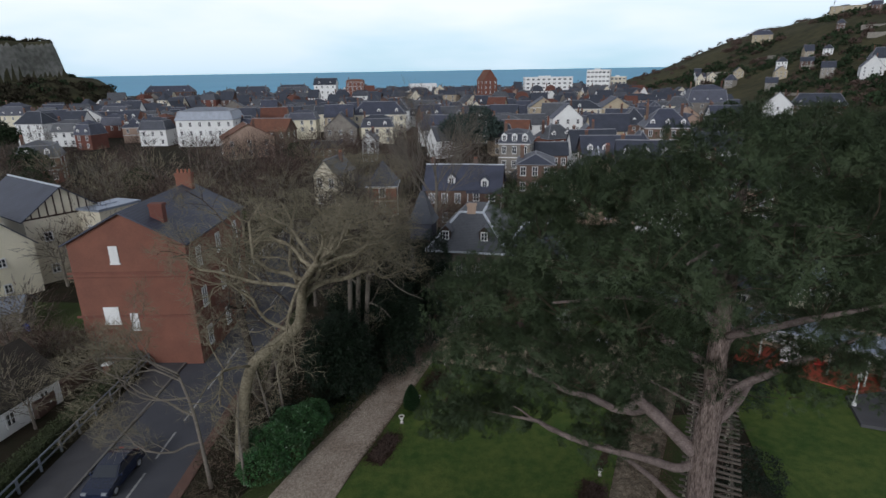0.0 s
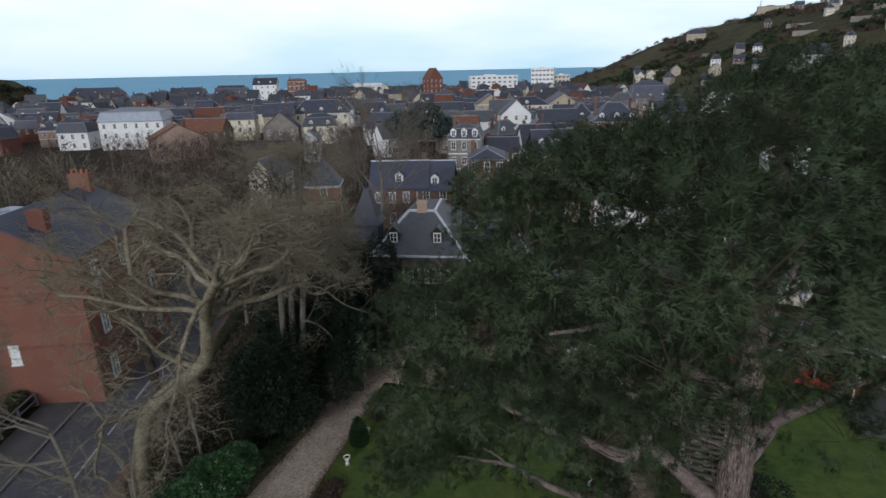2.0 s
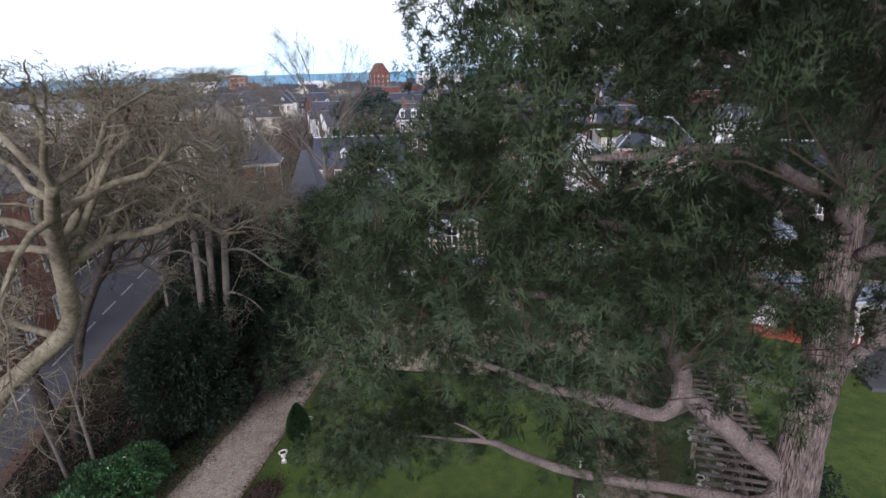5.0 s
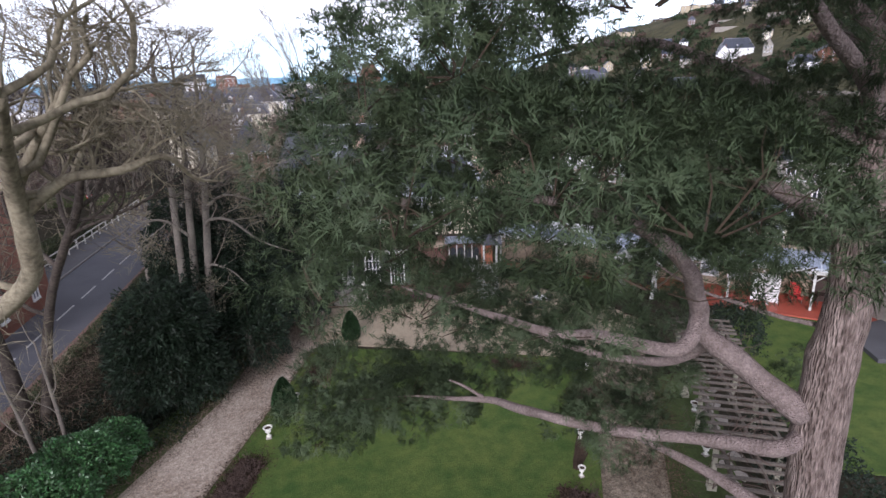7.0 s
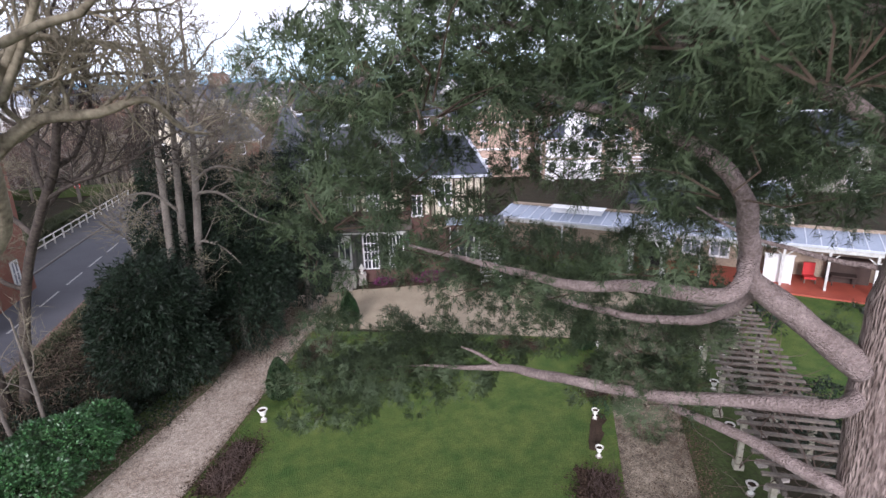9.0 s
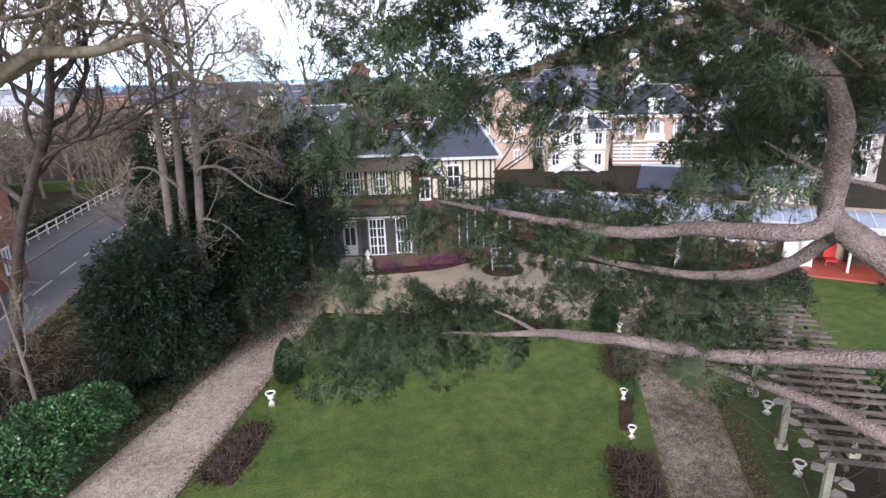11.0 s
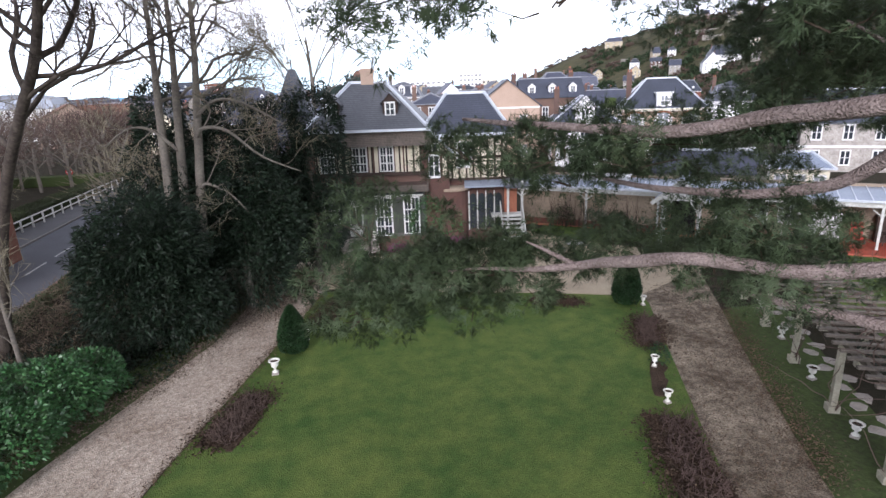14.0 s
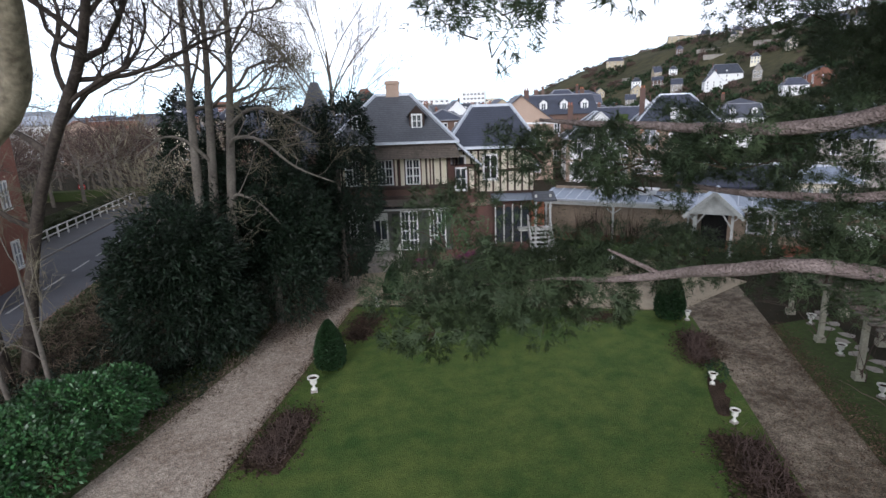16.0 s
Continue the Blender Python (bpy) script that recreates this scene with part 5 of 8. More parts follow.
for i, (x, y, h) in enumerate(((-13.4, 29.6, 6.0), (-12.8, 28.6, 5.0), (-12.4, 36.2, 5.5), (-13.0, 35.0, 4.5))):
    bare_tree("bare_sapling", "slender leafless sapling on the road bank", 15 + i, (x, y, 0),
              ([(0, 0, -0.2), (0.2 - 0.2 * i, 0.2, h * 0.5), (0.5 - 0.4 * i, 0.1, h)], [0.1, 0.08, 0.03]), [(0.35, (-1, 0.2, 0.8), 2.4, 0.032), (0.5, (0.6, -0.5, 0.9), 2.4, 0.032), (0.7, (0.6, 0.5, 0.9), 2.2, 0.028), (0.95, (-0.2, 0, 1), 1.8, 0.024)], FINE, GREYBARK, TWIG, depth=2, group="bank saplings")
for i, (x, y, lean) in enumerate(((-8.15, 42.4, 0.03), (-7.7, 42.6, 0.055), (-7.1, 42.3, 0.085))):
    bare_tree("bare_tree", "tall leafless grey-barked tree rising from dark yews", 21 + i, (x, y, 0),
              ([(0, 0, -0.3), (lean * 5, 0, 5), (lean * 10, 0.1, 9.5), (lean * 13 + 0.1, 0, 13.0), (lean * 16, 0.2, 17.5)], [0.26, 0.22, 0.17, 0.12, 0.045]),
              [(0.55, (0.8, 0.4, 0.7), 5.0, 0.08), (0.6, (0.9, -0.6, 0.6), 5.0, 0.075), (0.66, (-0.8, 0.4, 0.8), 4.8, 0.07), (0.72, (0.5, -0.7, 0.9), 4.8, 0.065),
               (0.78, (-0.8, -0.4, 0.9), 4.6, 0.06), (0.84, (0.8, 0.2, 1), 4.4, 0.055), (0.9, (-0.5, 0.5, 1), 4.0, 0.05), (0.95, (0.4, -0.3, 1), 3.6, 0.045), (1.0, (0, -0.2, 1), 3.2, 0.04)],
              TALL, GREYBARK, TWIG, group="three tall trunks",
              boughs=([], [([(0.4, 0, 8.0), (-0.5, -0.4, 9.0), (-1.4, -0.6, 9.1), (-2.4, -0.8, 8.4)], [0.09, 0.07, 0.05, 0.03])],
                      [([(0.75, 0, 8.6), (1.1, -0.3, 9.0), (2.1, -0.3, 8.85), (3.5, -0.3, 7.6), (5.2, -0.3, 6.8)], [0.1, 0.085, 0.07, 0.05, 0.025]),
                       ([(0.6, 0, 6.2), (0.9, -0.3, 6.5), (1.8, -0.3, 6.0), (2.6, -0.3, 5.0)], [0.08, 0.07, 0.05, 0.03]),
                       ([(0.8, 0, 9.5), (1.8, -0.2, 10.2), (3.0, -0.2, 10.0), (4.6, 0.2, 9.0)], [0.09, 0.075, 0.055, 0.03])])[i])
bare_tree("bare_tree", "fine-branched leafless tree behind the villa", 31, (-1.2, 66.0, 0),
          ([(0, 0, -0.3), (0, 0, 6), (0.2, 0, 11), (0, 0, 15)], [0.3, 0.24, 0.17, 0.08]),
          [(0.45, (0.7, 0, 1), 7.4, 0.08), (0.48, (-0.7, -0.2, 1), 7.4, 0.08), (0.52, (0.9, 0.2, 0.8), 6.4, 0.07), (0.55, (-0.6, 0.2, 1), 7.4, 0.08), (0.6, (-0.9, 0, 0.8), 6.4, 0.07), (0.65, (0.3, 0.6, 1), 7.4, 0.072), (0.7, (0.6, -0.4, 1), 7.0, 0.07), (0.75, (-0.3, -0.5, 1), 6.8, 0.072), (0.85, (0.5, -0.3, 1), 6.2, 0.056), (0.9, (-0.5, 0, 1), 6.2, 0.05), (0.98, (-0.1, 0, 1), 6.1, 0.048)], FAN, GREYBARK, GREYBARK, top=40.0)

LR = np.random.default_rng(5)


def evergreen(name, label, at, blobs, material, per, leaf, trunk=0.0, group="", category="tree", lumps=0.25, spread=0.7, bend=0.15, low=-0.6, shell=0.7):
    t = thing(name, label, category, group, Matrix.Translation(at))
    if trunk:
        part("trunk", MB().tube([(0, 0, -0.3), (0, 0, trunk)], [0.22, 0.12], 8), GREYBARK, t)
    for blob in blobs:
        leafy("foliage_mass", material, LR, [blob], per, leaf, t, kind="stuff", lumps=lumps, spread=spread, bend=bend, low=low, shell=shell)
    return t


YB = (0.245, 0.26)
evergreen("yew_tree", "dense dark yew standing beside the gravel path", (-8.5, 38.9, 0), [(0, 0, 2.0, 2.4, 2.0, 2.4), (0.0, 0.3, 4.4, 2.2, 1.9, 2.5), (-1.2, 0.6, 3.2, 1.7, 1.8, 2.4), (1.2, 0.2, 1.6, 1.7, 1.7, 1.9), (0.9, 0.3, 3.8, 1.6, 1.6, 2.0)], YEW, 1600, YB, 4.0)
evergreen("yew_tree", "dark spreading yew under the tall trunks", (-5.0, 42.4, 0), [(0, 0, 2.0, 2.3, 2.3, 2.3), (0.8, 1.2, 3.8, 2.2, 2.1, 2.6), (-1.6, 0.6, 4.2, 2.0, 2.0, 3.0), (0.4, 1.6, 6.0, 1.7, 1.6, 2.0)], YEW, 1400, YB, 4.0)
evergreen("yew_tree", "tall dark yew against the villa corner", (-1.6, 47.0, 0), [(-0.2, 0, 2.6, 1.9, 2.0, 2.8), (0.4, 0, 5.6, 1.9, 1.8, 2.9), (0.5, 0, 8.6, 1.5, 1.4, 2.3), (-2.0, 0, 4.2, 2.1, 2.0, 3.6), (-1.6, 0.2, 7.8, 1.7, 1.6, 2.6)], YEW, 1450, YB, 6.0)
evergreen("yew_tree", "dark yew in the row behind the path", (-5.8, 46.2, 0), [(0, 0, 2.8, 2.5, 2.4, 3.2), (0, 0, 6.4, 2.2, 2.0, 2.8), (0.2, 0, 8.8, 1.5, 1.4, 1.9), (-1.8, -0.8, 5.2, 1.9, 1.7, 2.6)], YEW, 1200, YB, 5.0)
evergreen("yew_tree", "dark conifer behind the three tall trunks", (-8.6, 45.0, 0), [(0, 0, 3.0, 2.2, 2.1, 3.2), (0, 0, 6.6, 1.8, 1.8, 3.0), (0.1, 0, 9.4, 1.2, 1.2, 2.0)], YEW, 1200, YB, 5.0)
evergreen("laurel_hedge", "broad glossy green laurel hedge by the path", (-12.0, 33.2, 0), [(1.3, 0.2, 0.75, 1.9, 1.7, 1.45), (0.6, -1.9, 0.75, 2.0, 1.8, 1.45), (2.1, 1.7, 0.6, 1.3, 1.3, 1.2), (0.2, -3.6, 0.65, 1.6, 1.5, 1.25)], LAUREL, 2300, (0.15, 0.45), category="hedge", low=-0.2, shell=0.85, lumps=0.15)
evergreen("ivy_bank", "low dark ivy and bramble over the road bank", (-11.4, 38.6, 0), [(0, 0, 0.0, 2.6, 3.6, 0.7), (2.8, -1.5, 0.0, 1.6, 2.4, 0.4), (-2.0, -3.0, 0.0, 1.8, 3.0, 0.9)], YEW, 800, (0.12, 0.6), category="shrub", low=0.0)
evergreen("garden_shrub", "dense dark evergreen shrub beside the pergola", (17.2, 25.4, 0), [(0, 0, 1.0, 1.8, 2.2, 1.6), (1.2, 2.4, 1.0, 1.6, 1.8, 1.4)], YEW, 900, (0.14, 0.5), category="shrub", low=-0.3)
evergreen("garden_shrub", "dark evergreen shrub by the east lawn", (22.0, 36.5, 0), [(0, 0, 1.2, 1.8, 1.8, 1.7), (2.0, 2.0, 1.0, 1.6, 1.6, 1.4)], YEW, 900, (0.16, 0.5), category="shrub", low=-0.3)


def brambles(at, size, n, name="bramble", label="tangle of dry brown bramble stems on the bank", leaf=0.8, material=None):
    """A low tangle: arching dry stems over a mound, with some ivy leaves between them."""
    t = thing(name, label, "shrub", "bank brambles", Matrix.Translation(at))
    c, d = lump_points(LR, n, (0, 0, 0), size, 0.3, low=0.0, shell=0.35)
    ax = unit(d * 0.5 + LR.normal(size=d.shape) * 0.7)
    part("stem_tangle", blades_mesh("stem_tangle", c, ax, leaf * (0.5 + LR.random(len(c))), np.full(len(c), 0.022), material or BRAMBLE, LR, 0.25), None, t, kind="stuff")
    leafy("ivy", HEDGE, LR, [(0, 0, -0.05, size[0] * 0.95, size[1] * 0.95, size[2] * 0.6)], 160, (0.13, 0.6), t, kind="stuff", low=0.0)


for bx, by, bs in ((-15.4, 26.0, 1.0), (-14.6, 29.0, 1.1), (-15.6, 31.5, 1.0), (-15.2, 34.5, 1.2), (-13.6, 36.0, 1.1), (-15.8, 38.2, 1.0), (-14.2, 40.4, 1.2), (-12.6, 38.2, 1.0), (-15.4, 43.0, 1.2), (-12.8, 43.0, 1.3), (-14.6, 46.4, 1.3), (-11.4, 46.6, 1.2), (-13.8, 50.0, 1.3), (-13.0, 26.0, 0.9), (-12.2, 22.8, 0.9)):
    brambles((bx, by, 0), (1.5 * bs, 1.9 * bs, 0.85 * bs), int(420 * bs))
evergreen("ground_ivy", "low carpet of dark ivy along the gravel path", (-9.2, 35.6, 0), [(-0.4, 0.6, 0.02, 1.3, 1.9, 0.22), (-1.2, -1.6, 0.02, 1.3, 1.9, 0.22), (1.0, 3.0, 0.02, 1.2, 2.0, 0.2), (2.2, 6.0, 0.02, 1.4, 2.2, 0.2), (3.2, 9.0, 0.02, 1.2, 2.0, 0.2), (-2.4, -4.4, 0.02, 1.0, 1.8, 0.15)], IVY, 520, (0.11, 0.6), category="ground cover", low=0.0, shell=0.5)

# ---- the villa ----
VM = Matrix.Translation((2.75, 51.1, 0)) @ Matrix.Rotation(radians(-12), 4, "Z")
villa = thing("villa", "half-timbered brick villa with steep slate roofs and turret", "house", m=VM)
VX0, VX1, VD = -4.4, 2.9, 12.0
part("wall", MB().box(VX0 + 0.3, VX1, 0.02, VD, 0.0, 4.3), DARKST, villa)
part("plinth", MB().box(VX0 + 0.2, VX1 + 0.1, -0.08, VD, -0.5, 0.9), DARKBRICK, villa)
part("upper_wall", MB().box(VX0 + 0.2, VX1 + 0.05, -0.1, VD, 4.5, 7.4), DARKBRICK, villa)
for x0, x1 in ((-2.75, -2.35), (-2.25, -1.75), (-0.6, -0.35), (-0.25, 0.05), (1.1, 1.6), (1.7, 2.25), (2.35, 2.8), (-4.1, -3.8)):
    part("plaster_panel", MB().box(x0, x1, -0.125, -0.099, 5.27, 6.98), PLASTER, villa)
part("jetty", MB().box(VX0, VX1 + 0.2, -0.35, VD, 4.25, 4.6).box(VX0, VX1 + 0.2, -0.4, 0.0, 5.05, 5.25), TIMBER, villa)
part("canopy", MB().slab([(VX0 - 0.1, -0.9, 4.12), (VX1 + 0.3, -0.9, 4.12), (VX1 + 0.3, 0.0, 4.6), (VX0 - 0.1, 0.0, 4.6)], 0.08), MOSSROOF, villa)
part("brick_band", MB().box(VX0 + 0.1, VX1 + 0.1, -0.14, -0.1, 4.6, 5.05), OLDBRICK, villa)
for i in range(17):
    x = VX0 + 0.4 + i * 0.45
    part("timber_stud", MB().box(x - 0.055, x + 0.055, -0.15, -0.09, 5.25, 7.3), TIMBER, villa)
part("timber_rail", MB().box(VX0 + 0.2, VX1, -0.155, -0.09, 7.0, 7.14), TIMBER, villa)
# slate skirt under the eaves, hipped main roof over it
part("slate_skirt", MB().add([(VX0 - 0.5, -0.95, 7.0), (VX1 + 0.7, -0.95, 7.0), (VX1 + 0.7, VD + 0.5, 7.0), (VX0 - 0.5, VD + 0.5, 7.0), (VX0 - 0.1, -0.45, 8.0), (VX1 + 0.3, -0.45, 8.0), (VX1 + 0.3, VD, 8.0), (VX0 - 0.1, VD, 8.0)],
                            [(0, 1, 5, 4), (1, 2, 6, 5), (2, 3, 7, 6), (3, 0, 4, 7), (3, 2, 1, 0)]), MOSSROOF, villa)
RA = [(VX0 - 0.3, -0.7, 8.0), (VX1 + 0.5, -0.7, 8.0), (VX1 + 0.5, VD + 0.3, 8.0), (VX0 - 0.3, VD + 0.3, 8.0)]
RB = [(-1.9, 3.2, 11.0), (0.4, 3.2, 11.0), (0.4, 8.0, 11.0), (-1.9, 8.0, 11.0)]
roof = part("roof", MB().add(RA + RB, [(0, 1, 5, 4), (1, 2, 6, 5), (2, 3, 7, 6), (3, 0, 4, 7), (4, 5, 6, 7), (3, 2, 1, 0)]), OLDSLATE, villa)
for a, b in ((RA[0], RB[0]), (RA[1], RB[1]), (RB[0], RB[1]), (RB[1], RB[2])):
    part("ridge_cap", MB().bar(a, b, 0.2), ZINCCAP, roof)
part("gutter", MB().bar((VX0 - 0.35, -0.75, 7.98), (VX1 + 0.55, -0.75, 7.98), 0.16).bar((VX1 + 0.55, -0.75, 7.98), (VX1 + 0.55, VD, 7.98), 0.16), ZINCCAP, roof)
chimney(villa, -0.75, 3.3, 10.5, 11.9, 0.85, 0.6, PINKBRICK, 0)
for x in (0.9, -2.9):
    dormer(villa, x, 0.55, 8.75, 0.95, 1.0, 1.6, TIMBER, OLDSLATE, peak=0.5)


def villa_window(x, z, w, h, panes=3):
    xs, zs = [], []
    for k, c in enumerate(np.linspace(-w / 2, w / 2, 5)):
        e = 0.05 if k % 2 == 0 else 0.018
        xs += [c - e, c + e]
    for c in np.linspace(0, h, panes + 1):
        zs += [c - 0.03, c + 0.03]
    mb = glazed(xs, zs, (0, 2, 4, 6, 8), tuple(range(0, len(zs) - 1, 2)), -0.09, -0.04)
    part("window", mb, [PAINT, GLASS], villa, m=Matrix.Translation((x, -0.12 if z > 4 else 0.0, z)))


for x, w, z, h, n in ((-3.3, 0.9, 1.9, 1.85, 4), (0.15, 1.05, 1.0, 2.55, 4), (2.0, 1.0, 1.1, 2.45, 3)):
    villa_window(x, z, w, h, n)
for x in (-0.75, 1.0, 1.25, 2.75):
    part("shutter", shutter_mesh(0.42, 2.3, OLIVE), None, villa, m=Matrix.Translation((x, 0.0, 1.15)))
door = part("door", MB().box(-2.2, -1.25, -0.05, 0.02, 1.0, 3.5), OLDPAINT, villa, "white glazed door with a dark lower panel")
part("pane", MB().box(-2.08, -1.76, -0.065, -0.05, 1.75, 3.0).box(-1.69, -1.37, -0.065, -0.05, 1.75, 3.0), GLASS, door)
part("transom", MB().box(VX0 + 0.5, VX1 - 0.1, -0.1, -0.02, 3.62, 3.74), OLDPAINT, villa)
for i in range(9):
    x = VX0 + 0.9 + i * 0.75
    part("transom_light", MB().box(x - 0.3, x + 0.3, -0.05, 0.0, 3.76, 4.1), GLASS, villa)
part("door_step", MB().box(-2.7, -0.9, -1.4, 0.0, 0.0, 0.9).box(-2.5, -1.1, -1.9, -1.4, 0.0, 0.5), PLINTH, villa)
for x, w in ((-3.3, 0.85), (-1.2, 0.9), (0.55, 0.85)):
    villa_window(x, 5.35, w, 1.55, 3)

# the lower pavilion to its side
PX0, PX1 = 3.6, 8.4
part("pavilion_wall", MB().box(PX0 - 0.8, PX1, 1.2, 9.0, 0.0, 4.4), DARKBRICK, villa)
# bowed brick bay with a pale cornice, then a glazed arcade under a zinc flat
part("bow_wall", MB().lathe([(1.15, 0.0), (1.15, 3.75)], 20, cx=4.7, cy=1.3), DARKBRICK, villa)
part("bow_cornice", MB().lathe([(1.15, 3.75), (1.32, 3.8), (1.32, 3.95), (1.1, 4.05)], 20, cx=4.7, cy=1.3), STAINED, villa)
for i in range(4):
    x = 6.2 + i * 0.58
    arch = [(x + 0.24 * math.cos(k * math.pi / 8), 3.1 + 0.34 * math.sin(k * math.pi / 8)) for k in range(9)]
    prof = [(x + 0.24, 1.0)] + arch + [(x - 0.24, 1.0)]
    n = len(prof)
    part("arched_pane", MB().add([(px, 1.15, pz) for px, pz in prof] + [(px, 1.19, pz) for px, pz in prof], [tuple(range(n))[::-1], tuple(range(n, 2 * n))] + [(j, (j + 1) % n, n + (j + 1) % n, n + j) for j in range(n)]), GLASS, villa)
    part("arch_mullion", MB().box(x - 0.33, x - 0.25, 1.1, 1.19, 0.9, 3.6), OLDPAINT, villa)
part("arcade_roof", MB().slab([(5.6, 0.4, 4.05), (PX1 + 0.6, 0.4, 4.05), (PX1 + 0.6, 1.2, 4.4), (5.6, 1.2, 4.4)], 0.1), ZINC, villa)
part("pavilion_upper_wall", MB().box(PX0 - 0.9, PX1 + 0.05, 1.1, 9.0, 4.4, 7.5), PLASTER, villa)
for i in range(12):
    x = PX0 - 0.7 + i * 0.48
    part("timber_stud", MB().box(x - 0.06, x + 0.06, 1.04, 1.12, 4.5, 7.4), TIMBER, villa)
for z in (4.45, 5.9, 7.3):
    part("timber_rail", MB().box(PX0 - 0.9, PX1 + 0.06, 1.03, 1.11, z - 0.08, z + 0.08), TIMBER, villa)
part("side_panel", MB().box(PX1 + 0.05, PX1 + 0.09, 1.3, 8.8, 4.6, 7.35), WHITE, villa)
for y in (1.2, 2.3, 3.6, 4.9, 6.2, 7.5, 8.8):
    part("timber_stud", MB().box(PX1 + 0.06, PX1 + 0.14, y - 0.08, y + 0.08, 4.5, 7.4), TIMBER, villa)
for z in (4.6, 5.2, 6.7):
    part("timber_rail", MB().box(PX1 + 0.06, PX1 + 0.13, 1.2, 8.8, z - 0.07, z + 0.07), TIMBER, villa)
PA = [(PX0 - 1.0, 0.6, 7.45), (PX1 + 0.5, 0.6, 7.45), (PX1 + 0.5, 9.4, 7.45), (PX0 - 1.0, 9.4, 7.45)]
PB = [(4.6, 3.4, 10.1), (7.2, 3.4, 10.1), (7.2, 6.6, 10.1), (4.6, 6.6, 10.1)]
proof = part("pavilion_roof", MB().add(PA + PB, [(0, 1, 5, 4), (1, 2, 6, 5), (2, 3, 7, 6), (3, 0, 4, 7), (4, 5, 6, 7), (3, 2, 1, 0)]), SLATE, villa)
for a, b in ((PA[0], PB[0]), (PA[1], PB[1]), (PB[0], PB[1]), (PB[1], PB[2]), (PA[0], PA[1])):
    part("ridge_cap", MB().bar(a, b, 0.18), ZINCCAP, proof)
for x in (3.5, 5.6):
    part("window", window_mesh(0.95, 1.6, PAINT, GLASS), None, villa, m=Matrix.Translation((x, 1.06, 5.35)))
# narrow corner bay with its own lean-to roof
part("corner_bay", MB().box(VX1 + 0.06, 4.6, 0.1, 1.18, 0.0, 6.4), DARKBRICK, villa)
part("corner_roof", MB().slab([(VX1 + 0.35, -0.4, 7.95), (4.95, -0.4, 6.35), (4.95, 1.15, 6.35), (VX1 + 0.35, 1.15, 7.95)], 0.12), OLDSLATE, villa)
for y in (-0.4, 0.35):
    part("ridge_cap", MB().bar((VX1 + 0.35, y, 8.0), (4.95, y, 6.4), 0.13), ZINCCAP, villa)
part("window", window_mesh(0.75, 1.4, PAINT, GLASS), None, villa, m=Matrix.Translation((3.6, 0.08, 4.85)))
part("plaster_panel", MB().box(4.15, 4.45, 0.07, 0.1, 4.9, 6.2), PLASTER, villa)
for k, (ix, iy, iw, ih) in enumerate(((3.6, 0.0, 0.7, 3.2), (5.0, 1.0, 0.9, 3.6), (6.6, 1.0, 0.6, 3.0), (7.4, 1.05, 0.5, 4.0))):
    leafy("wall_ivy", IVY, np.random.default_rng(300 + k), [(ix, iy, ih / 2, iw, 0.22, ih / 2)], 420, (0.16, 0.6), villa, kind="stuff", low=-1.0)
# iron and wood stair to the raised door
for i in range(8):
    part("step", MB().box(8.0, 9.4, -1.9 + i * 0.27, -1.6 + i * 0.27, 0.05 + i * 0.24, 0.13 + i * 0.24), OLDPAINT, villa)
for x in (7.95, 9.4):
    part("stair_side", MB().slab([(x, -2.0, 0.9), (x + 0.06, -2.0, 0.9), (x + 0.06, 0.4, 3.0), (x, 0.4, 3.0)], 0.85), OLDPAINT, villa)
part("landing", MB().box(7.4, 9.5, 0.3, 1.2, 1.9, 2.05), OLDPAINT, villa)
for x in (8.5, 9.45):
    part("porch_post", MB().box(x - 0.07, x + 0.07, 0.3, 0.44, 0.0, 4.3), OLDPAINT, villa)
part("porch_roof", MB().slab([(8.3, -0.1, 4.0), (9.8, -0.1, 4.0), (9.8, 1.2, 4.4), (8.3, 1.2, 4.4)], 0.1), OLDSLATE, villa)
part("side_door", MB().box(8.35, 9.2, 1.1, 1.19, 2.06, 3.9), TERRA, villa, "weathered red side door")
# slate-hung turret at the back corner
TX, TY = -6.8, 7.1
turret = part("turret_wall", MB().box(TX - 1.2, TX + 1.2, TY - 1.2, TY + 1.2, 0, 9.0), SLATE, villa)
part("turret_roof", MB().add([(TX + a, TY + b, 8.9) for a, b in ((-1.5, -1.5), (1.5, -1.5), (1.5, 1.5), (-1.5, 1.5))] + [(TX + a, TY + b, 9.5) for a, b in ((-1.15, -1.15), (1.15, -1.15), (1.15, 1.15), (-1.15, 1.15))]
                             + [(TX + a, TY + b, 12.2) for a, b in ((-0.22, -0.22), (0.22, -0.22), (0.22, 0.22), (-0.22, 0.22))],
                             [(0, 1, 5, 4), (1, 2, 6, 5), (2, 3, 7, 6), (3, 0, 4, 7), (4, 5, 9, 8), (5, 6, 10, 9), (6, 7, 11, 10), (7, 4, 8, 11), (8, 9, 10, 11), (3, 2, 1, 0)]).bar((TX, TY, 12.2), (TX, TY, 12.9), 0.08), SLATE, villa)
part("link_wing", MB().box(-7.4, -3.9, 5.4, 9.4, 0, 7.0), OLDBRICK, villa)

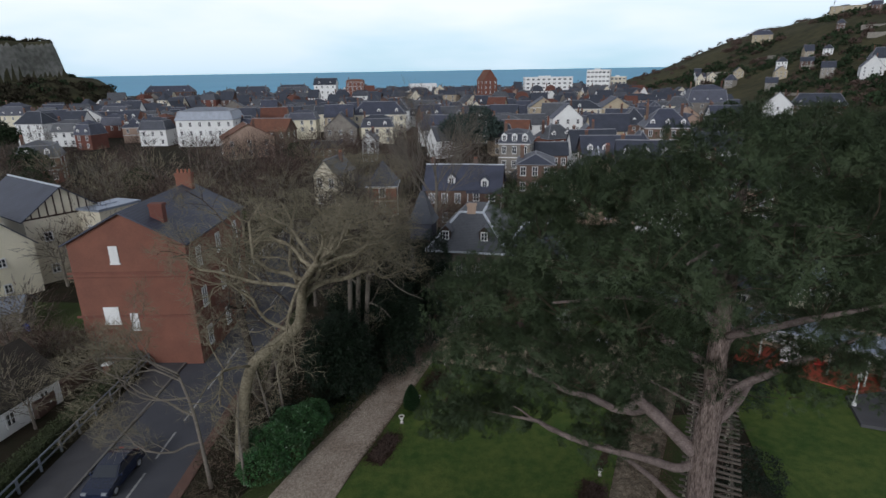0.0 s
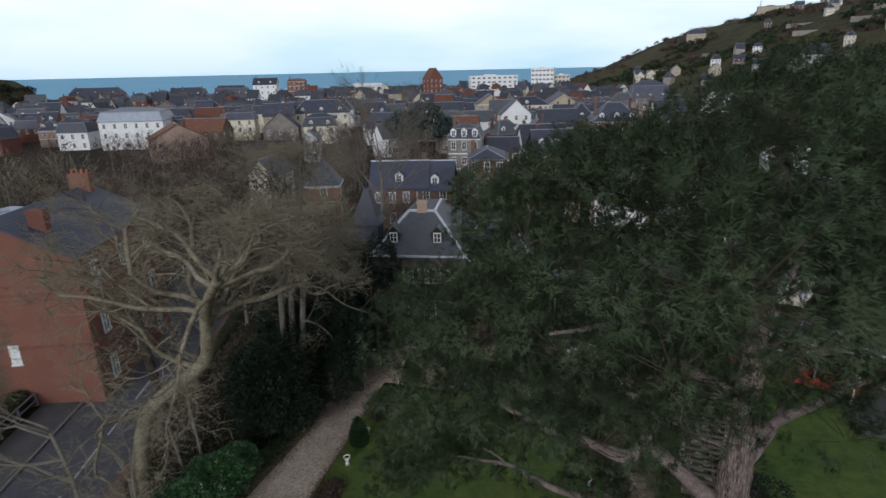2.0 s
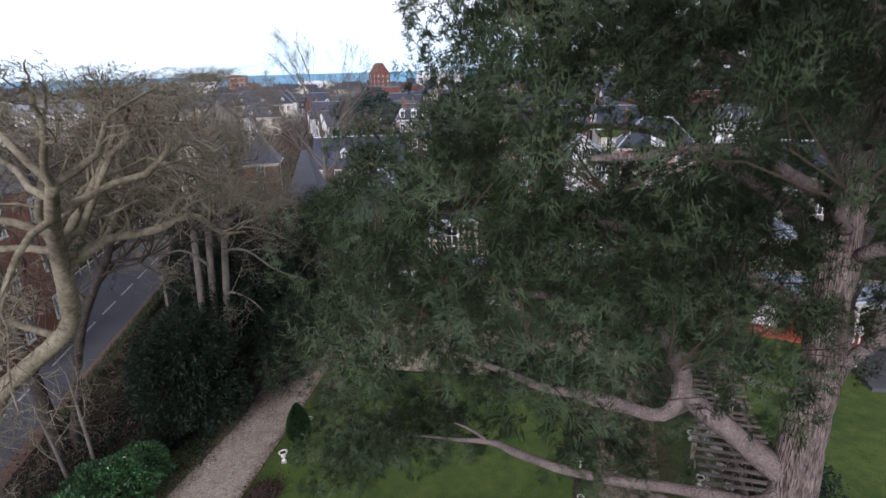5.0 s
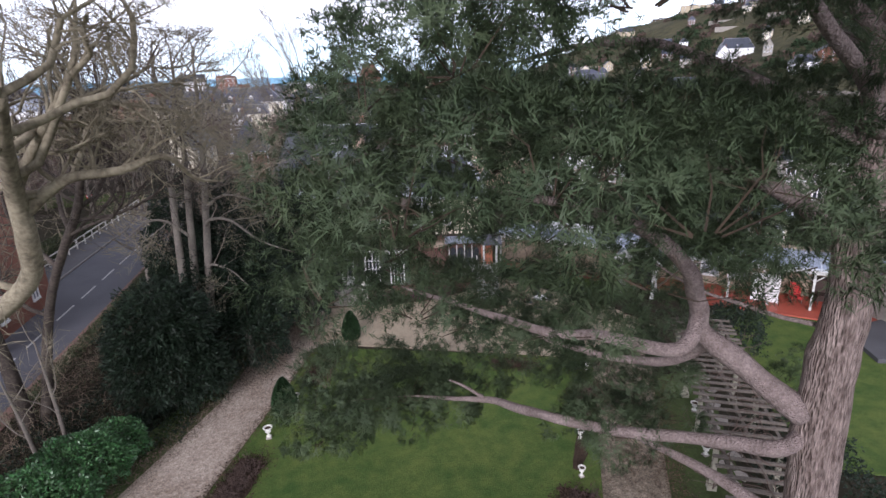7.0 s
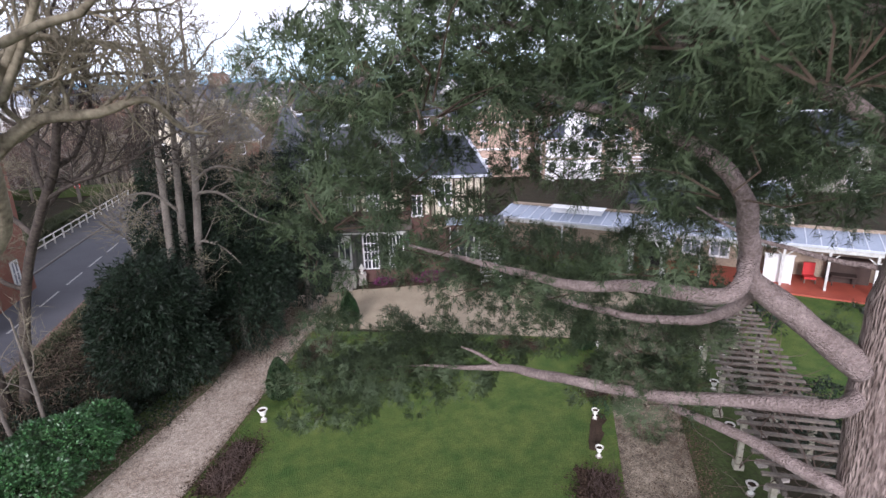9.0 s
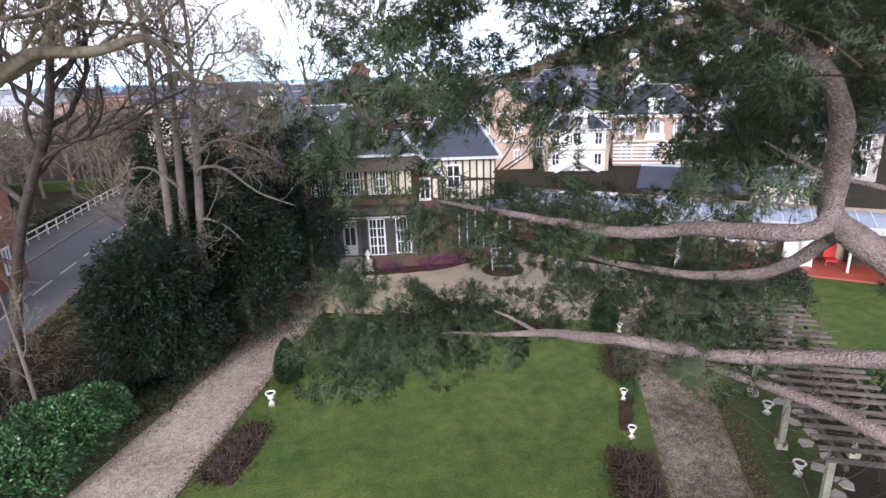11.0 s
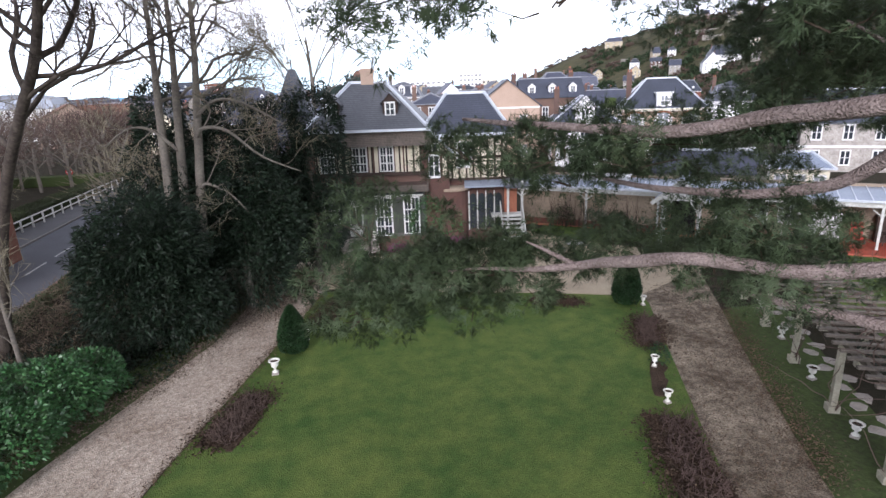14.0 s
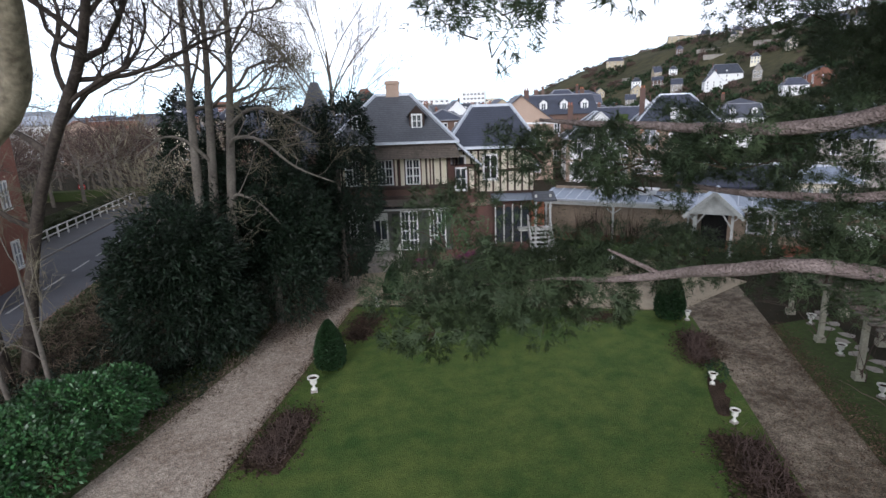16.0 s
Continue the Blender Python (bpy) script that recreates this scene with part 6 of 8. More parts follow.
# ---- covered gallery with porch and red-floored veranda ----
GM = Matrix.Translation((14.6, 54.9, 0)) @ Matrix.Rotation(radians(-40.5), 4, "Z")
gallery = thing("gallery", "white timber garden gallery with zinc roof and cream wall", "gallery", m=GM)
part("back_wall", MB().box(9.61, 30.0, 2.4, 2.75, 0, 3.7), STAINED, gallery)
part("front_wall", MB().box(-0.5, 9.6, 0.2, 0.5, 0, 3.1), STAINED, gallery)
part("rear_wall", MB().box(-0.5, 9.6, 2.4, 2.75, 0, 3.7), STAINED, gallery)
part("plinth", MB().box(-0.5, 9.6, 0.08, 0.198, -0.1, 0.5), BRICK, gallery)
part("floor", MB().box(-0.5, 14.5, -0.2, 2.4, -0.1, 0.08), TERRA, gallery)
zr = part("roof", MB().slab([(-0.8, -0.45, 3.15), (30.2, -0.45, 3.15), (30.2, 2.45, 3.55), (-0.8, 2.45, 3.55)], 0.1), ZINC, gallery)
for i in range(38):
    part("roof_seam", MB().bar((-0.6 + i * 0.82, -0.45, 3.17), (-0.6 + i * 0.82, 2.45, 3.57), 0.05), ZINCCAP, zr)
for k in range(5):
    leafy("wall_vine", IVY, np.random.default_rng(330 + k), [(0.6 + 2.1 * k, 0.1, 1.3, 0.35 + 0.1 * (k % 3), 0.2, 1.3)], 260, (0.14, 0.6), gallery, kind="stuff", low=-1.0)
part("gutter", MB().bar((-0.8, -0.5, 3.1), (30.2, -0.5, 3.1), 0.13), ZINCCAP, zr)
part("roof_light", MB().box(3.2, 7.2, 1.3, 2.3, 3.3, 3.75).box(3.05, 7.35, 1.15, 2.38, 3.75, 3.82), PAINT, gallery, "white framed roof light")
part("valance", MB().box(-0.7, 30.1, -0.36, -0.3, 2.72, 3.06), OLDPAINT, gallery)
for i in range(13):
    x = -0.4 + i * 2.5
    if not 9.8 < x < 12.5 and i not in (1, 3):
        part("post", MB().box(x - 0.07, x + 0.07, -0.4, -0.26, 0.0, 2.9).bar((x, -0.33, 2.2), (x + 0.5, -0.33, 2.6), 0.06).bar((x, -0.33, 2.2), (x - 0.5, -0.33, 2.6), 0.06), OLDPAINT, gallery)
for i in range(3):
    part("window", window_mesh(1.3, 1.5, PAINT, PALEGLASS), None, gallery, m=Matrix.Translation((13.8 + i * 1.9, 2.38, 0.9)))

# gabled porch that stands forward of the gallery
porch = thing("garden_porch", "white carved timber porch with blue-grey gabled zinc roof", "porch", m=GM @ Matrix.Translation((11.2, -0.6, 0)))
for x in (-1.1, 1.1):
    for y in (-1.6, -0.1):
        part("post", MB().box(x - 0.08, x + 0.08, y - 0.08, y + 0.08, 0, 2.7).box(x - 0.12, x + 0.12, y - 0.12, y + 0.12, 0, 0.35), OLDPAINT, porch)
for s in (-1, 1):
    part("roof_slope", MB().slab([(s * 1.75, -2.1, 2.75), (s * 1.75, 1.6, 2.75), (0, 1.6, 4.35), (0, -2.1, 4.35)][::s], 0.09), ZINC, porch)
    part("bargeboard", MB().bar((s * 1.75, -2.12, 2.68), (0, -2.12, 4.28), 0.07, 0.24), OLDPAINT, porch)
    part("bracket", MB().bar((s * 1.1, -1.62, 2.0), (s * 0.5, -1.62, 2.9), 0.08).bar((s * 1.1, -1.62, 2.4), (s * 1.6, -1.62, 2.9), 0.06), OLDPAINT, porch)
part("gable_fretwork", MB().add([(-1.5, -1.9, 2.9), (1.5, -1.9, 2.9), (0, -1.9, 4.2), (-1.5, -1.84, 2.9), (1.5, -1.84, 2.9), (0, -1.84, 4.2)], [(0, 1, 2), (5, 4, 3), (0, 2, 5, 3), (1, 4, 5, 2), (0, 3, 4, 1)]), OLDPAINT, porch)
# near-black sheet paints the unlit gallery interior behind the porch
part("inner_door", MB().box(-0.8, 0.8, 0.9, 1.0, 0, 2.6), BLACK, porch)

veranda = thing("veranda_floor", "bright red painted veranda floor slab", "floor", m=GM)
part("slab", MB().box(15.4, 30.0, -1.7, 2.38, -0.2, 0.16), DARKTERR, veranda)
solid("white_screen", MB().box(-0.85, 0.85, -0.04, 0.04, 0.0, 1.95).box(-0.9, 0.9, -0.06, 0.06, 1.9, 2.0).box(-0.85, -0.75, -0.2, 0.2, -0.0, 0.06).box(0.75, 0.85, -0.2, 0.2, 0.0, 0.06), PAINT, "plain white standing screen on the red veranda", "screen", m=GM @ pose(19.4, 0.2, 0.16))
chair = thing("armchair", "red cushioned armchair on the veranda", "chair", m=GM @ pose(21.3, 1.0, 0.16, 0, 0, 10))
part("seat", MB().box(-0.35, 0.35, -0.35, 0.35, 0.3, 0.45), REDPAINT, chair)
part("backrest", MB().box(-0.35, 0.35, 0.28, 0.4, 0.42, 1.3), REDPAINT, chair)
for x in (-0.32, 0.32):
    for y in (-0.3, 0.3):
        part("leg", MB().box(x - 0.03, x + 0.03, y - 0.03, y + 0.03, 0, 0.3), OLDWOOD, chair)
table = thing("veranda_table", "dark low table on the veranda", "table", m=GM @ pose(23.2, 1.2, 0.16))
part("tabletop", MB().box(-0.7, 0.7, -0.4, 0.4, 0.66, 0.72), TIMBER, table)
for x in (-0.6, 0.6):
    for y in (-0.32, 0.32):
        part("leg", MB().box(x - 0.03, x + 0.03, y - 0.03, y + 0.03, 0, 0.66), TIMBER, table)
solid("dark_cabinet", MB().box(-1.2, 1.2, -0.3, 0.3, 0, 1.6).box(-1.25, 1.25, -0.33, 0.3, 1.6, 1.66), TIMBER, "dark cabinet against the veranda wall", "cabinet", m=GM @ pose(23.5, 2.0, 0.16))
# stone house behind the veranda and a low grey shed
# slate-roofed shed between the gallery and the flint house
shed = thing("garden_shed", "low grey shed with a dark slate lean-to roof", "shed", m=pose(39.5, 62.0, 0))
part("wall", MB().box(0, 5.0, 0, 4.0, -0.2, 2.15), GREYST, shed)
part("roof", MB().add([(-0.2, -0.3, 2.15), (5.2, -0.3, 2.15), (5.2, 4.1, 3.1), (-0.2, 4.1, 3.1), (-0.2, -0.3, 2.29), (5.2, -0.3, 2.29), (5.2, 4.1, 3.24), (-0.2, 4.1, 3.24)],
                      [(0, 3, 2, 1), (4, 5, 6, 7), (0, 1, 5, 4), (1, 2, 6, 5), (2, 3, 7, 6), (3, 0, 4, 7)]), SLATE, shed)
part("coping", MB().box(-0.25, 5.25, 3.95, 4.2, 0.0, 3.34), WHITE, shed, "pale rendered back wall with coping")
house("pale flint rubble house with white trim behind the gallery", (58.5, 69.0, 0), -34, 9.0, 8.0, 5.6, roof="gable", rh=3.2, wall=FLINT, roofm=SLATE, floors=2, bays=3, sides=2, chim=1, trims=WHITE)
house("low grey outbuilding with slate roof behind the gallery", (30.0, 55.0, 0), -38, 7.0, 4.5, 3.4, roof="gable", rh=1.3, wall=GREYST, roofm=SLATE, floors=1, bays=2, sides=0, chim=0, caps=True)
house("white garden pavilion with glazed bays", (39.5, 55.0, 0), -38, 4.2, 3.4, 3.0, roof="hip", rh=1.2, wall=CREAM, roofm=ZINC, floors=1, bays=3, sides=1, chim=0, win=(0.9, 1.6), pane=PALEGLASS)
# corner of the east house: paved step and lamp post
solid("paved_corner", MB().prism([(29.2, 33.6), (31.0, 32.9), (36.0, 32.0), (36.0, 38.0), (30.6, 37.2)], -0.1, 0.3), PAVING, "grey paved terrace corner by the east lawn", "terrace", kind="structure")
house("grey slate-roofed house at the edge of the east lawn", (37.6, 34.6, 0), -8, 8.0, 6.5, 3.4, roof="gable", rh=2.2, wall=GREYST, roofm=OLDSLATE, floors=1, bays=2, sides=2, chim=0)
lamp = thing("garden_lamp", "white cast iron garden lamp post", "lamp", m=pose(30.3, 35.9, 0))
part("post", MB().lathe([(0.16, 0), (0.16, 0.5), (0.09, 0.6), (0.06, 0.9), (0.05, 2.3), (0.09, 2.35)], 10), PAINT, lamp)
part("lantern", MB().lathe([(0.08, 2.35), (0.16, 2.45), (0.2, 2.8), (0.05, 3.0), (0.02, 3.1)], 8), OLDPAINT, lamp)

# ---- garden things ----
def urn(m, label="white cast iron garden urn on a stone foot", group="garden urns"):
    t = thing("garden_urn", label, "urn", group, m)
    part("plinth", MB().box(-0.17, 0.17, -0.17, 0.17, 0, 0.12), PLINTH, t)
    part("bowl", MB().lathe([(0.15, 0.12), (0.15, 0.17), (0.07, 0.22), (0.055, 0.32), (0.1, 0.37), (0.17, 0.43), (0.18, 0.52), (0.17, 0.6), (0.2, 0.66), (0.29, 0.7), (0.3, 0.74), (0.24, 0.745), (0.2, 0.68), (0.12, 0.62)], 18), STONEWHITE, t, smooth=True)
    part("soil", MB().lathe([(0.2, 0.66), (0.2, 0.68)], 14), BED, t)
    return t


SLIM = Matrix.Diagonal((0.74, 0.74, 0.8, 1))
first_urn = urn(pose(-3.4, 34.8, 0.04) @ SLIM)
for x, y, r in ((-2.25, 37.6, 20), (-0.2, 43.2, 40), (9.5, 29.0, 10), (10.5, 31.3, 50), (13.5, 36.9, 0), (13.6, 25.9, 30), (15.2, 29.0, 10), (16.75, 32.0, 70), (18.3, 34.9, 15)):
    copy_thing(first_urn, pose(x, y, 0.04, 0, 0, r) @ (SLIM if x < 13.55 else Matrix.Diagonal((0.92, 0.92, 0.8, 1))))
pedestal = thing("pedestal_urn", "small white figure-like finial on a square stone pedestal", "urn", m=pose(2.1, 50.6, 0.04))
part("pedestal", MB().box(-0.25, 0.25, -0.25, 0.25, 0, 0.75).box(-0.3, 0.3, -0.3, 0.3, 0.75, 0.83).box(-0.3, 0.3, -0.3, 0.3, 0, 0.1), PLINTH, pedestal)
part("finial", MB().lathe([(0.14, 0.83), (0.07, 0.95), (0.16, 1.1), (0.18, 1.25), (0.08, 1.4), (0.05, 1.5)], 12), STONEWHITE, pedestal)

TOPR = np.random.default_rng(9)


def topiary(m, h=2.0, r=0.58):
    t = thing("topiary_cone", "clipped dark green yew cone on the lawn corner", "topiary", "topiary cones", m)
    n = 9000
    u = TOPR.random(n) ** 0.7
    a = TOPR.random(n) * 2 * math.pi
    prof = np.interp(u, [0, 0.12, 0.35, 0.7, 0.92, 1.0], [0.72, 0.95, 1.0, 0.68, 0.25, 0.03]) * r * (0.9 + 0.12 * TOPR.random(n))
    c = np.stack([prof * np.cos(a), prof * np.sin(a), u * h], 1)
    d = unit(np.stack([np.cos(a), np.sin(a), np.full(n, 0.6)], 1) + TOPR.normal(size=(n, 3)) * 0.5)
    L = 0.08 + 0.05 * TOPR.random(n)
    part("foliage", blades_mesh("foliage", c, d, L, L * 0.5, BOX, TOPR), None, t, kind="stuff")
    part("stem", MB().lathe([(0.5 * r, 0.0), (0.8 * r, 0.5), (0.5 * r, h * 0.7), (0.05, h * 0.93)], 12), BOX, t)
    return t


cone = topiary(pose(-2.75, 36.6, 0.05))
for x, y, s in ((0.85, 44.2, 0.95), (12.9, 37.4, 1.1)):
    c = copy_thing(cone, pose(x, y, 0.05))
    c.scale = (s, s, s)

# stalks and dead plants in the beds
STR = np.random.default_rng(17)


def stalks(name, label, pts, n, h, material, category="dry plants"):
    mb = MB()
    (x0, y0), (x1, y1), (x2, y2) = pts
    for i in range(n):
        a, b = STR.random(), STR.random()
        p = Vector((x0 + (x1 - x0) * a + (x2 - x0) * b, y0 + (y1 - y0) * a + (y2 - y0) * b, 0.06))
        for k in range(3):
            mb.tube([p, p + Vector(STR.normal(size=3) * 0.12) + Vector((0, 0, h * 0.5)), p + Vector(STR.normal(size=3) * 0.22) + Vector((0, 0, h * (0.7 + 0.5 * STR.random())))], [0.012, 0.01, 0.004], 3, cap=False)
    return tagged(solid(name, mb, material, label, category), kind="stuff")


def litter(name, label, pts, n, spread, leaf, material, category="leaf litter"):
    """Loose small leaves or clods scattered along a line, thinning out to both sides."""
    cs = []
    for p, q in zip(pts, pts[1:]):
        m = int(n / (len(pts) - 1))
        f = STR.random(m)[:, None]
        along = np.array(p)[None] * (1 - f) + np.array(q)[None] * f
        cs.append(np.concatenate([along + STR.normal(size=(m, 2)) * spread, np.full((m, 1), 0.085)], 1))
    cs = np.concatenate(cs)
    ax = unit(np.concatenate([STR.normal(size=(len(cs), 2)), STR.random((len(cs), 1)) * 0.4], 1))
    L = leaf * (0.5 + STR.random(len(cs)))
    return tagged(solid(name, blades_mesh(name, cs, ax, L, L * 0.6, material, STR), None, label, category), kind="stuff")


litter("leaf_litter", "brown fallen leaves along the shrub side of the gravel path", [(-11.6, 30.6), (-8.3, 34.6), (-6.4, 38.6), (-5.2, 43.4), (-3.6, 49.6)], 9000, 0.5, 0.07, BRAMBLE)
# this dense brown scatter also puts the yew shade on the far path into colour
litter("leaf_litter", "brown fallen leaves, also standing in for shade on the far path", [(-4.6, 40.5), (-3.2, 44.8), (-1.8, 49.0)], 9000, 0.95, 0.06, DEADLEAF)
litter("leaf_litter", "brown fallen leaves along the lawn edge of the path", [(-6.6, 28.6), (-4.0, 36.0), (-1.5, 43.4)], 2200, 0.16, 0.06, DEADLEAF)
litter("leaf_litter", "brown leaves and needles on the east gravel path", [(8.6, 22.0), (10.6, 26.5), (13.6, 33.0), (16.4, 38.6)], 5000, 0.8, 0.06, DEADLEAF)
litter("leaf_litter", "brown leaves and needles along the pergola verge", [(11.3, 24.4), (13.8, 29.6), (16.8, 35.4)], 4500, 0.35, 0.06, DEADLEAF)
for bx0, by0, bx1, by1, bn, bsp in ((-5.0, 30.7, -3.9, 33.3, 4200, 0.38), (-1.6, 39.4, -0.6, 42.0, 3200, 0.4), (7.5, 24.3, 8.7, 28.0, 6500, 0.4), (11.4, 33.0, 12.6, 35.3, 3600, 0.4), (8.9, 38.9, 10.7, 38.2, 2600, 0.35)):
    litter("soil_crumbs", "crumbled brown soil and dead stems over a flower bed edge", [(bx0, by0), (bx1, by1)], bn, bsp, 0.09, SOILBIT, "soil")
stalks("dry_stalks", "dry brown stalks in the east flower bed", ((7.1, 24.5), (8.2, 24.1), (8.6, 28.2)), 130, 0.26, REDTWIG)
stalks("dry_stalks", "short dead stems in the west flower bed", ((-5.3, 30.9), (-4.4, 30.5), (-4.3, 33.3)), 140, 0.16, REDTWIG)
stalks("dry_stalks", "short dead stems in the far flower bed", ((11.0, 33.0), (11.7, 32.9), (12.2, 35.2)), 110, 0.25, REDTWIG)
evergreen("clipped_box", "small dark clipped box bush beside an urn", (10.85, 31.5, 0), [(0, 0, 0.3, 0.32, 0.42, 0.5)], BOX, 2600, (0.09, 0.5), category="hedge", low=-0.2)
evergreen("heather", "purple flowering heather mound by the villa", (7.2, 49.9, 0), [(0, 0, 0.15, 1.6, 0.7, 0.55)], HEATHER, 2200, (0.1, 0.4), category="flowers", low=-0.1)
evergreen("heather", "small purple heather mound in the villa bed", (3.6, 50.2, 0), [(0, 0, 0.1, 0.8, 0.5, 0.4)], HEATHER, 2200, (0.1, 0.4), category="flowers", low=-0.1)
round_bed = thing("round_flower_bed", "round bed of low shrubs and dry flowers in the gravel", "flower bed", m=pose(11.0, 47.9, 0.02))
part("soil", MB().lathe([(1.45, 0.0), (1.4, 0.1), (0.6, 0.22), (0.1, 0.25)], 24), BED, round_bed)
leafy("planting", HEDGE, LR, [(0, 0, 0.25, 1.1, 1.1, 0.5), (-0.5, 0.2, 0.4, 0.6, 0.6, 0.5)], 1100, (0.16, 0.3), round_bed, kind="stuff")
for x, y, r, h in ((5.4, 51.6, 0.8, 1.3), (7.8, 51.4, 0.9, 1.2), (9.6, 51.6, 0.8, 1.0), (3.9, 50.7, 0.6, 0.8), (13.2, 52.6, 0.8, 1.3), (16.4, 52.4, 0.9, 1.5), (19.4, 50.0, 0.9, 1.4), (21.2, 46.6, 0.9, 1.2), (24.8, 44.6, 1.0, 1.3)):
    evergreen("garden_shrub", "leafy green shrub in the bed before the house", (x, y, 0), [(0, 0, h * 0.5, r, r, h * 0.6)], HEDGE if (x * 10) % 2 < 1 else LAUREL, 1000, (0.13, 0.4), category="shrub", low=-0.5, group="villa shrubs")
evergreen("climbing_ivy", "green ivy climbing the villa's ground floor", (5.6, 50.3, 0), [(0, 0, 1.8, 1.1, 0.35, 1.9), (1.8, 0.1, 1.4, 0.8, 0.35, 1.5)], LAUREL, 1500, (0.13, 0.6), category="climber")
stalks("climber_stems", "bare climbing stems on the gallery wall", ((15.6, 53.2), (20.5, 49.0), (15.9, 53.4)), 60, 2.2, REDTWIG, "climber")
# garden table and chairs on the terrace
gt = thing("garden_table", "round white garden table on the gravel", "table", m=pose(14.2, 45.8, 0.04))
part("tabletop", MB().lathe([(0.5, 0.7), (0.52, 0.73), (0.5, 0.75)], 20), PAINT, gt)
part("pedestal", MB().lathe([(0.25, 0), (0.05, 0.08), (0.05, 0.7)], 10), IRON, gt)
gc = thing("garden_chair", "dark metal garden chair beside the white table", "chair", "garden chairs", pose(13.4, 45.9, 0.04, 0, 0, 80))
part("seat", MB().box(-0.2, 0.2, -0.2, 0.2, 0.43, 0.46), IRON, gc)
part("backrest", MB().box(-0.2, 0.2, 0.18, 0.21, 0.5, 0.88), IRON, gc)
for x in (-0.18, 0.18):
    for y in (-0.18, 0.18):
        part("leg", MB().bar((x, y, 0), (x, y, 0.44), 0.025), IRON, gc)
for x, y, r in ((14.9, 46.0, -70), (14.3, 46.7, 5)):
    copy_thing(gc, pose(x, y, 0.04, 0, 0, r))

# pergola of weathered timber along the path
PM = pose(12.27, 23.35, 0, 0, 0, -26)
pergola = thing("pergola", "weathered timber pergola with many cross slats", "pergola", m=PM)
for i in range(5):
    for x in (0.0, 2.2):
        y = 0.9 + i * 3.38
        part("post", MB().box(x - 0.09, x + 0.09, y - 0.09, y + 0.09, 0, 2.35).box(x - 0.17, x + 0.17, y - 0.17, y + 0.17, 0, 0.28), PALEPOST, pergola, m=pose(0, 0, 0, 0, 0, 0))
for x in (0.0, 1.1, 2.2):
    part("beam", MB().box(x - 0.06, x + 0.06, 0.1, 15.2, 2.35, 2.5), OLDWOOD, pergola)
for i in range(29):
    y = 0.25 + i * 0.53
    part("slat", MB().box(-0.45, 2.65, -0.07, 0.07, 2.504, 2.58), OLDWOOD, pergola, m=pose(0, y, 0, 0, 0, 2.0 * math.sin(i * 2.3)))
CLR = np.random.default_rng(23)
climb = MB()
for i in range(120):
    p = Vector((CLR.random() * 2.2, 0.5 + CLR.random() * 14, 2.55))
    if i < 40:
        p = Vector((2.2 * (i % 2), 0.9 + 3.35 * (i % 5) + CLR.normal() * 0.15, 0.2))
        d = Vector((CLR.normal() * 0.1, CLR.normal() * 0.1, 1))
    else:
        d = Vector((CLR.normal(), CLR.normal(), 0.1 + 0.3 * CLR.random()))
    q, _ = branch_path(CLR, p, d, 2.4, 6, 0.35, 0.0)
    climb.tube(q, [0.02, 0.018, 0.015, 0.012, 0.01, 0.007, 0.004], 4, cap=False)
tagged(solid("climbing_vine", climb, REDTWIG, "bare brown climbing vine tangled over the pergola", "climber", m=PM), kind="stuff")
paving = thing("stepping_stones", "irregular grey stepping stones under the pergola", "paving", m=PM)
for i in range(22):
    part("stone", MB().prism([(0.32 * math.cos(a + 0.3 * math.sin(i + a)) * (1 + 0.15 * math.sin(3 * a + i)), 0.26 * math.sin(a)) for a in [k * math.pi / 3 for k in range(6)]], 0, 0.06), PLINTH, paving, m=pose(0.9 + 0.45 * (i % 2), 0.7 + i * 0.66, 0, 0, 0, i * 40))

# ---- along the road ----
def fence(name, x, y0, y1, gap, label, material, h=1.0):
    f = thing(name, label, "fence")
    n = int((y1 - y0) / gap)
    for i in range(n + 1):
        y = y0 + i * gap
        part("post", MB().box(x - 0.06, x + 0.06, y - 0.06, y + 0.06, 0.1, h + 0.14), material, f)
    for i in range(n):
        y = y0 + i * gap
        for z in (0.45, h - 0.02):
            part("rail", MB().box(x - 0.035, x + 0.035, y + 0.06, y + gap - 0.06, z + 0.1, z + 0.2), material, f)
    return f


fence("pavement_fence", -26.5, 26.0, 44.0, 2.0, "grey post and rail fence along the pavement", STEEL)
fence("road_fence", -25.6, 56.0, 92.0, 2.0, "white post and rail fence along the road", OLDPAINT)
HR = np.random.default_rng(31)


def long_hedge(name, label, x, y0, y1, w, h, material=None, leaf=(0.14, 0.5), per=130):
    t = thing(name, label, "hedge", m=pose(x, y0, 0))
    n = int((y1 - y0) * (w + 2 * h) * per)
    s = HR.random(n) * (w + 2 * h)
    yy = HR.random(n) * (y1 - y0)
    xx = np.where(s < h, -w / 2, np.where(s < h + w, s - h - w / 2, w / 2))
    zz = np.where(s < h, s, np.where(s < h + w, h, 2 * h + w - s))
    nx, nz = np.where(s < h, -1.0, np.where(s < h + w, 0.0, 1.0)), np.where((s >= h) & (s < h + w), 1.0, 0.1)
    c = np.stack([xx, yy, zz], 1) + HR.normal(size=(n, 3)) * 0.06
    d = unit(np.stack([nx, np.zeros(n), nz], 1) + HR.normal(size=(n, 3)) * 0.6)
    L = leaf[0] * (0.6 + 0.8 * HR.random(n))
    part("foliage", blades_mesh("foliage", c, d, L, L * leaf[1], material or HEDGE, HR), None, t, kind="stuff")
    part("core", MB().box(-w / 2 + 0.08, w / 2 - 0.08, 0.05, y1 - y0 - 0.05, 0, h - 0.08), material or HEDGE, t)
    return t


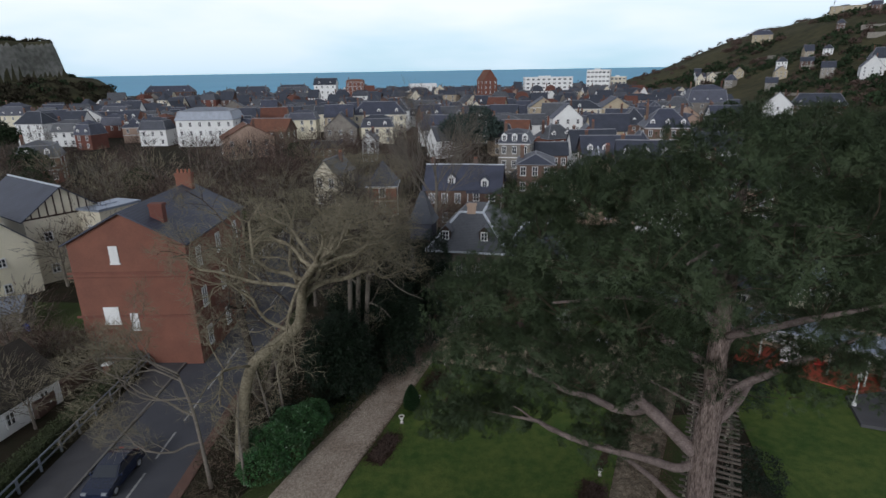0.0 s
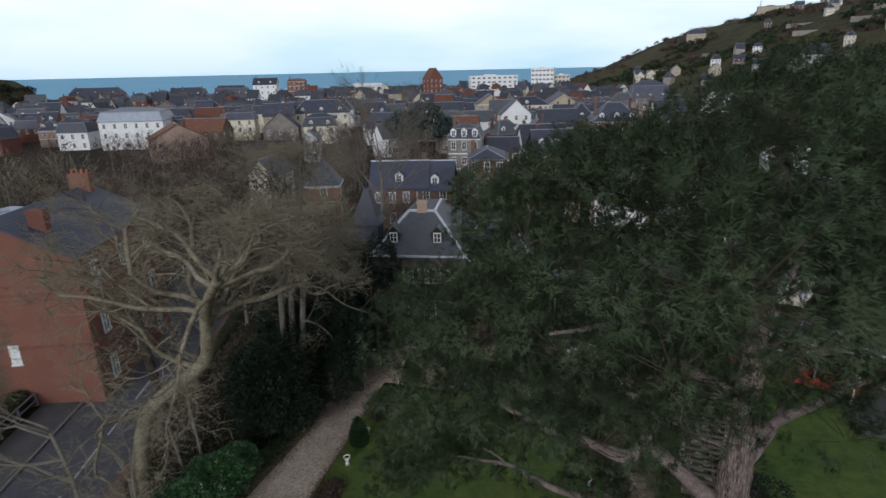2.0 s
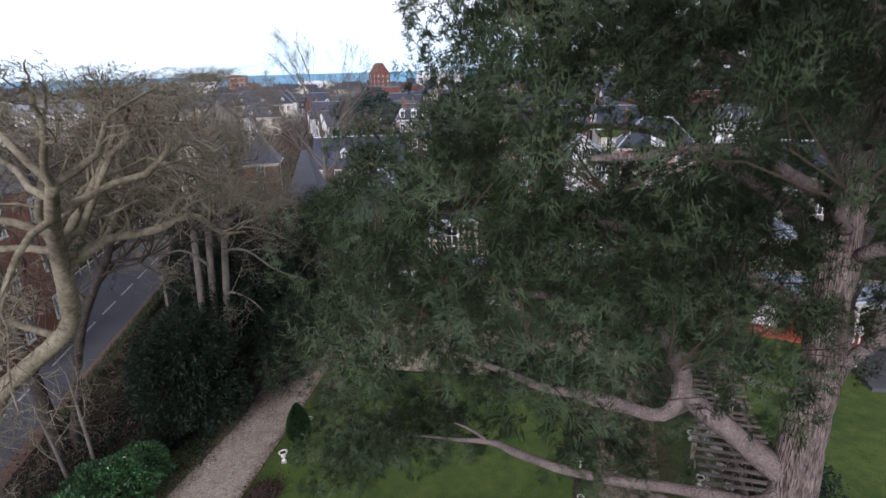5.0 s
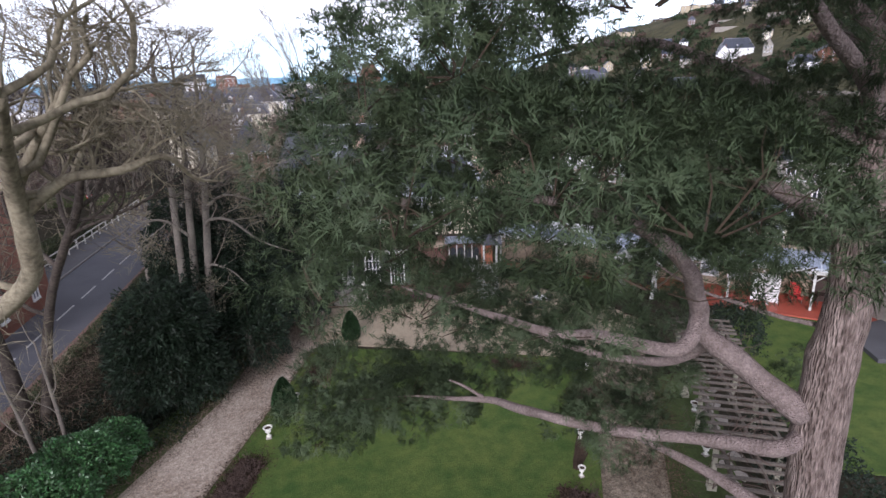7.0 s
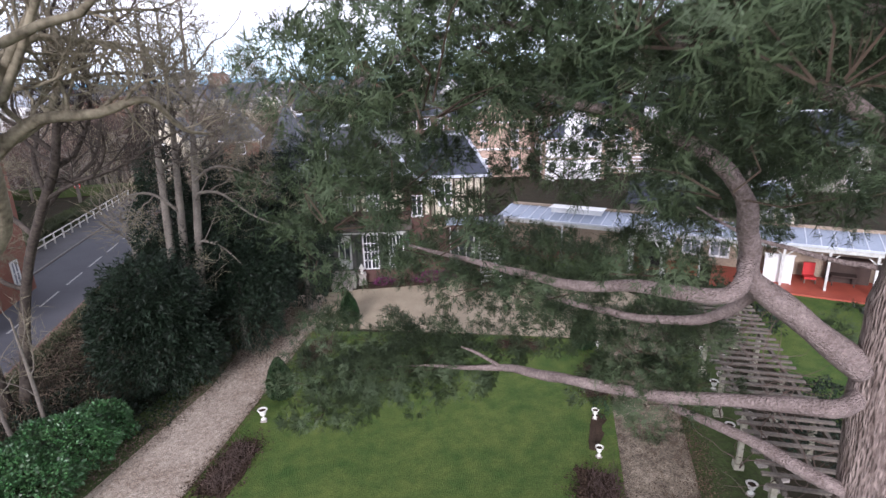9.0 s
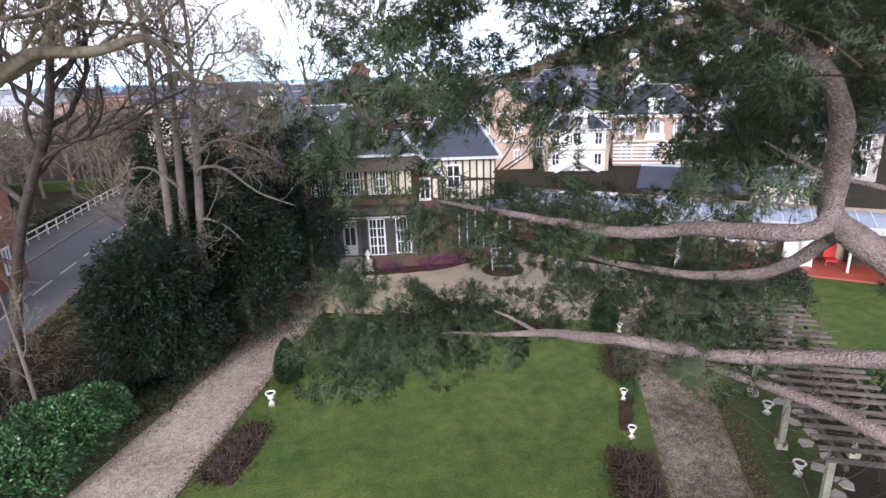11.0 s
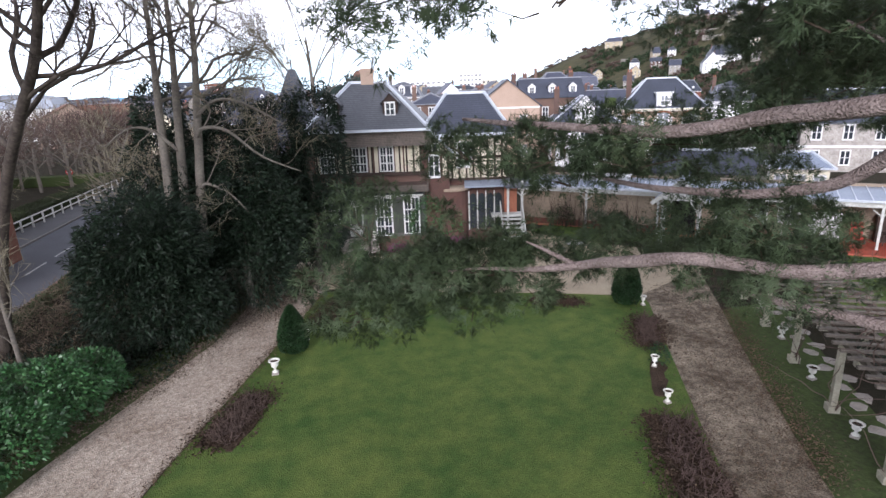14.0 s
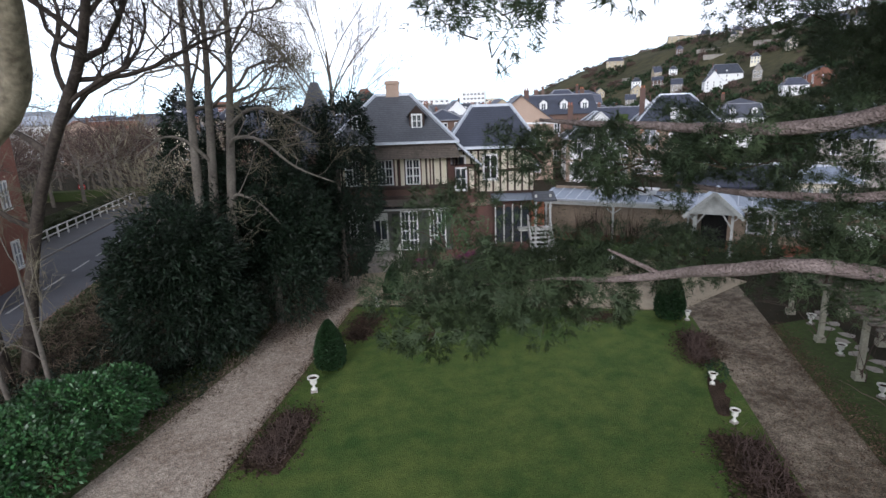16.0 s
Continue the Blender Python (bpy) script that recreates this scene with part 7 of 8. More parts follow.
long_hedge("clipped_hedge", "clipped olive green hedge behind the pavement fence", -27.5, 24.0, 45.0, 1.1, 1.35)
long_hedge("clipped_hedge", "clipped green hedge behind the road fence", -27.6, 58.0, 96.0, 1.6, 1.2)
long_hedge("bank_hedge", "dark untidy hedge between garden and road", -16.0, 40.0, 78.0, 0.7, 0.4, HEDGE, per=150)
for x, y in ((-26.9, 26.2), (-28.6, 41.5)):
    p = thing("gate_pillar", "brick gate pillar with pale stone cap", "pillar", "gate pillars", pose(x, y, 0))
    part("shaft", MB().box(-0.28, 0.28, -0.28, 0.28, 0, 1.5), BRICK, p)
    part("cap", MB().box(-0.34, 0.34, -0.34, 0.34, 1.5, 1.6).add([(-0.34, -0.34, 1.6), (0.34, -0.34, 1.6), (0.34, 0.34, 1.6), (-0.34, 0.34, 1.6), (0, 0, 1.78)], [(0, 1, 4), (1, 2, 4), (2, 3, 4), (3, 0, 4)]), WHITE, p)
shed = house("low dark-roofed cottage behind the hedge", (-34.6, 35.0, 0), 78, 8.5, 6.2, 2.3, roof="gable", rh=2.6, wall=WHITE, roofm=THATCH, floors=1, bays=3, sides=1, chim=0, caps=False, win=(0.7, 1.0))
solid("garden_wall", MB().box(-42.0, -31.0, 47.0, 47.4, 0, 1.7).box(-42.1, -30.9, 46.95, 47.45, 1.7, 1.8), OLDBRICK, "old brick garden wall with flat coping", "wall", kind="structure")
solid("garden_wall_low", MB().box(-31.2, -30.8, 36.0, 47.0, 0, 1.3), OLDBRICK, "low brick garden wall by the hedge", "wall", kind="structure")
polygon("lawn_cottage", [(-60, 48), (-33, 48), (-34, 58), (-62, 60)], 0.03, MEADOW, "small rough lawn behind the brick house", "lawn")
shed2 = house("small blue-roofed garden shed with grey walls", (-45.5, 52.0, 0), 20, 4.5, 3.5, 2.4, roof="gable", rh=0.9, wall=GREYST, roofm=STEEL, floors=1, bays=1, sides=0, chim=0, caps=False)
bin_ = thing("wheeled_bin", "blue plastic wheeled bin by the shed", "bin", m=pose(-42.3, 51.0, 0))
part("body", MB().box(-0.28, 0.28, -0.3, 0.3, 0.08, 0.95), BLUEPL, bin_)
part("lid", MB().box(-0.31, 0.31, -0.34, 0.33, 0.95, 1.02), BLUEPL, bin_)
for x in (-0.25, 0.25):
    part("wheel", MB().tube([(x - 0.03, 0.25, 0.1), (x + 0.03, 0.25, 0.1)], [0.1, 0.1], 10), RUBBER, bin_)
sign = thing("road_sign", "round red and white no entry road sign", "road sign", m=pose(-30.6, 90.0, 0))
part("pole", MB().tube([(0, 0, 0), (0, 0, 2.6)], [0.04, 0.04], 8), STEEL, sign)
part("disc", MB().tube([(0, -0.06, 2.4), (0, -0.03, 2.4)], [0.4, 0.4], 20), REDPAINT, sign)
part("white_bar", MB().box(-0.28, 0.28, -0.075, -0.062, 2.33, 2.47), PAINT, sign)
solid("road_end_bank", MB().box(-60, -17, 96.0, 98.0, 0, 1.2), MEADOW, "grassy bank at the end of the road", "bank", kind="structure")


def car(name, label, m, paint):
    t = thing(name, label, "car", m=m)
    L, W = 4.2, 0.86
    prof = [(-2.1, 0.35), (-2.1, 0.75), (-1.95, 0.92), (-1.6, 0.98), (-1.2, 1.38), (-0.8, 1.46), (0.3, 1.44), (0.95, 0.98), (1.75, 0.86), (2.08, 0.68), (2.1, 0.35)]
    secs = [(-W, 0.97, 0.30), (-W * 0.97, 1.0, 0.0), (W * 0.97, 1.0, 0.0), (W, 0.97, 0.30)]
    mb = MB()
    n = len(prof)
    for y, sc, drop in secs:
        for x, z in prof:
            tuck = 0.16 * max(0, z - 0.95) / 0.5 if abs(y) > 0 else 0
            mb.v.append((x * sc, y * (1 - tuck), z - drop * 0.12))
    for k in range(3):
        for i in range(n - 1):
            mb.f.append((k * n + i, k * n + i + 1, (k + 1) * n + i + 1, (k + 1) * n + i))
            mb.m.append(0)
    mb.f += [tuple(range(n)), tuple(range(3 * n, 4 * n))[::-1], (0, n, 2 * n, 3 * n), (n - 1, 4 * n - 1, 3 * n - 1, 2 * n - 1)]
    mb.m += [0, 0, 0, 0]
    part("body", mb, paint, t)
    part("windscreen", MB().add([(0.36, -0.66, 1.435), (0.36, 0.66, 1.435), (0.97, 0.76, 1.0), (0.97, -0.76, 1.0)], [(0, 3, 2, 1)]), GLASS, t)
    part("rear_window", MB().add([(-1.22, -0.64, 1.39), (-1.22, 0.64, 1.39), (-1.6, 0.72, 1.02), (-1.6, -0.72, 1.02)], [(0, 1, 2, 3)]), GLASS, t)
    for s in (-1, 1):
        part("side_window", MB().add([(-1.15, s * 0.765, 1.33), (0.3, s * 0.765, 1.36), (0.8, s * 0.855, 1.0), (-1.45, s * 0.855, 1.0)], [(0, 1, 2, 3)]), GLASS, t)
        part("headlight", MB().box(1.85, 2.09, s * 0.62 - 0.16, s * 0.62 + 0.16, 0.6, 0.74), PALEGLASS, t)
        part("tail_light", MB().box(-2.12, -2.0, s * 0.66 - 0.14, s * 0.66 + 0.14, 0.72, 0.9), REDPAINT, t)
        part("mirror", MB().box(0.6, 0.75, s * 0.98 - 0.08, s * 0.98 + 0.08, 0.98, 1.1), paint, t)
        for x in (-1.3, 1.3):
            w = part("wheel", MB().tube([(x, s * 0.68, 0.31), (x, s * 0.88, 0.31)], [0.31, 0.31], 18), RUBBER, t)
            part("rim", MB().tube([(x, s * 0.87, 0.31), (x, s * 0.895, 0.31)], [0.2, 0.18], 12), SILVER, w)
    return t


car("car", "dark blue hatchback driving on the road", pose(-21.25, 29.2, 0.02, 0, 0, -91), CARPAINT)

# ---- houses by the road ----
bh = house("big red brick gabled house with slate roof beside the road", (-26.7, 50.6, 0), 0, 9.9, 13.0, 11.3, roof="front", rh=2.6, wall=BRICK, roofm=SLATE, floors=3, bays=0, sides=3, chim=0, caps=False, win=(0.9, 1.7), pane=PALEGLASS)
for x, z, w, h in ((-1.1, 9.6, 0.75, 1.5), (-2.3, 4.1, 1.3, 1.5), (-0.4, 3.5, 0.7, 1.5)):
    part("closed_shutter", MB().box(-w / 2, w / 2, -0.06, 0.0, 0, h).box(-w / 2 - 0.08, w / 2 + 0.08, -0.1, 0.0, -0.12, 0.0).box(-0.02, 0.02, -0.07, -0.06, 0.05, h - 0.05), WHITE, bh, m=Matrix.Translation((x, -6.51, z)))
part("brick_band", MB().box(-5.36, 5.36, -6.56, -6.44, 8.6, 8.8).box(-5.36, 5.36, -6.56, -6.44, 8.25, 8.35).box(-5.36, 5.36, -6.56, -6.44, 4.6, 4.8), BRICK, bh)
chimney(bh, 2.2, -4.6, 12.2, 14.3, 1.1, 0.7, BRICK, 0)
chimney(bh, 0.2, 5.4, 13.4, 15.2, 1.6, 0.7, BRICK, 4)
ch = house("cream rendered house with half-timbered gable and slate roof beyond the garden", (-54.6, 72.6, 0), -35, 16.0, 9.0, 8.3, roof="gable", rh=3.3, wall=CREAM, roofm=SLATE, floors=2, bays=4, sides=2, chim=0, caps=True, win=(0.9, 1.1))
house("cream wing with low dark slate roof beside the lawn", (-54.5, 62.5, 0), -35, 9.0, 7.0, 6.2, roof="gable", rh=3.4, wall=CREAM, roofm=SLATE, floors=2, bays=2, sides=1, chim=0, caps=False, win=(0.8, 1.0))
house("cream flat-topped wing beside the slate-roofed house", (-44.4, 71.5, 0), -20, 3.8, 6.0, 8.4, roof="flat", rh=0.1, wall=CREAM, roofm=ZINC, floors=2, bays=1, sides=0, chim=0, win=(0.9, 1.1))

for i in range(9):
    y = -3.6 + 0.9 * i
    part("timber_stud", MB().box(8.0, 8.05, y - 0.08, y + 0.08, 8.3, 8.3 + 3.3 * (1 - abs(y) / 4.5)), TIMBER, ch)
part("timber_rail", MB().box(8.0, 8.06, -4.5, 4.5, 8.2, 8.4), TIMBER, ch)

import collections
# ---- the town ----
house("white three-storey building with grey mansard roof", (-88.9, 216.2, -0.4), 0, 21.4, 12.0, 9.6, rh=4.4, roof="mansard", wall=WHITE, roofm=STEEL, floors=3, bays=6, sides=2, dormers=0, chim=0)
house("long cream building with slate roof and chimneys", (-26.2, 232.5, -0.5), 4, 21.2, 11.0, 9.6, rh=4.8, roof="hip", wall=CREAM, floors=3, bays=6, dormers=3, chim=2, trims=WHITE)
house("ochre house with slate roof beside the cream building", (-40.6, 222.4, -0.4), 4, 10.6, 10.0, 9.6, rh=4.1, roof="gable", wall=TAN, floors=3, bays=3, chim=1)
house("small white gabled house among trees", (-22.1, 168.2, -0.2), 0, 4.0, 9.0, 6.4, rh=2.0, roof="front", wall=WHITE, roofm=OLDSLATE, floors=2, bays=2, chim=1)
house("small white half-timbered house with slate roof", (-21.7, 108.6, 0.0), -12, 4.7, 9.0, 6.4, rh=2.6, roof="front", wall=PLASTER, roofm=OLDSLATE, floors=2, bays=2, chim=1)
house("brick tower house with pointed slate roof", (-10.1, 90.5, 0.0), 0, 4.4, 5.0, 7.2, rh=3.9, roof="pyramid", wall=BRICK, floors=3, bays=1, sides=1, chim=0, trims=PLASTER, caps=False)
house("brown brick house with slate roof and white windows", (1.5, 93.4, 0.0), -6, 8.5, 9.0, 6.4, rh=3.2, roof="gable", wall=OLDBRICK, floors=2, bays=4, dormers=1, chim=1, pane=PALEGLASS)
house("tall brick gabled house with slate roof", (7.2, 93.0, 0.0), -10, 5.1, 10.0, 6.0, rh=3.5, roof="gable", wall=OLDBRICK, floors=3, bays=2, dormers=1, chim=1)
house("low dark boarded building with pale side", (15.6, 115.9, -0.0), -25, 5.9, 9.0, 3.2, rh=1.1, roof="flat", wall=GREYST, roofm=IRON, floors=1, bays=2, sides=0, chim=0)
house("grey stone house with white windows and dormers", (16.7, 128.2, -0.1), -14, 6.8, 10.0, 9.6, rh=2.8, roof="mansard", wall=GREYST, floors=3, bays=3, dormers=3, chim=1, trims=WHITE)
house("brick house with slate roof and tall windows", (25.0, 130.8, -0.1), -8, 7.2, 8.0, 6.4, rh=2.3, roof="gable", wall=OLDBRICK, floors=2, bays=4, chim=1)
house("long brick house with four white dormers", (39.0, 131.8, -0.1), -6, 13.5, 10.0, 6.4, rh=3.5, roof="gable", wall=OLDBRICK, floors=2, bays=6, dormers=4, chim=2, shutters=SHUT)
house("cream town hall pavilion with slate hip roof", (46.0, 266.3, -0.6), -4, 12.3, 13.0, 9.6, rh=4.2, roof="front", wall=TAN, floors=3, bays=3, chim=0, trims=WHITE)
house("cream town hall centre with white pediment", (58.5, 248.9, -0.5), -4, 18.3, 12.0, 9.6, rh=3.2, roof="hip", wall=CREAM, floors=3, bays=7, dormers=1, chim=0, trims=WHITE)
house("cream town hall wing with slate roof", (74.1, 249.4, -0.5), -4, 13.0, 13.0, 9.6, rh=4.4, roof="front", wall=TAN, floors=3, bays=3, chim=0, trims=WHITE)
house("brick house with steep blue slate roof", (61.8, 158.5, -0.2), -10, 11.9, 11.0, 9.6, rh=4.7, roof="hip", wall=OLDBRICK, floors=3, bays=4, dormers=3, chim=2, trims=WHITE)
house("brick house with blue slate roof and white dormer", (67.4, 202.5, -0.3), -10, 9.9, 10.0, 6.4, rh=5.8, roof="hip", wall=OLDBRICK, floors=2, bays=3, dormers=1, chim=1)
house("tall house with pavilion roof and dormers", (128.4, 281.2, -0.7), -14, 17.7, 12.0, 9.6, rh=8.2, roof="mansard", wall=GREYST, floors=3, bays=4, dormers=3, chim=2)
house("white half-timbered villa with slate roof", (176.7, 301.7, -0.7), -30, 14.1, 9.0, 6.4, rh=6.6, roof="front", wall=WHITE, floors=2, bays=3, chim=1)
house("brick villa with slate roof and gables", (193.9, 296.1, -0.7), -25, 24.5, 9.0, 6.4, rh=5.9, roof="hip", wall=BRICK, floors=2, bays=4, dormers=3, chim=2, trims=WHITE)
house("brick villa with orange tile roof", (384.0, 602.6, -1.9), -20, 45.6, 11.0, 6.4, rh=9.4, roof="hip", wall=OLDBRICK, roofm=TILE, floors=2, bays=4, chim=1)
house("white modern block of flats by the sea front", (141.7, 527.4, -1.6), -20, 20.2, 16.0, 26.7, rh=1.0, roof="flat", wall=WHITE, roofm=WHITE, floors=7, bays=6, chim=0, win=(2.2, 1.5))
house("lower wing of the white flats", (160.6, 530.4, -1.7), -20, 13.8, 12.0, 20.6, rh=0.9, roof="flat", wall=CREAM, roofm=WHITE, floors=6, bays=4, chim=0, win=(2.2, 1.5))
house("long white low sea front building", (95.1, 526.4, -1.6), 0, 42.5, 14.0, 21.2, rh=0.9, roof="flat", wall=WHITE, roofm=WHITE, floors=6, bays=9, chim=0, win=(2.4, 1.4))
house("tall dark red brick building with steep roof", (32.3, 426.3, -1.2), 20, 10.7, 12.0, 20.4, rh=7.1, roof="front", wall=BRICK, roofm=TILE, floors=6, bays=3, chim=0)
house("long white roof of a market hall", (-21.3, 605.0, -2.0), 10, 28.2, 10.0, 14.4, rh=2.2, roof="gable", wall=WHITE, roofm=WHITE, floors=4, bays=5, chim=0, caps=False)
house("brick block with stone bands near the sea", (-69.0, 454.6, -1.4), 0, 13.2, 10.0, 20.6, rh=2.1, roof="mansard", wall=BRICK, roofm=TILE, floors=6, bays=4, chim=1, trims=WHITE)
house("slate-roofed house with white gable near the sea", (-90.5, 446.0, -1.3), 0, 16.8, 10.0, 18.9, rh=4.5, roof="gable", wall=WHITE, floors=5, bays=4, dormers=2, chim=1)
house("long house with slate roof and dormers", (-152.9, 588.4, -1.9), 0, 31.5, 11.0, 9.6, rh=8.1, roof="mansard", wall=GREYST, floors=3, bays=6, dormers=6, chim=2, trims=WHITE)
house("tall slate-roofed house with two chimneys", (-182.8, 565.9, -1.8), 0, 23.2, 10.0, 9.6, rh=7.3, roof="hip", wall=OLDBRICK, floors=3, bays=3, dormers=2, chim=2)
house("wide slate-roofed house near the shore", (-286.8, 605.5, -2.0), 0, 50.1, 11.0, 12.3, rh=6.1, roof="hip", wall=OLDBRICK, floors=3, bays=6, dormers=3, chim=2)
house("large barn-like brick house with brown roof", (-63.1, 179.8, -0.3), 25, 15.4, 11.0, 6.4, rh=4.2, roof="front", wall=PINKBRICK, roofm=TILE, floors=2, bays=3, chim=1)
house("orange tiled house behind bare trees", (-61.6, 202.9, -0.4), -10, 14.3, 9.0, 6.4, rh=3.9, roof="gable", wall=OLDBRICK, roofm=TILE, floors=2, bays=4, chim=1)
house("brick house with white stone dormers", (-101.0, 139.5, -0.1), 25, 8.5, 9.0, 6.4, rh=3.9, roof="mansard", wall=BRICK, roofm=OLDSLATE, floors=2, bays=3, dormers=2, chim=1, trims=WHITE)
house("white house with slate hip roof", (-173.7, 253.8, -0.6), 8, 22.9, 10.0, 6.4, rh=5.8, roof="hip", wall=WHITE, floors=2, bays=5, dormers=3, chim=2)
house("white house with grey slate roof and dormers", (-241.2, 322.4, -0.8), 0, 13.9, 9.0, 6.4, rh=6.8, roof="mansard", wall=CREAM, floors=2, bays=3, dormers=3, chim=1)
house("low house with slate roof and cream wall", (-157.5, 265.5, -0.6), 0, 15.6, 9.0, 6.4, rh=4.0, roof="gable", wall=CREAM, floors=2, bays=3, chim=1)
house("slate-roofed house with skylights", (-200.4, 437.1, -1.3), 10, 29.1, 9.0, 6.4, rh=5.2, roof="gable", wall=OLDBRICK, floors=2, bays=4, chim=2)
house("white-walled house with steep slate roof", (-2.6, 215.2, -0.4), 0, 13.9, 10.0, 6.4, rh=3.3, roof="hip", wall=WHITE, floors=2, bays=4, dormers=3, chim=1)
house("slate mansard house with round dormers", (6.0, 258.1, -0.6), 0, 9.6, 9.0, 6.4, rh=3.4, roof="mansard", wall=GREYST, floors=2, bays=4, dormers=4, chim=1)
house("low brick outbuilding with slate roof", (-36.8, 176.9, -0.3), 0, 9.1, 7.0, 3.2, rh=1.7, roof="gable", wall=BRICK, floors=1, bays=4, chim=0)
house("small white turreted town house", (34.1, 175.8, -0.2), 0, 6.4, 8.0, 6.4, rh=2.3, roof="front", wall=WHITE, floors=2, bays=2, chim=1)
house("slate-roofed cottage below the pine", (34.2, 120.8, -0.0), -30, 6.0, 9.0, 3.2, rh=2.5, roof="front", wall=PINKBRICK, floors=1, bays=2, chim=0)
wf = house("white and brick house with slate roof and central dormer gable", (35.2, 88.0, 0.0), -20, 8.4, 9.0, 5.6, rh=3.4, roof="hip", wall=WHITE, floors=2, bays=3, dormers=0, chim=1, trims=PINKBRICK)
pf = house("grand pink and white brick house with arched windows", (47.0, 87.5, 0.0), -26, 10.6, 9.0, 7.0, rh=4.0, roof="hip", wall=PINKBRICK, floors=2, bays=3, dormers=0, chim=1, trims=WHITE, win=(1.5, 2.4), pane=PALEGLASS)
# white front with a gabled balcony dormer, brick corners and a double flight of steps
part("dormer_front", MB().box(-1.2, 1.2, -4.7, -2.0, 5.6, 7.6).add([(-1.4, -4.75, 7.6), (1.4, -4.75, 7.6), (0, -4.75, 8.9), (-1.4, -1.0, 7.6), (1.4, -1.0, 7.6), (0, -1.0, 8.9)], [(0, 1, 2), (5, 4, 3), (0, 2, 5, 3), (1, 4, 5, 2), (0, 3, 4, 1)]), WHITE, wf)
part("dormer_roof", MB().slab([(-1.65, -4.95, 7.5), (0, -4.95, 9.0), (0, -0.6, 9.0), (-1.65, -0.6, 7.5)][::-1], 0.1).slab([(1.65, -4.95, 7.5), (0, -4.95, 9.0), (0, -0.6, 9.0), (1.65, -0.6, 7.5)], 0.1), SLATE, wf)
for s_ in (-1, 1):
    part("bargeboard", MB().bar((s_ * 1.7, -4.98, 7.42), (0, -4.98, 8.98), 0.14), PAINT, wf)
    part("corner_brick", MB().box(s_ * 4.0 - 0.25, s_ * 4.0 + 0.25, -4.56, -4.4, 0.0, 5.5), PINKBRICK, wf)
    part("stair_flight", MB().slab([(0, -5.8, 1.7), (s_ * 3.0, -5.8, 0.1), (s_ * 3.0, -4.6, 0.1), (0, -4.6, 1.7)][::s_], 0.3).bar((0, -5.8, 2.5), (s_ * 3.0, -5.8, 0.9), 0.1), WHITE, wf)
part("window", window_mesh(1.0, 1.5, PAINT, GLASS), None, wf, m=Matrix.Translation((0, -4.72, 5.8)))
part("balcony", MB().box(-1.4, 1.4, -5.2, -4.6, 5.3, 5.45).box(-1.4, 1.4, -5.2, -5.12, 5.45, 6.1), OLDPAINT, wf)
# pink front: striped ground floor, cornices, arched hoods over tall windows, white roof dormer
for i in range(6):
    part("stone_stripe", MB().box(-5.34, 5.34, -4.54, -4.4, 0.3 + i * 0.5, 0.52 + i * 0.5), WHITE, pf)
part("cornice", MB().box(-5.6, 5.6, -4.8, -4.4, 3.35, 3.6).box(-5.7, 5.7, -4.95, -4.4, 6.75, 7.0), CREAM, pf)
for x in (-3.53, 0.0, 3.53):
    part("window_surround", MB().box(x - 1.15, x - 0.85, -4.6, -4.4, 3.6, 6.0).box(x + 0.85, x + 1.15, -4.6, -4.4, 3.6, 6.0), WHITE, pf)
    part("arched_hood", MB().tube([(x + 1.2 * math.cos(k * math.pi / 8), -4.62, 5.95 + 0.65 * math.sin(k * math.pi / 8)) for k in range(9)], [0.13] * 9, 6), TERRA, pf)
part("balcony", MB().box(-1.3, 1.3, -5.2, -4.5, 3.6, 3.75).box(-1.3, 1.3, -5.2, -5.1, 3.75, 4.5), CREAM, pf)
part("dormer_front", MB().box(-0.95, 0.95, -4.5, -1.5, 7.0, 9.0).box(-1.15, 1.15, -4.6, -1.2, 9.0, 9.15), WHITE, pf)
part("window", window_mesh(0.9, 1.4, PAINT, PALEGLASS), None, pf, m=Matrix.Translation((0, -4.52, 7.35)))
house("pink brick gabled house with slate roof", (26.0, 94.0, 0.0), -14, 8.8, 10.0, 8.0, rh=3.4, roof="front", wall=PINKBRICK, floors=2, bays=2, chim=1, trims=WHITE, pane=PALEGLASS)
house("slate-roofed house with white dormers behind the villa", (38.0, 106.0, 0.0), -14, 10.0, 9.0, 8.8, rh=2.8, roof="gable", wall=OLDBRICK, floors=2, bays=4, dormers=3, chim=2)
house("cream house with green flat roof", (49.2, 104.5, 0.0), -20, 5.7, 9.0, 6.8, rh=3.1, roof="flat", wall=CREAM, roofm=MEADOW, floors=3, bays=2, chim=0)
house("pale rendered house with slate mansard roof", (88.7, 124.5, -0.0), -28, 8.4, 9.0, 6.2, rh=4.1, roof="mansard", wall=WHITE, floors=2, bays=3, dormers=2, chim=1)
house("slate-roofed house in the town behind the villa", (17.2, 104.5, 0.0), -10, 6.4, 9.0, 8.4, rh=1.6, roof="hip", wall=OLDBRICK, floors=3, bays=3, chim=1)
house("ochre stone villa on the hill", (337.4, 624.5, 51.1), -25, 18.9, 9.0, 6.4, rh=4.7, roof="hip", wall=TAN, floors=2, bays=3, chim=1)
house("white villa on the hill slope", (291.7, 396.9, 17.8), -25, 12.9, 9.0, 6.4, rh=7.3, roof="front", wall=WHITE, floors=3, bays=3, chim=1)
house("ochre villa on the hill top", (421.4, 624.5, 78.1), -25, 30.3, 9.0, 6.3, rh=5.8, roof="flat", wall=TAN, roofm=SLATE, floors=2, bays=4, chim=1)
house("orange painted villa on the hill", (309.1, 319.7, 17.7), -25, 16.8, 9.0, 6.3, rh=4.6, roof="front", wall=TILE, floors=3, bays=3, chim=1)
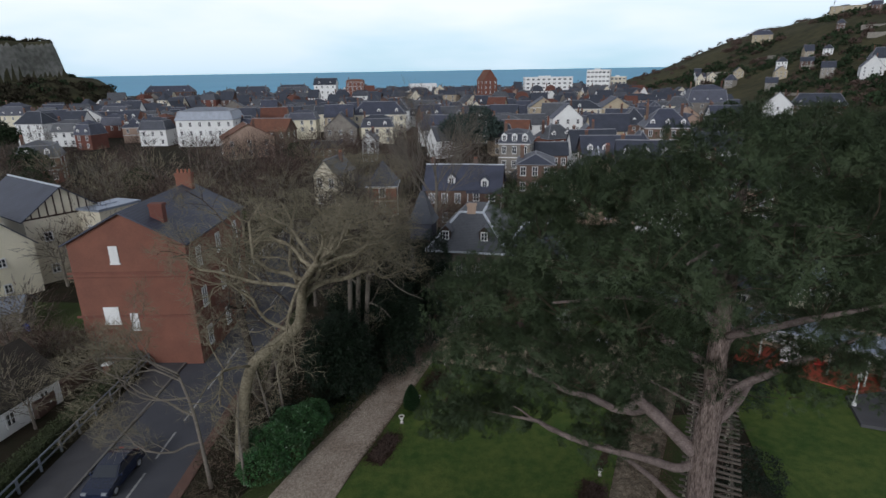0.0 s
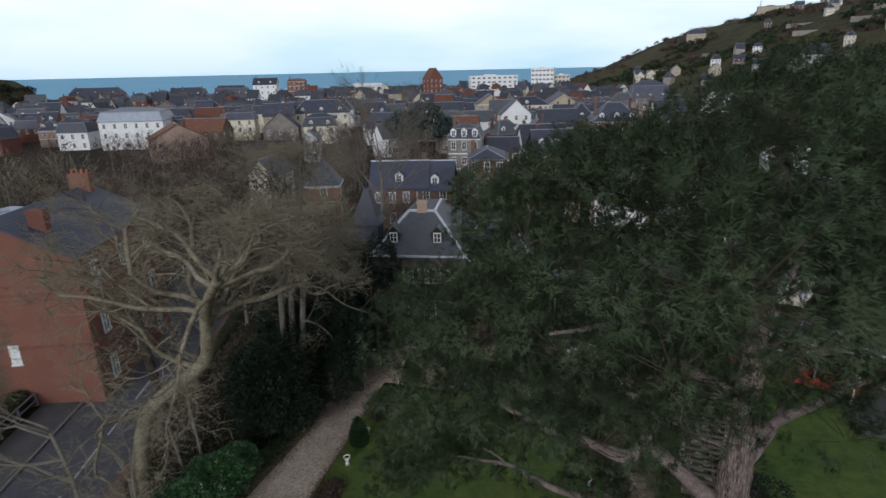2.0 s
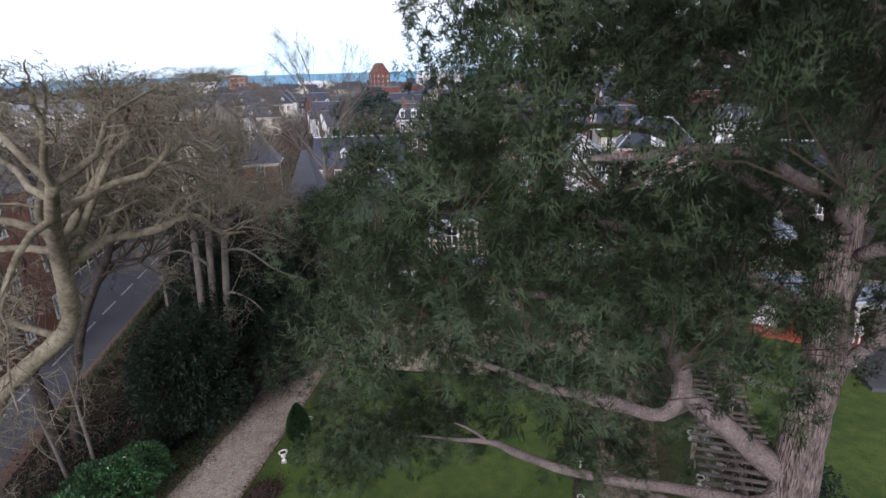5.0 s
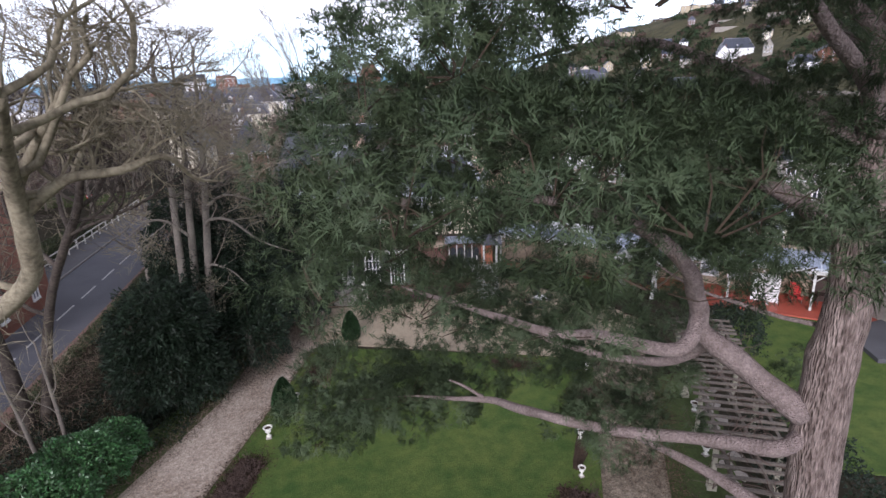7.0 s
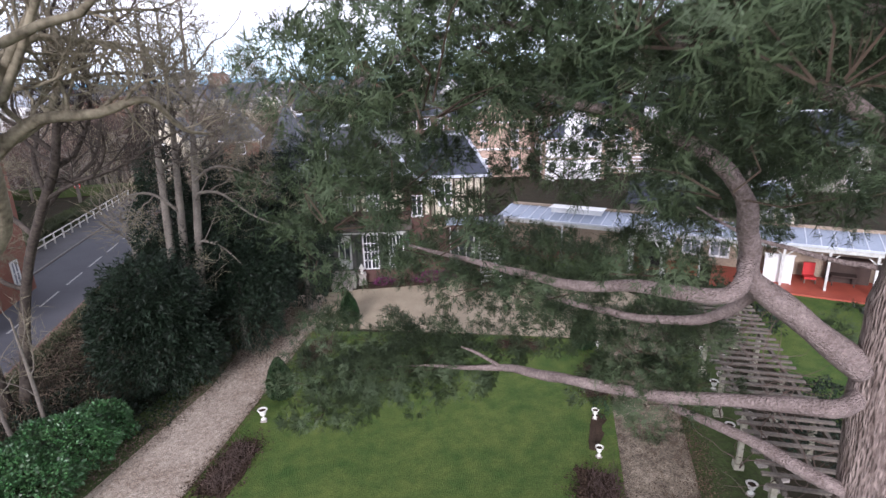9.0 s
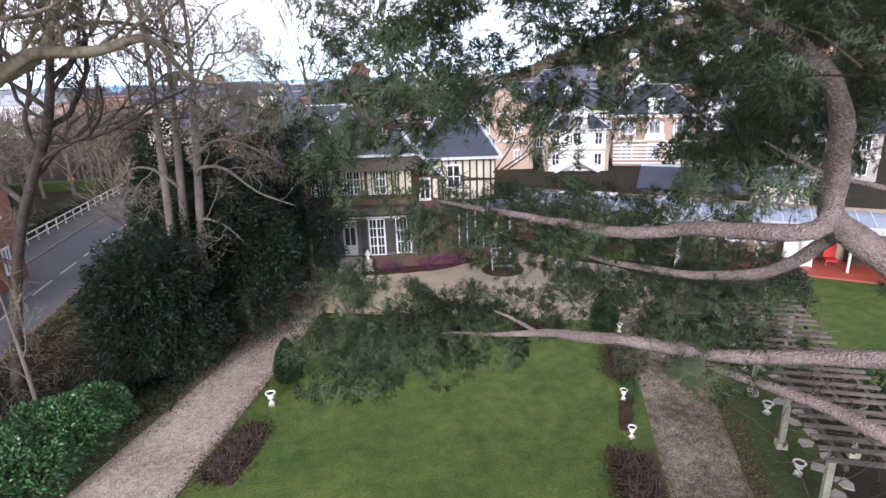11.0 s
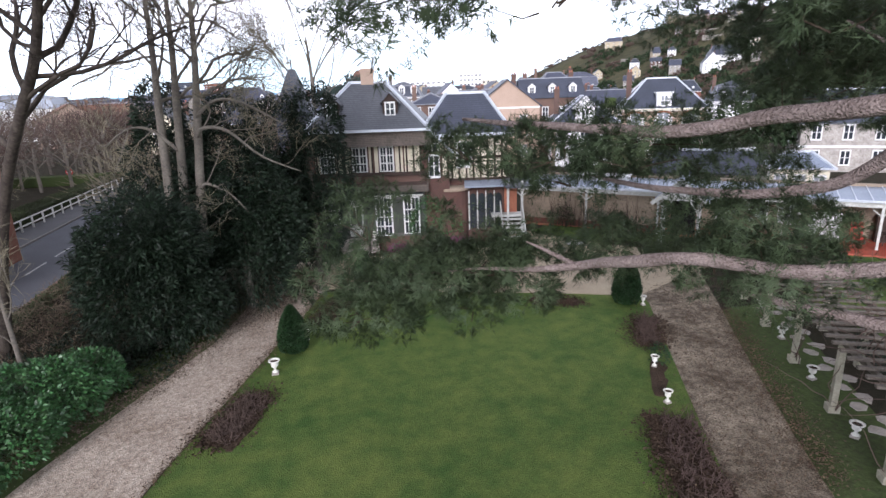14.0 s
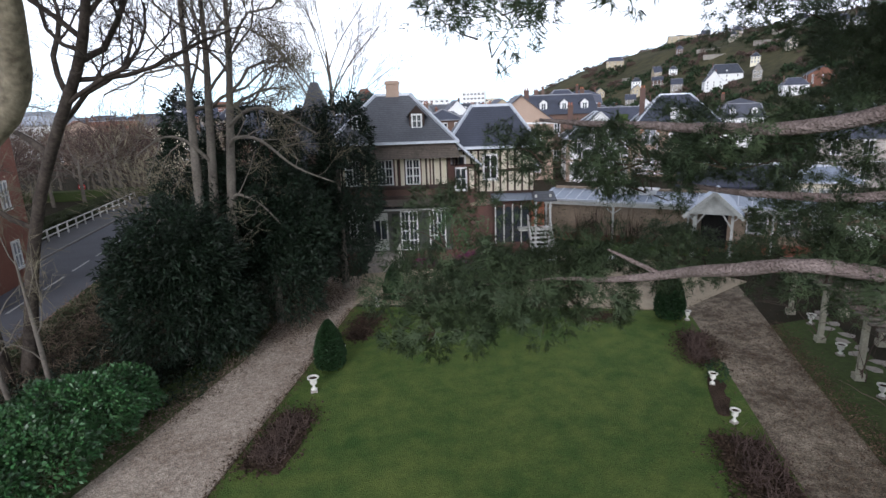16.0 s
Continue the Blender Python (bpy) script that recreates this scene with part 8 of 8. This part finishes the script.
house("white villa with slate roof on the hill", (305.6, 401.2, 23.3), -25, 23.0, 9.0, 6.3, rh=7.2, roof="hip", wall=WHITE, floors=2, bays=3, dormers=1, chim=1)
house("white terrace house on the hill", (290.4, 319.7, 11.5), -25, 14.4, 9.0, 6.3, rh=4.5, roof="hip", wall=WHITE, floors=2, bays=2, chim=1)


# streets of further houses
TR = np.random.default_rng(42)
TAKEN = [(o.location.x, o.location.y, 13.0) for o in bpy.data.objects if o.type == "EMPTY" and o.name.startswith("house")]
WALLS = [OLDBRICK, BRICK, CREAM, WHITE, PINKBRICK, CREAM, WHITE, GREYST, TAN, WHITE]
NAMES = {"brown brick": "brown brick", "red brick": "red brick", "cream render": "cream rendered", "white render": "white rendered", "grey flint wall": "grey flint", "ochre stone": "ochre stone", "pink brick": "pink brick"}
made = 0
FAR = []
y = 140
while y < 680:
    far = y > 320
    x = max(-0.62 * y - 20, -235 if y > 380 else -400)
    while x < min(0.50 * y, 215 - 0.06 * y if y > 300 else 400):
        w = 6.5 + TR.random() * 7
        yy = y + TR.normal() * 4
        if all(abs(x - a) > (w + r) / 2 + 1 or abs(yy - b) > 9.0 for a, b, r in TAKEN) and not (y < 205 and x < -5) and not (y < 170 and x < 25) and made < 800 and TR.random() < 0.93:
            wall = WALLS[TR.integers(len(WALLS))]
            floors = int(TR.choice([2, 2, 2, 3])) + (1 if y > 380 and TR.random() < 0.6 else 0)
            kind = str(TR.choice(["gable", "hip", "mansard", "front", "gable"]))
            roofm = TILE if TR.random() < 0.05 else (OLDSLATE if TR.random() < 0.25 else SLATE)
            t = house(NAMES[wall.name] + " town house with " + ("orange tile roof" if roofm is TILE else "slate roof"), (x, yy, ground_z(x, yy)), TR.normal() * 14, w, 8.0, floors * 2.6 + TR.random(), roof=kind,
                  rh=3.4 + TR.random() * 2.0, wall=wall, roofm=roofm, floors=floors, bays=2 if far else int(w / 3), sides=0, dormers=int(TR.choice([0, 0, 2])) if kind != "front" and y < 330 else 0, gutters=y < 250,
                  chim=1, group="town houses", trims=WHITE if TR.random() < 0.22 and not far else None, pots=0 if y > 230 else 2, caps=not far, lowest=floors - 2 if far else (1 if y > 220 else 0), win=(1.2, 1.8) if far else (1.0, 1.6))
            if far:
                FAR.append(t)
            TAKEN.append((x, yy, w))
            made += 1
        x += w + 0.3 + TR.random() * 1.2 + (0.6 if far else 0)
    y += 17 if far else 12.5


def merged(things):
    """All parts of many small distant houses as one mesh."""
    vs, fs, ms, mats, dead = [], [], [], [], []
    under = collections.defaultdict(list)
    for ob in bpy.data.objects:
        if ob.parent:
            under[ob.parent].append(ob)
    for t in things:
        stack = [(t, t.matrix_basis.copy())]
        while stack:
            ob, m = stack.pop()
            dead.append(ob)
            for c in under[ob]:
                stack.append((c, m @ c.matrix_parent_inverse @ c.matrix_basis))
            if ob.type == "MESH":
                base = len(vs)
                vs += [tuple(m @ v.co) for v in ob.data.vertices]
                for p in ob.data.polygons:
                    fs.append(tuple(base + i for i in p.vertices))
                    mt = ob.data.materials[p.material_index]
                    if mt not in mats:
                        mats.append(mt)
                    ms.append(mats.index(mt))
    me = bpy.data.meshes.new("far_town")
    me.from_pydata(vs, [], fs)
    for mt in mats:
        me.materials.append(mt)
    me.polygons.foreach_set("material_index", ms)
    me.update()
    bpy.data.batch_remove(dead)
    return me


tagged(solid("far_town", merged(FAR), None, "distant crowded slate-roofed town houses near the sea", "houses"), kind="stuff")

# villas on the slope of the east hill
for i in range(26):
    x, y = 240 + TR.random() * 190, 340 + TR.random() * 270
    wall = [WHITE, CREAM, OLDBRICK, TAN, GREYST, WHITE][i % 6]
    house(NAMES[wall.name] + " villa with slate roof on the green hill", (x, y, east_hill(x, y) + 0.5), -25 + TR.normal() * 10, 6 + TR.random() * 3.5, 7.0, 4.2 + 2 * TR.random(), roof=str(TR.choice(["gable", "hip", "front"])), rh=3.0 + TR.random() * 2.0, wall=wall, floors=2, bays=3, sides=0, chim=1,
          pots=0, group="hill villas", gutters=False)
for i in range(14):
    x, y = 215 + TR.random() * 190, 260 + TR.random() * 320
    z = east_hill(x, y)
    solid("terrace_wall", MB().box(-13, 13, -0.4, 0.4, -2.5, 1.6).box(-13.1, 13.1, -0.5, 0.5, 1.6, 1.9), GREYST, "pale stone retaining wall on the hillside", "wall", "hill terrace walls", kind="structure", m=pose(x, y, z, 0, 0, -60 + 20 * TR.normal()))

# ---- bare woods and evergreens in and around the town ----
def template_tree(seed, h, twig):
    rng = np.random.default_rng(seed)
    mb, tw = MB(), MB()
    mb.tube([(0, 0, -0.3), (0.1, 0, h * 0.35), (0, 0.1, h * 0.6)], [0.22, 0.16, 0.08], 5)
    for i in range(5):
        a = i * 2.4
        grow(mb, tw, rng, (0, 0, h * (0.24 + 0.06 * i)), (math.cos(a), math.sin(a), 0.9), h * 0.42, 0.07, 3, TOWNTREE)
    c, d = lump_points(rng, 380, (0, 0, h * 0.62), (h * 0.34, h * 0.34, h * 0.36), 0.4, low=-0.9, shell=0.25)
    ax = unit(d + np.array([0, 0, 0.6]) + rng.normal(size=d.shape) * 0.35)
    for p, q in zip(c, ax):
        s = Vector(q).cross(Vector(rng.normal(size=3))).normalized() * 0.034
        p, q = Vector(p), Vector(p) + Vector(q) * (0.7 + 0.7 * rng.random())
        tw.add([p - s, p + s, q], [(0, 1, 2)])
    return mb.mesh("trunk", GREYBARK), tw.mesh("brushwood", twig)


TOWNTREE = dict(wob=0.14, lift=0.06, segs=(1, 2, 3, 3, 3), kids=[0, 2, 2, 3], angle=0.6, ratio=0.55, thin=0.6)
TOWNTREE["from"] = 0.25
KINDS = [template_tree(60 + i, 9.5, REDTWIG) for i in range(3)]
KINDT = [template_tree(70 + i, 9.5, TWIG) for i in range(2)]


def wood_tree(x, y, s, i, olive=False):
    a, b = KINDT[i % 2] if olive else KINDS[i % 3]
    t = thing("bare_tree", "leafless olive-twigged town tree" if olive else "leafless reddish-brown garden tree", "tree", "bare town trees", Matrix.Translation((x, y, ground_z(x, y))) @ Matrix.Rotation(i * 1.9, 4, "Z") @ Matrix.Diagonal((s * 1.15, s * 1.15, s, 1)))
    part("trunk", a, None, t)
    part("brushwood", b, None, t, kind="stuff")


WR = np.random.default_rng(77)
k = 0


def clump(n, x0, x1, y0, y1, s0, s1, olive=0.2):
    global k
    for _ in range(n):
        wood_tree(x0 + (x1 - x0) * WR.random(), y0 + (y1 - y0) * WR.random(), s0 + (s1 - s0) * WR.random(), k, WR.random() < olive)
        k += 1


clump(36, -112, -30, 92, 165, 0.8, 1.3)
clump(26, -75, -32, 74, 100, 0.7, 1.1)
clump(12, -15, -6, 72, 118, 0.7, 1.05)
clump(14, -34, 6, 118, 180, 0.7, 1.1)
clump(10, -60, -36, 38, 62, 0.6, 0.9, 0.5)
clump(7, -34, -30, 38, 47, 0.4, 0.6, 0.3)
clump(14, -39, -29.5, 34, 46, 0.4, 0.62, 0.4)
clump(10, -16, 18, 150, 210, 0.7, 1.1)
clump(9, -15.5, -10, 54, 80, 0.7, 1.0, 0.6)
clump(10, -38, -26, 98, 120, 0.8, 1.1, 0.3)
clump(6, -14, -2, 62, 78, 0.8, 1.0, 0.4)
clump(14, -180, -110, 120, 230, 0.8, 1.2)
clump(12, -60, 60, 200, 330, 0.6, 1.0)
clump(34, -80, -12, 100, 178, 0.8, 1.15)
clump(22, -28, 16, 100, 160, 0.7, 1.05)
clump(20, -60, -30, 62, 92, 0.8, 1.1)
clump(7, -6, 12, 80, 88, 0.6, 0.85)


def round_tree(x, y, s, material=None, label="dark evergreen tree among the town houses"):
    z = ground_z(x, y)
    evergreen("evergreen_tree", label, (x, y, z), [(0, 0, 3.6 * s, 2.4 * s, 2.4 * s, 1.6 * s), (1.6 * s, 0.4 * s, 4.6 * s, 1.9 * s, 1.9 * s, 1.3 * s), (-1.5 * s, 0.5 * s, 4.9 * s, 1.9 * s, 1.9 * s, 1.3 * s), (0.1 * s, -0.3 * s, 6.2 * s, 1.7 * s, 1.6 * s, 1.2 * s)],
              material or FARGREEN, 180 / s, (0.48 * s, 0.5), trunk=3.2 * s, group="town evergreens", lumps=0.35)


round_tree(10.5, 170, 2.0, BLUEGREEN, "large blue-green cedar between the houses")
round_tree(4.0, 172, 1.7, BLUEGREEN, "large blue-green cedar between the houses")
for x, y, s in ((-96, 128, 1.3), (-84, 112, 1.0), (-60, 108, 1.0), (12, 108, 0.7), (-40, 150, 1.0), (94, 190, 1.6), (120, 240, 1.6), (104, 175, 1.5), (-150, 190, 1.6), (70, 150, 1.0), (60, 78, 1.0), (40, 70, 0.8), (-30, 68, 0.8), (56, 96, 1.2), (66, 70, 1.4), (72, 84, 1.4), (52, 72, 1.2)):
    round_tree(x, y, s)

# scrub, hedges and pines on the hills: many small clumps on the slopes
def scrub(name, label, f, n, xr, yr, size, material, seed):
    rng = np.random.default_rng(seed)
    cs, ax, ls = [], [], []
    for _ in range(n):
        x, y = xr[0] + (xr[1] - xr[0]) * rng.random(), yr[0] + (yr[1] - yr[0]) * rng.random()
        if noise.noise(Vector((x * 0.02, y * 0.02, 1.7))) < -0.05 or abs(f(x + 3, y) - f(x - 3, y)) > 9:
            continue
        s = size * (0.4 + 0.9 * rng.random())
        m = 60
        d = unit(rng.normal(size=(m, 3)))
        d[:, 2] = np.abs(d[:, 2])
        cs.append(np.array([x, y, f(x, y) - 0.3]) + d * np.array([s, s, s * 0.9]) * (0.6 + 0.4 * rng.random((m, 1))))
        ax.append(unit(d + rng.normal(size=(m, 3)) * 0.6))
        ls.append(np.full(m, s * 0.55))
    cs, ax, ls = np.concatenate(cs), np.concatenate(ax), np.concatenate(ls)
    ob = solid(name, blades_mesh(name, cs, ax, ls, ls * 0.6, material, rng), None, label, "scrub")
    return tagged(ob, kind="stuff")


scrub("hill_trees", "dark evergreen trees scattered on the east hill", east_hill, 900, (200, 420), (230, 640), 4.2, FARGREEN, 1)
scrub("hill_scrub", "brown scrub patches on the east hill", east_hill, 900, (190, 520), (200, 760), 3.6, REDTWIG, 2)
scrub("cliff_wood", "dark bare wood on the west hill", west_hill, 1500, (-470, -275), (370, 640), 3.6, DARKWOOD, 3)
scrub("cliff_evergreens", "dark evergreens on the west hill", west_hill, 320, (-520, -290), (340, 640), 4.0, FARGREEN, 4)
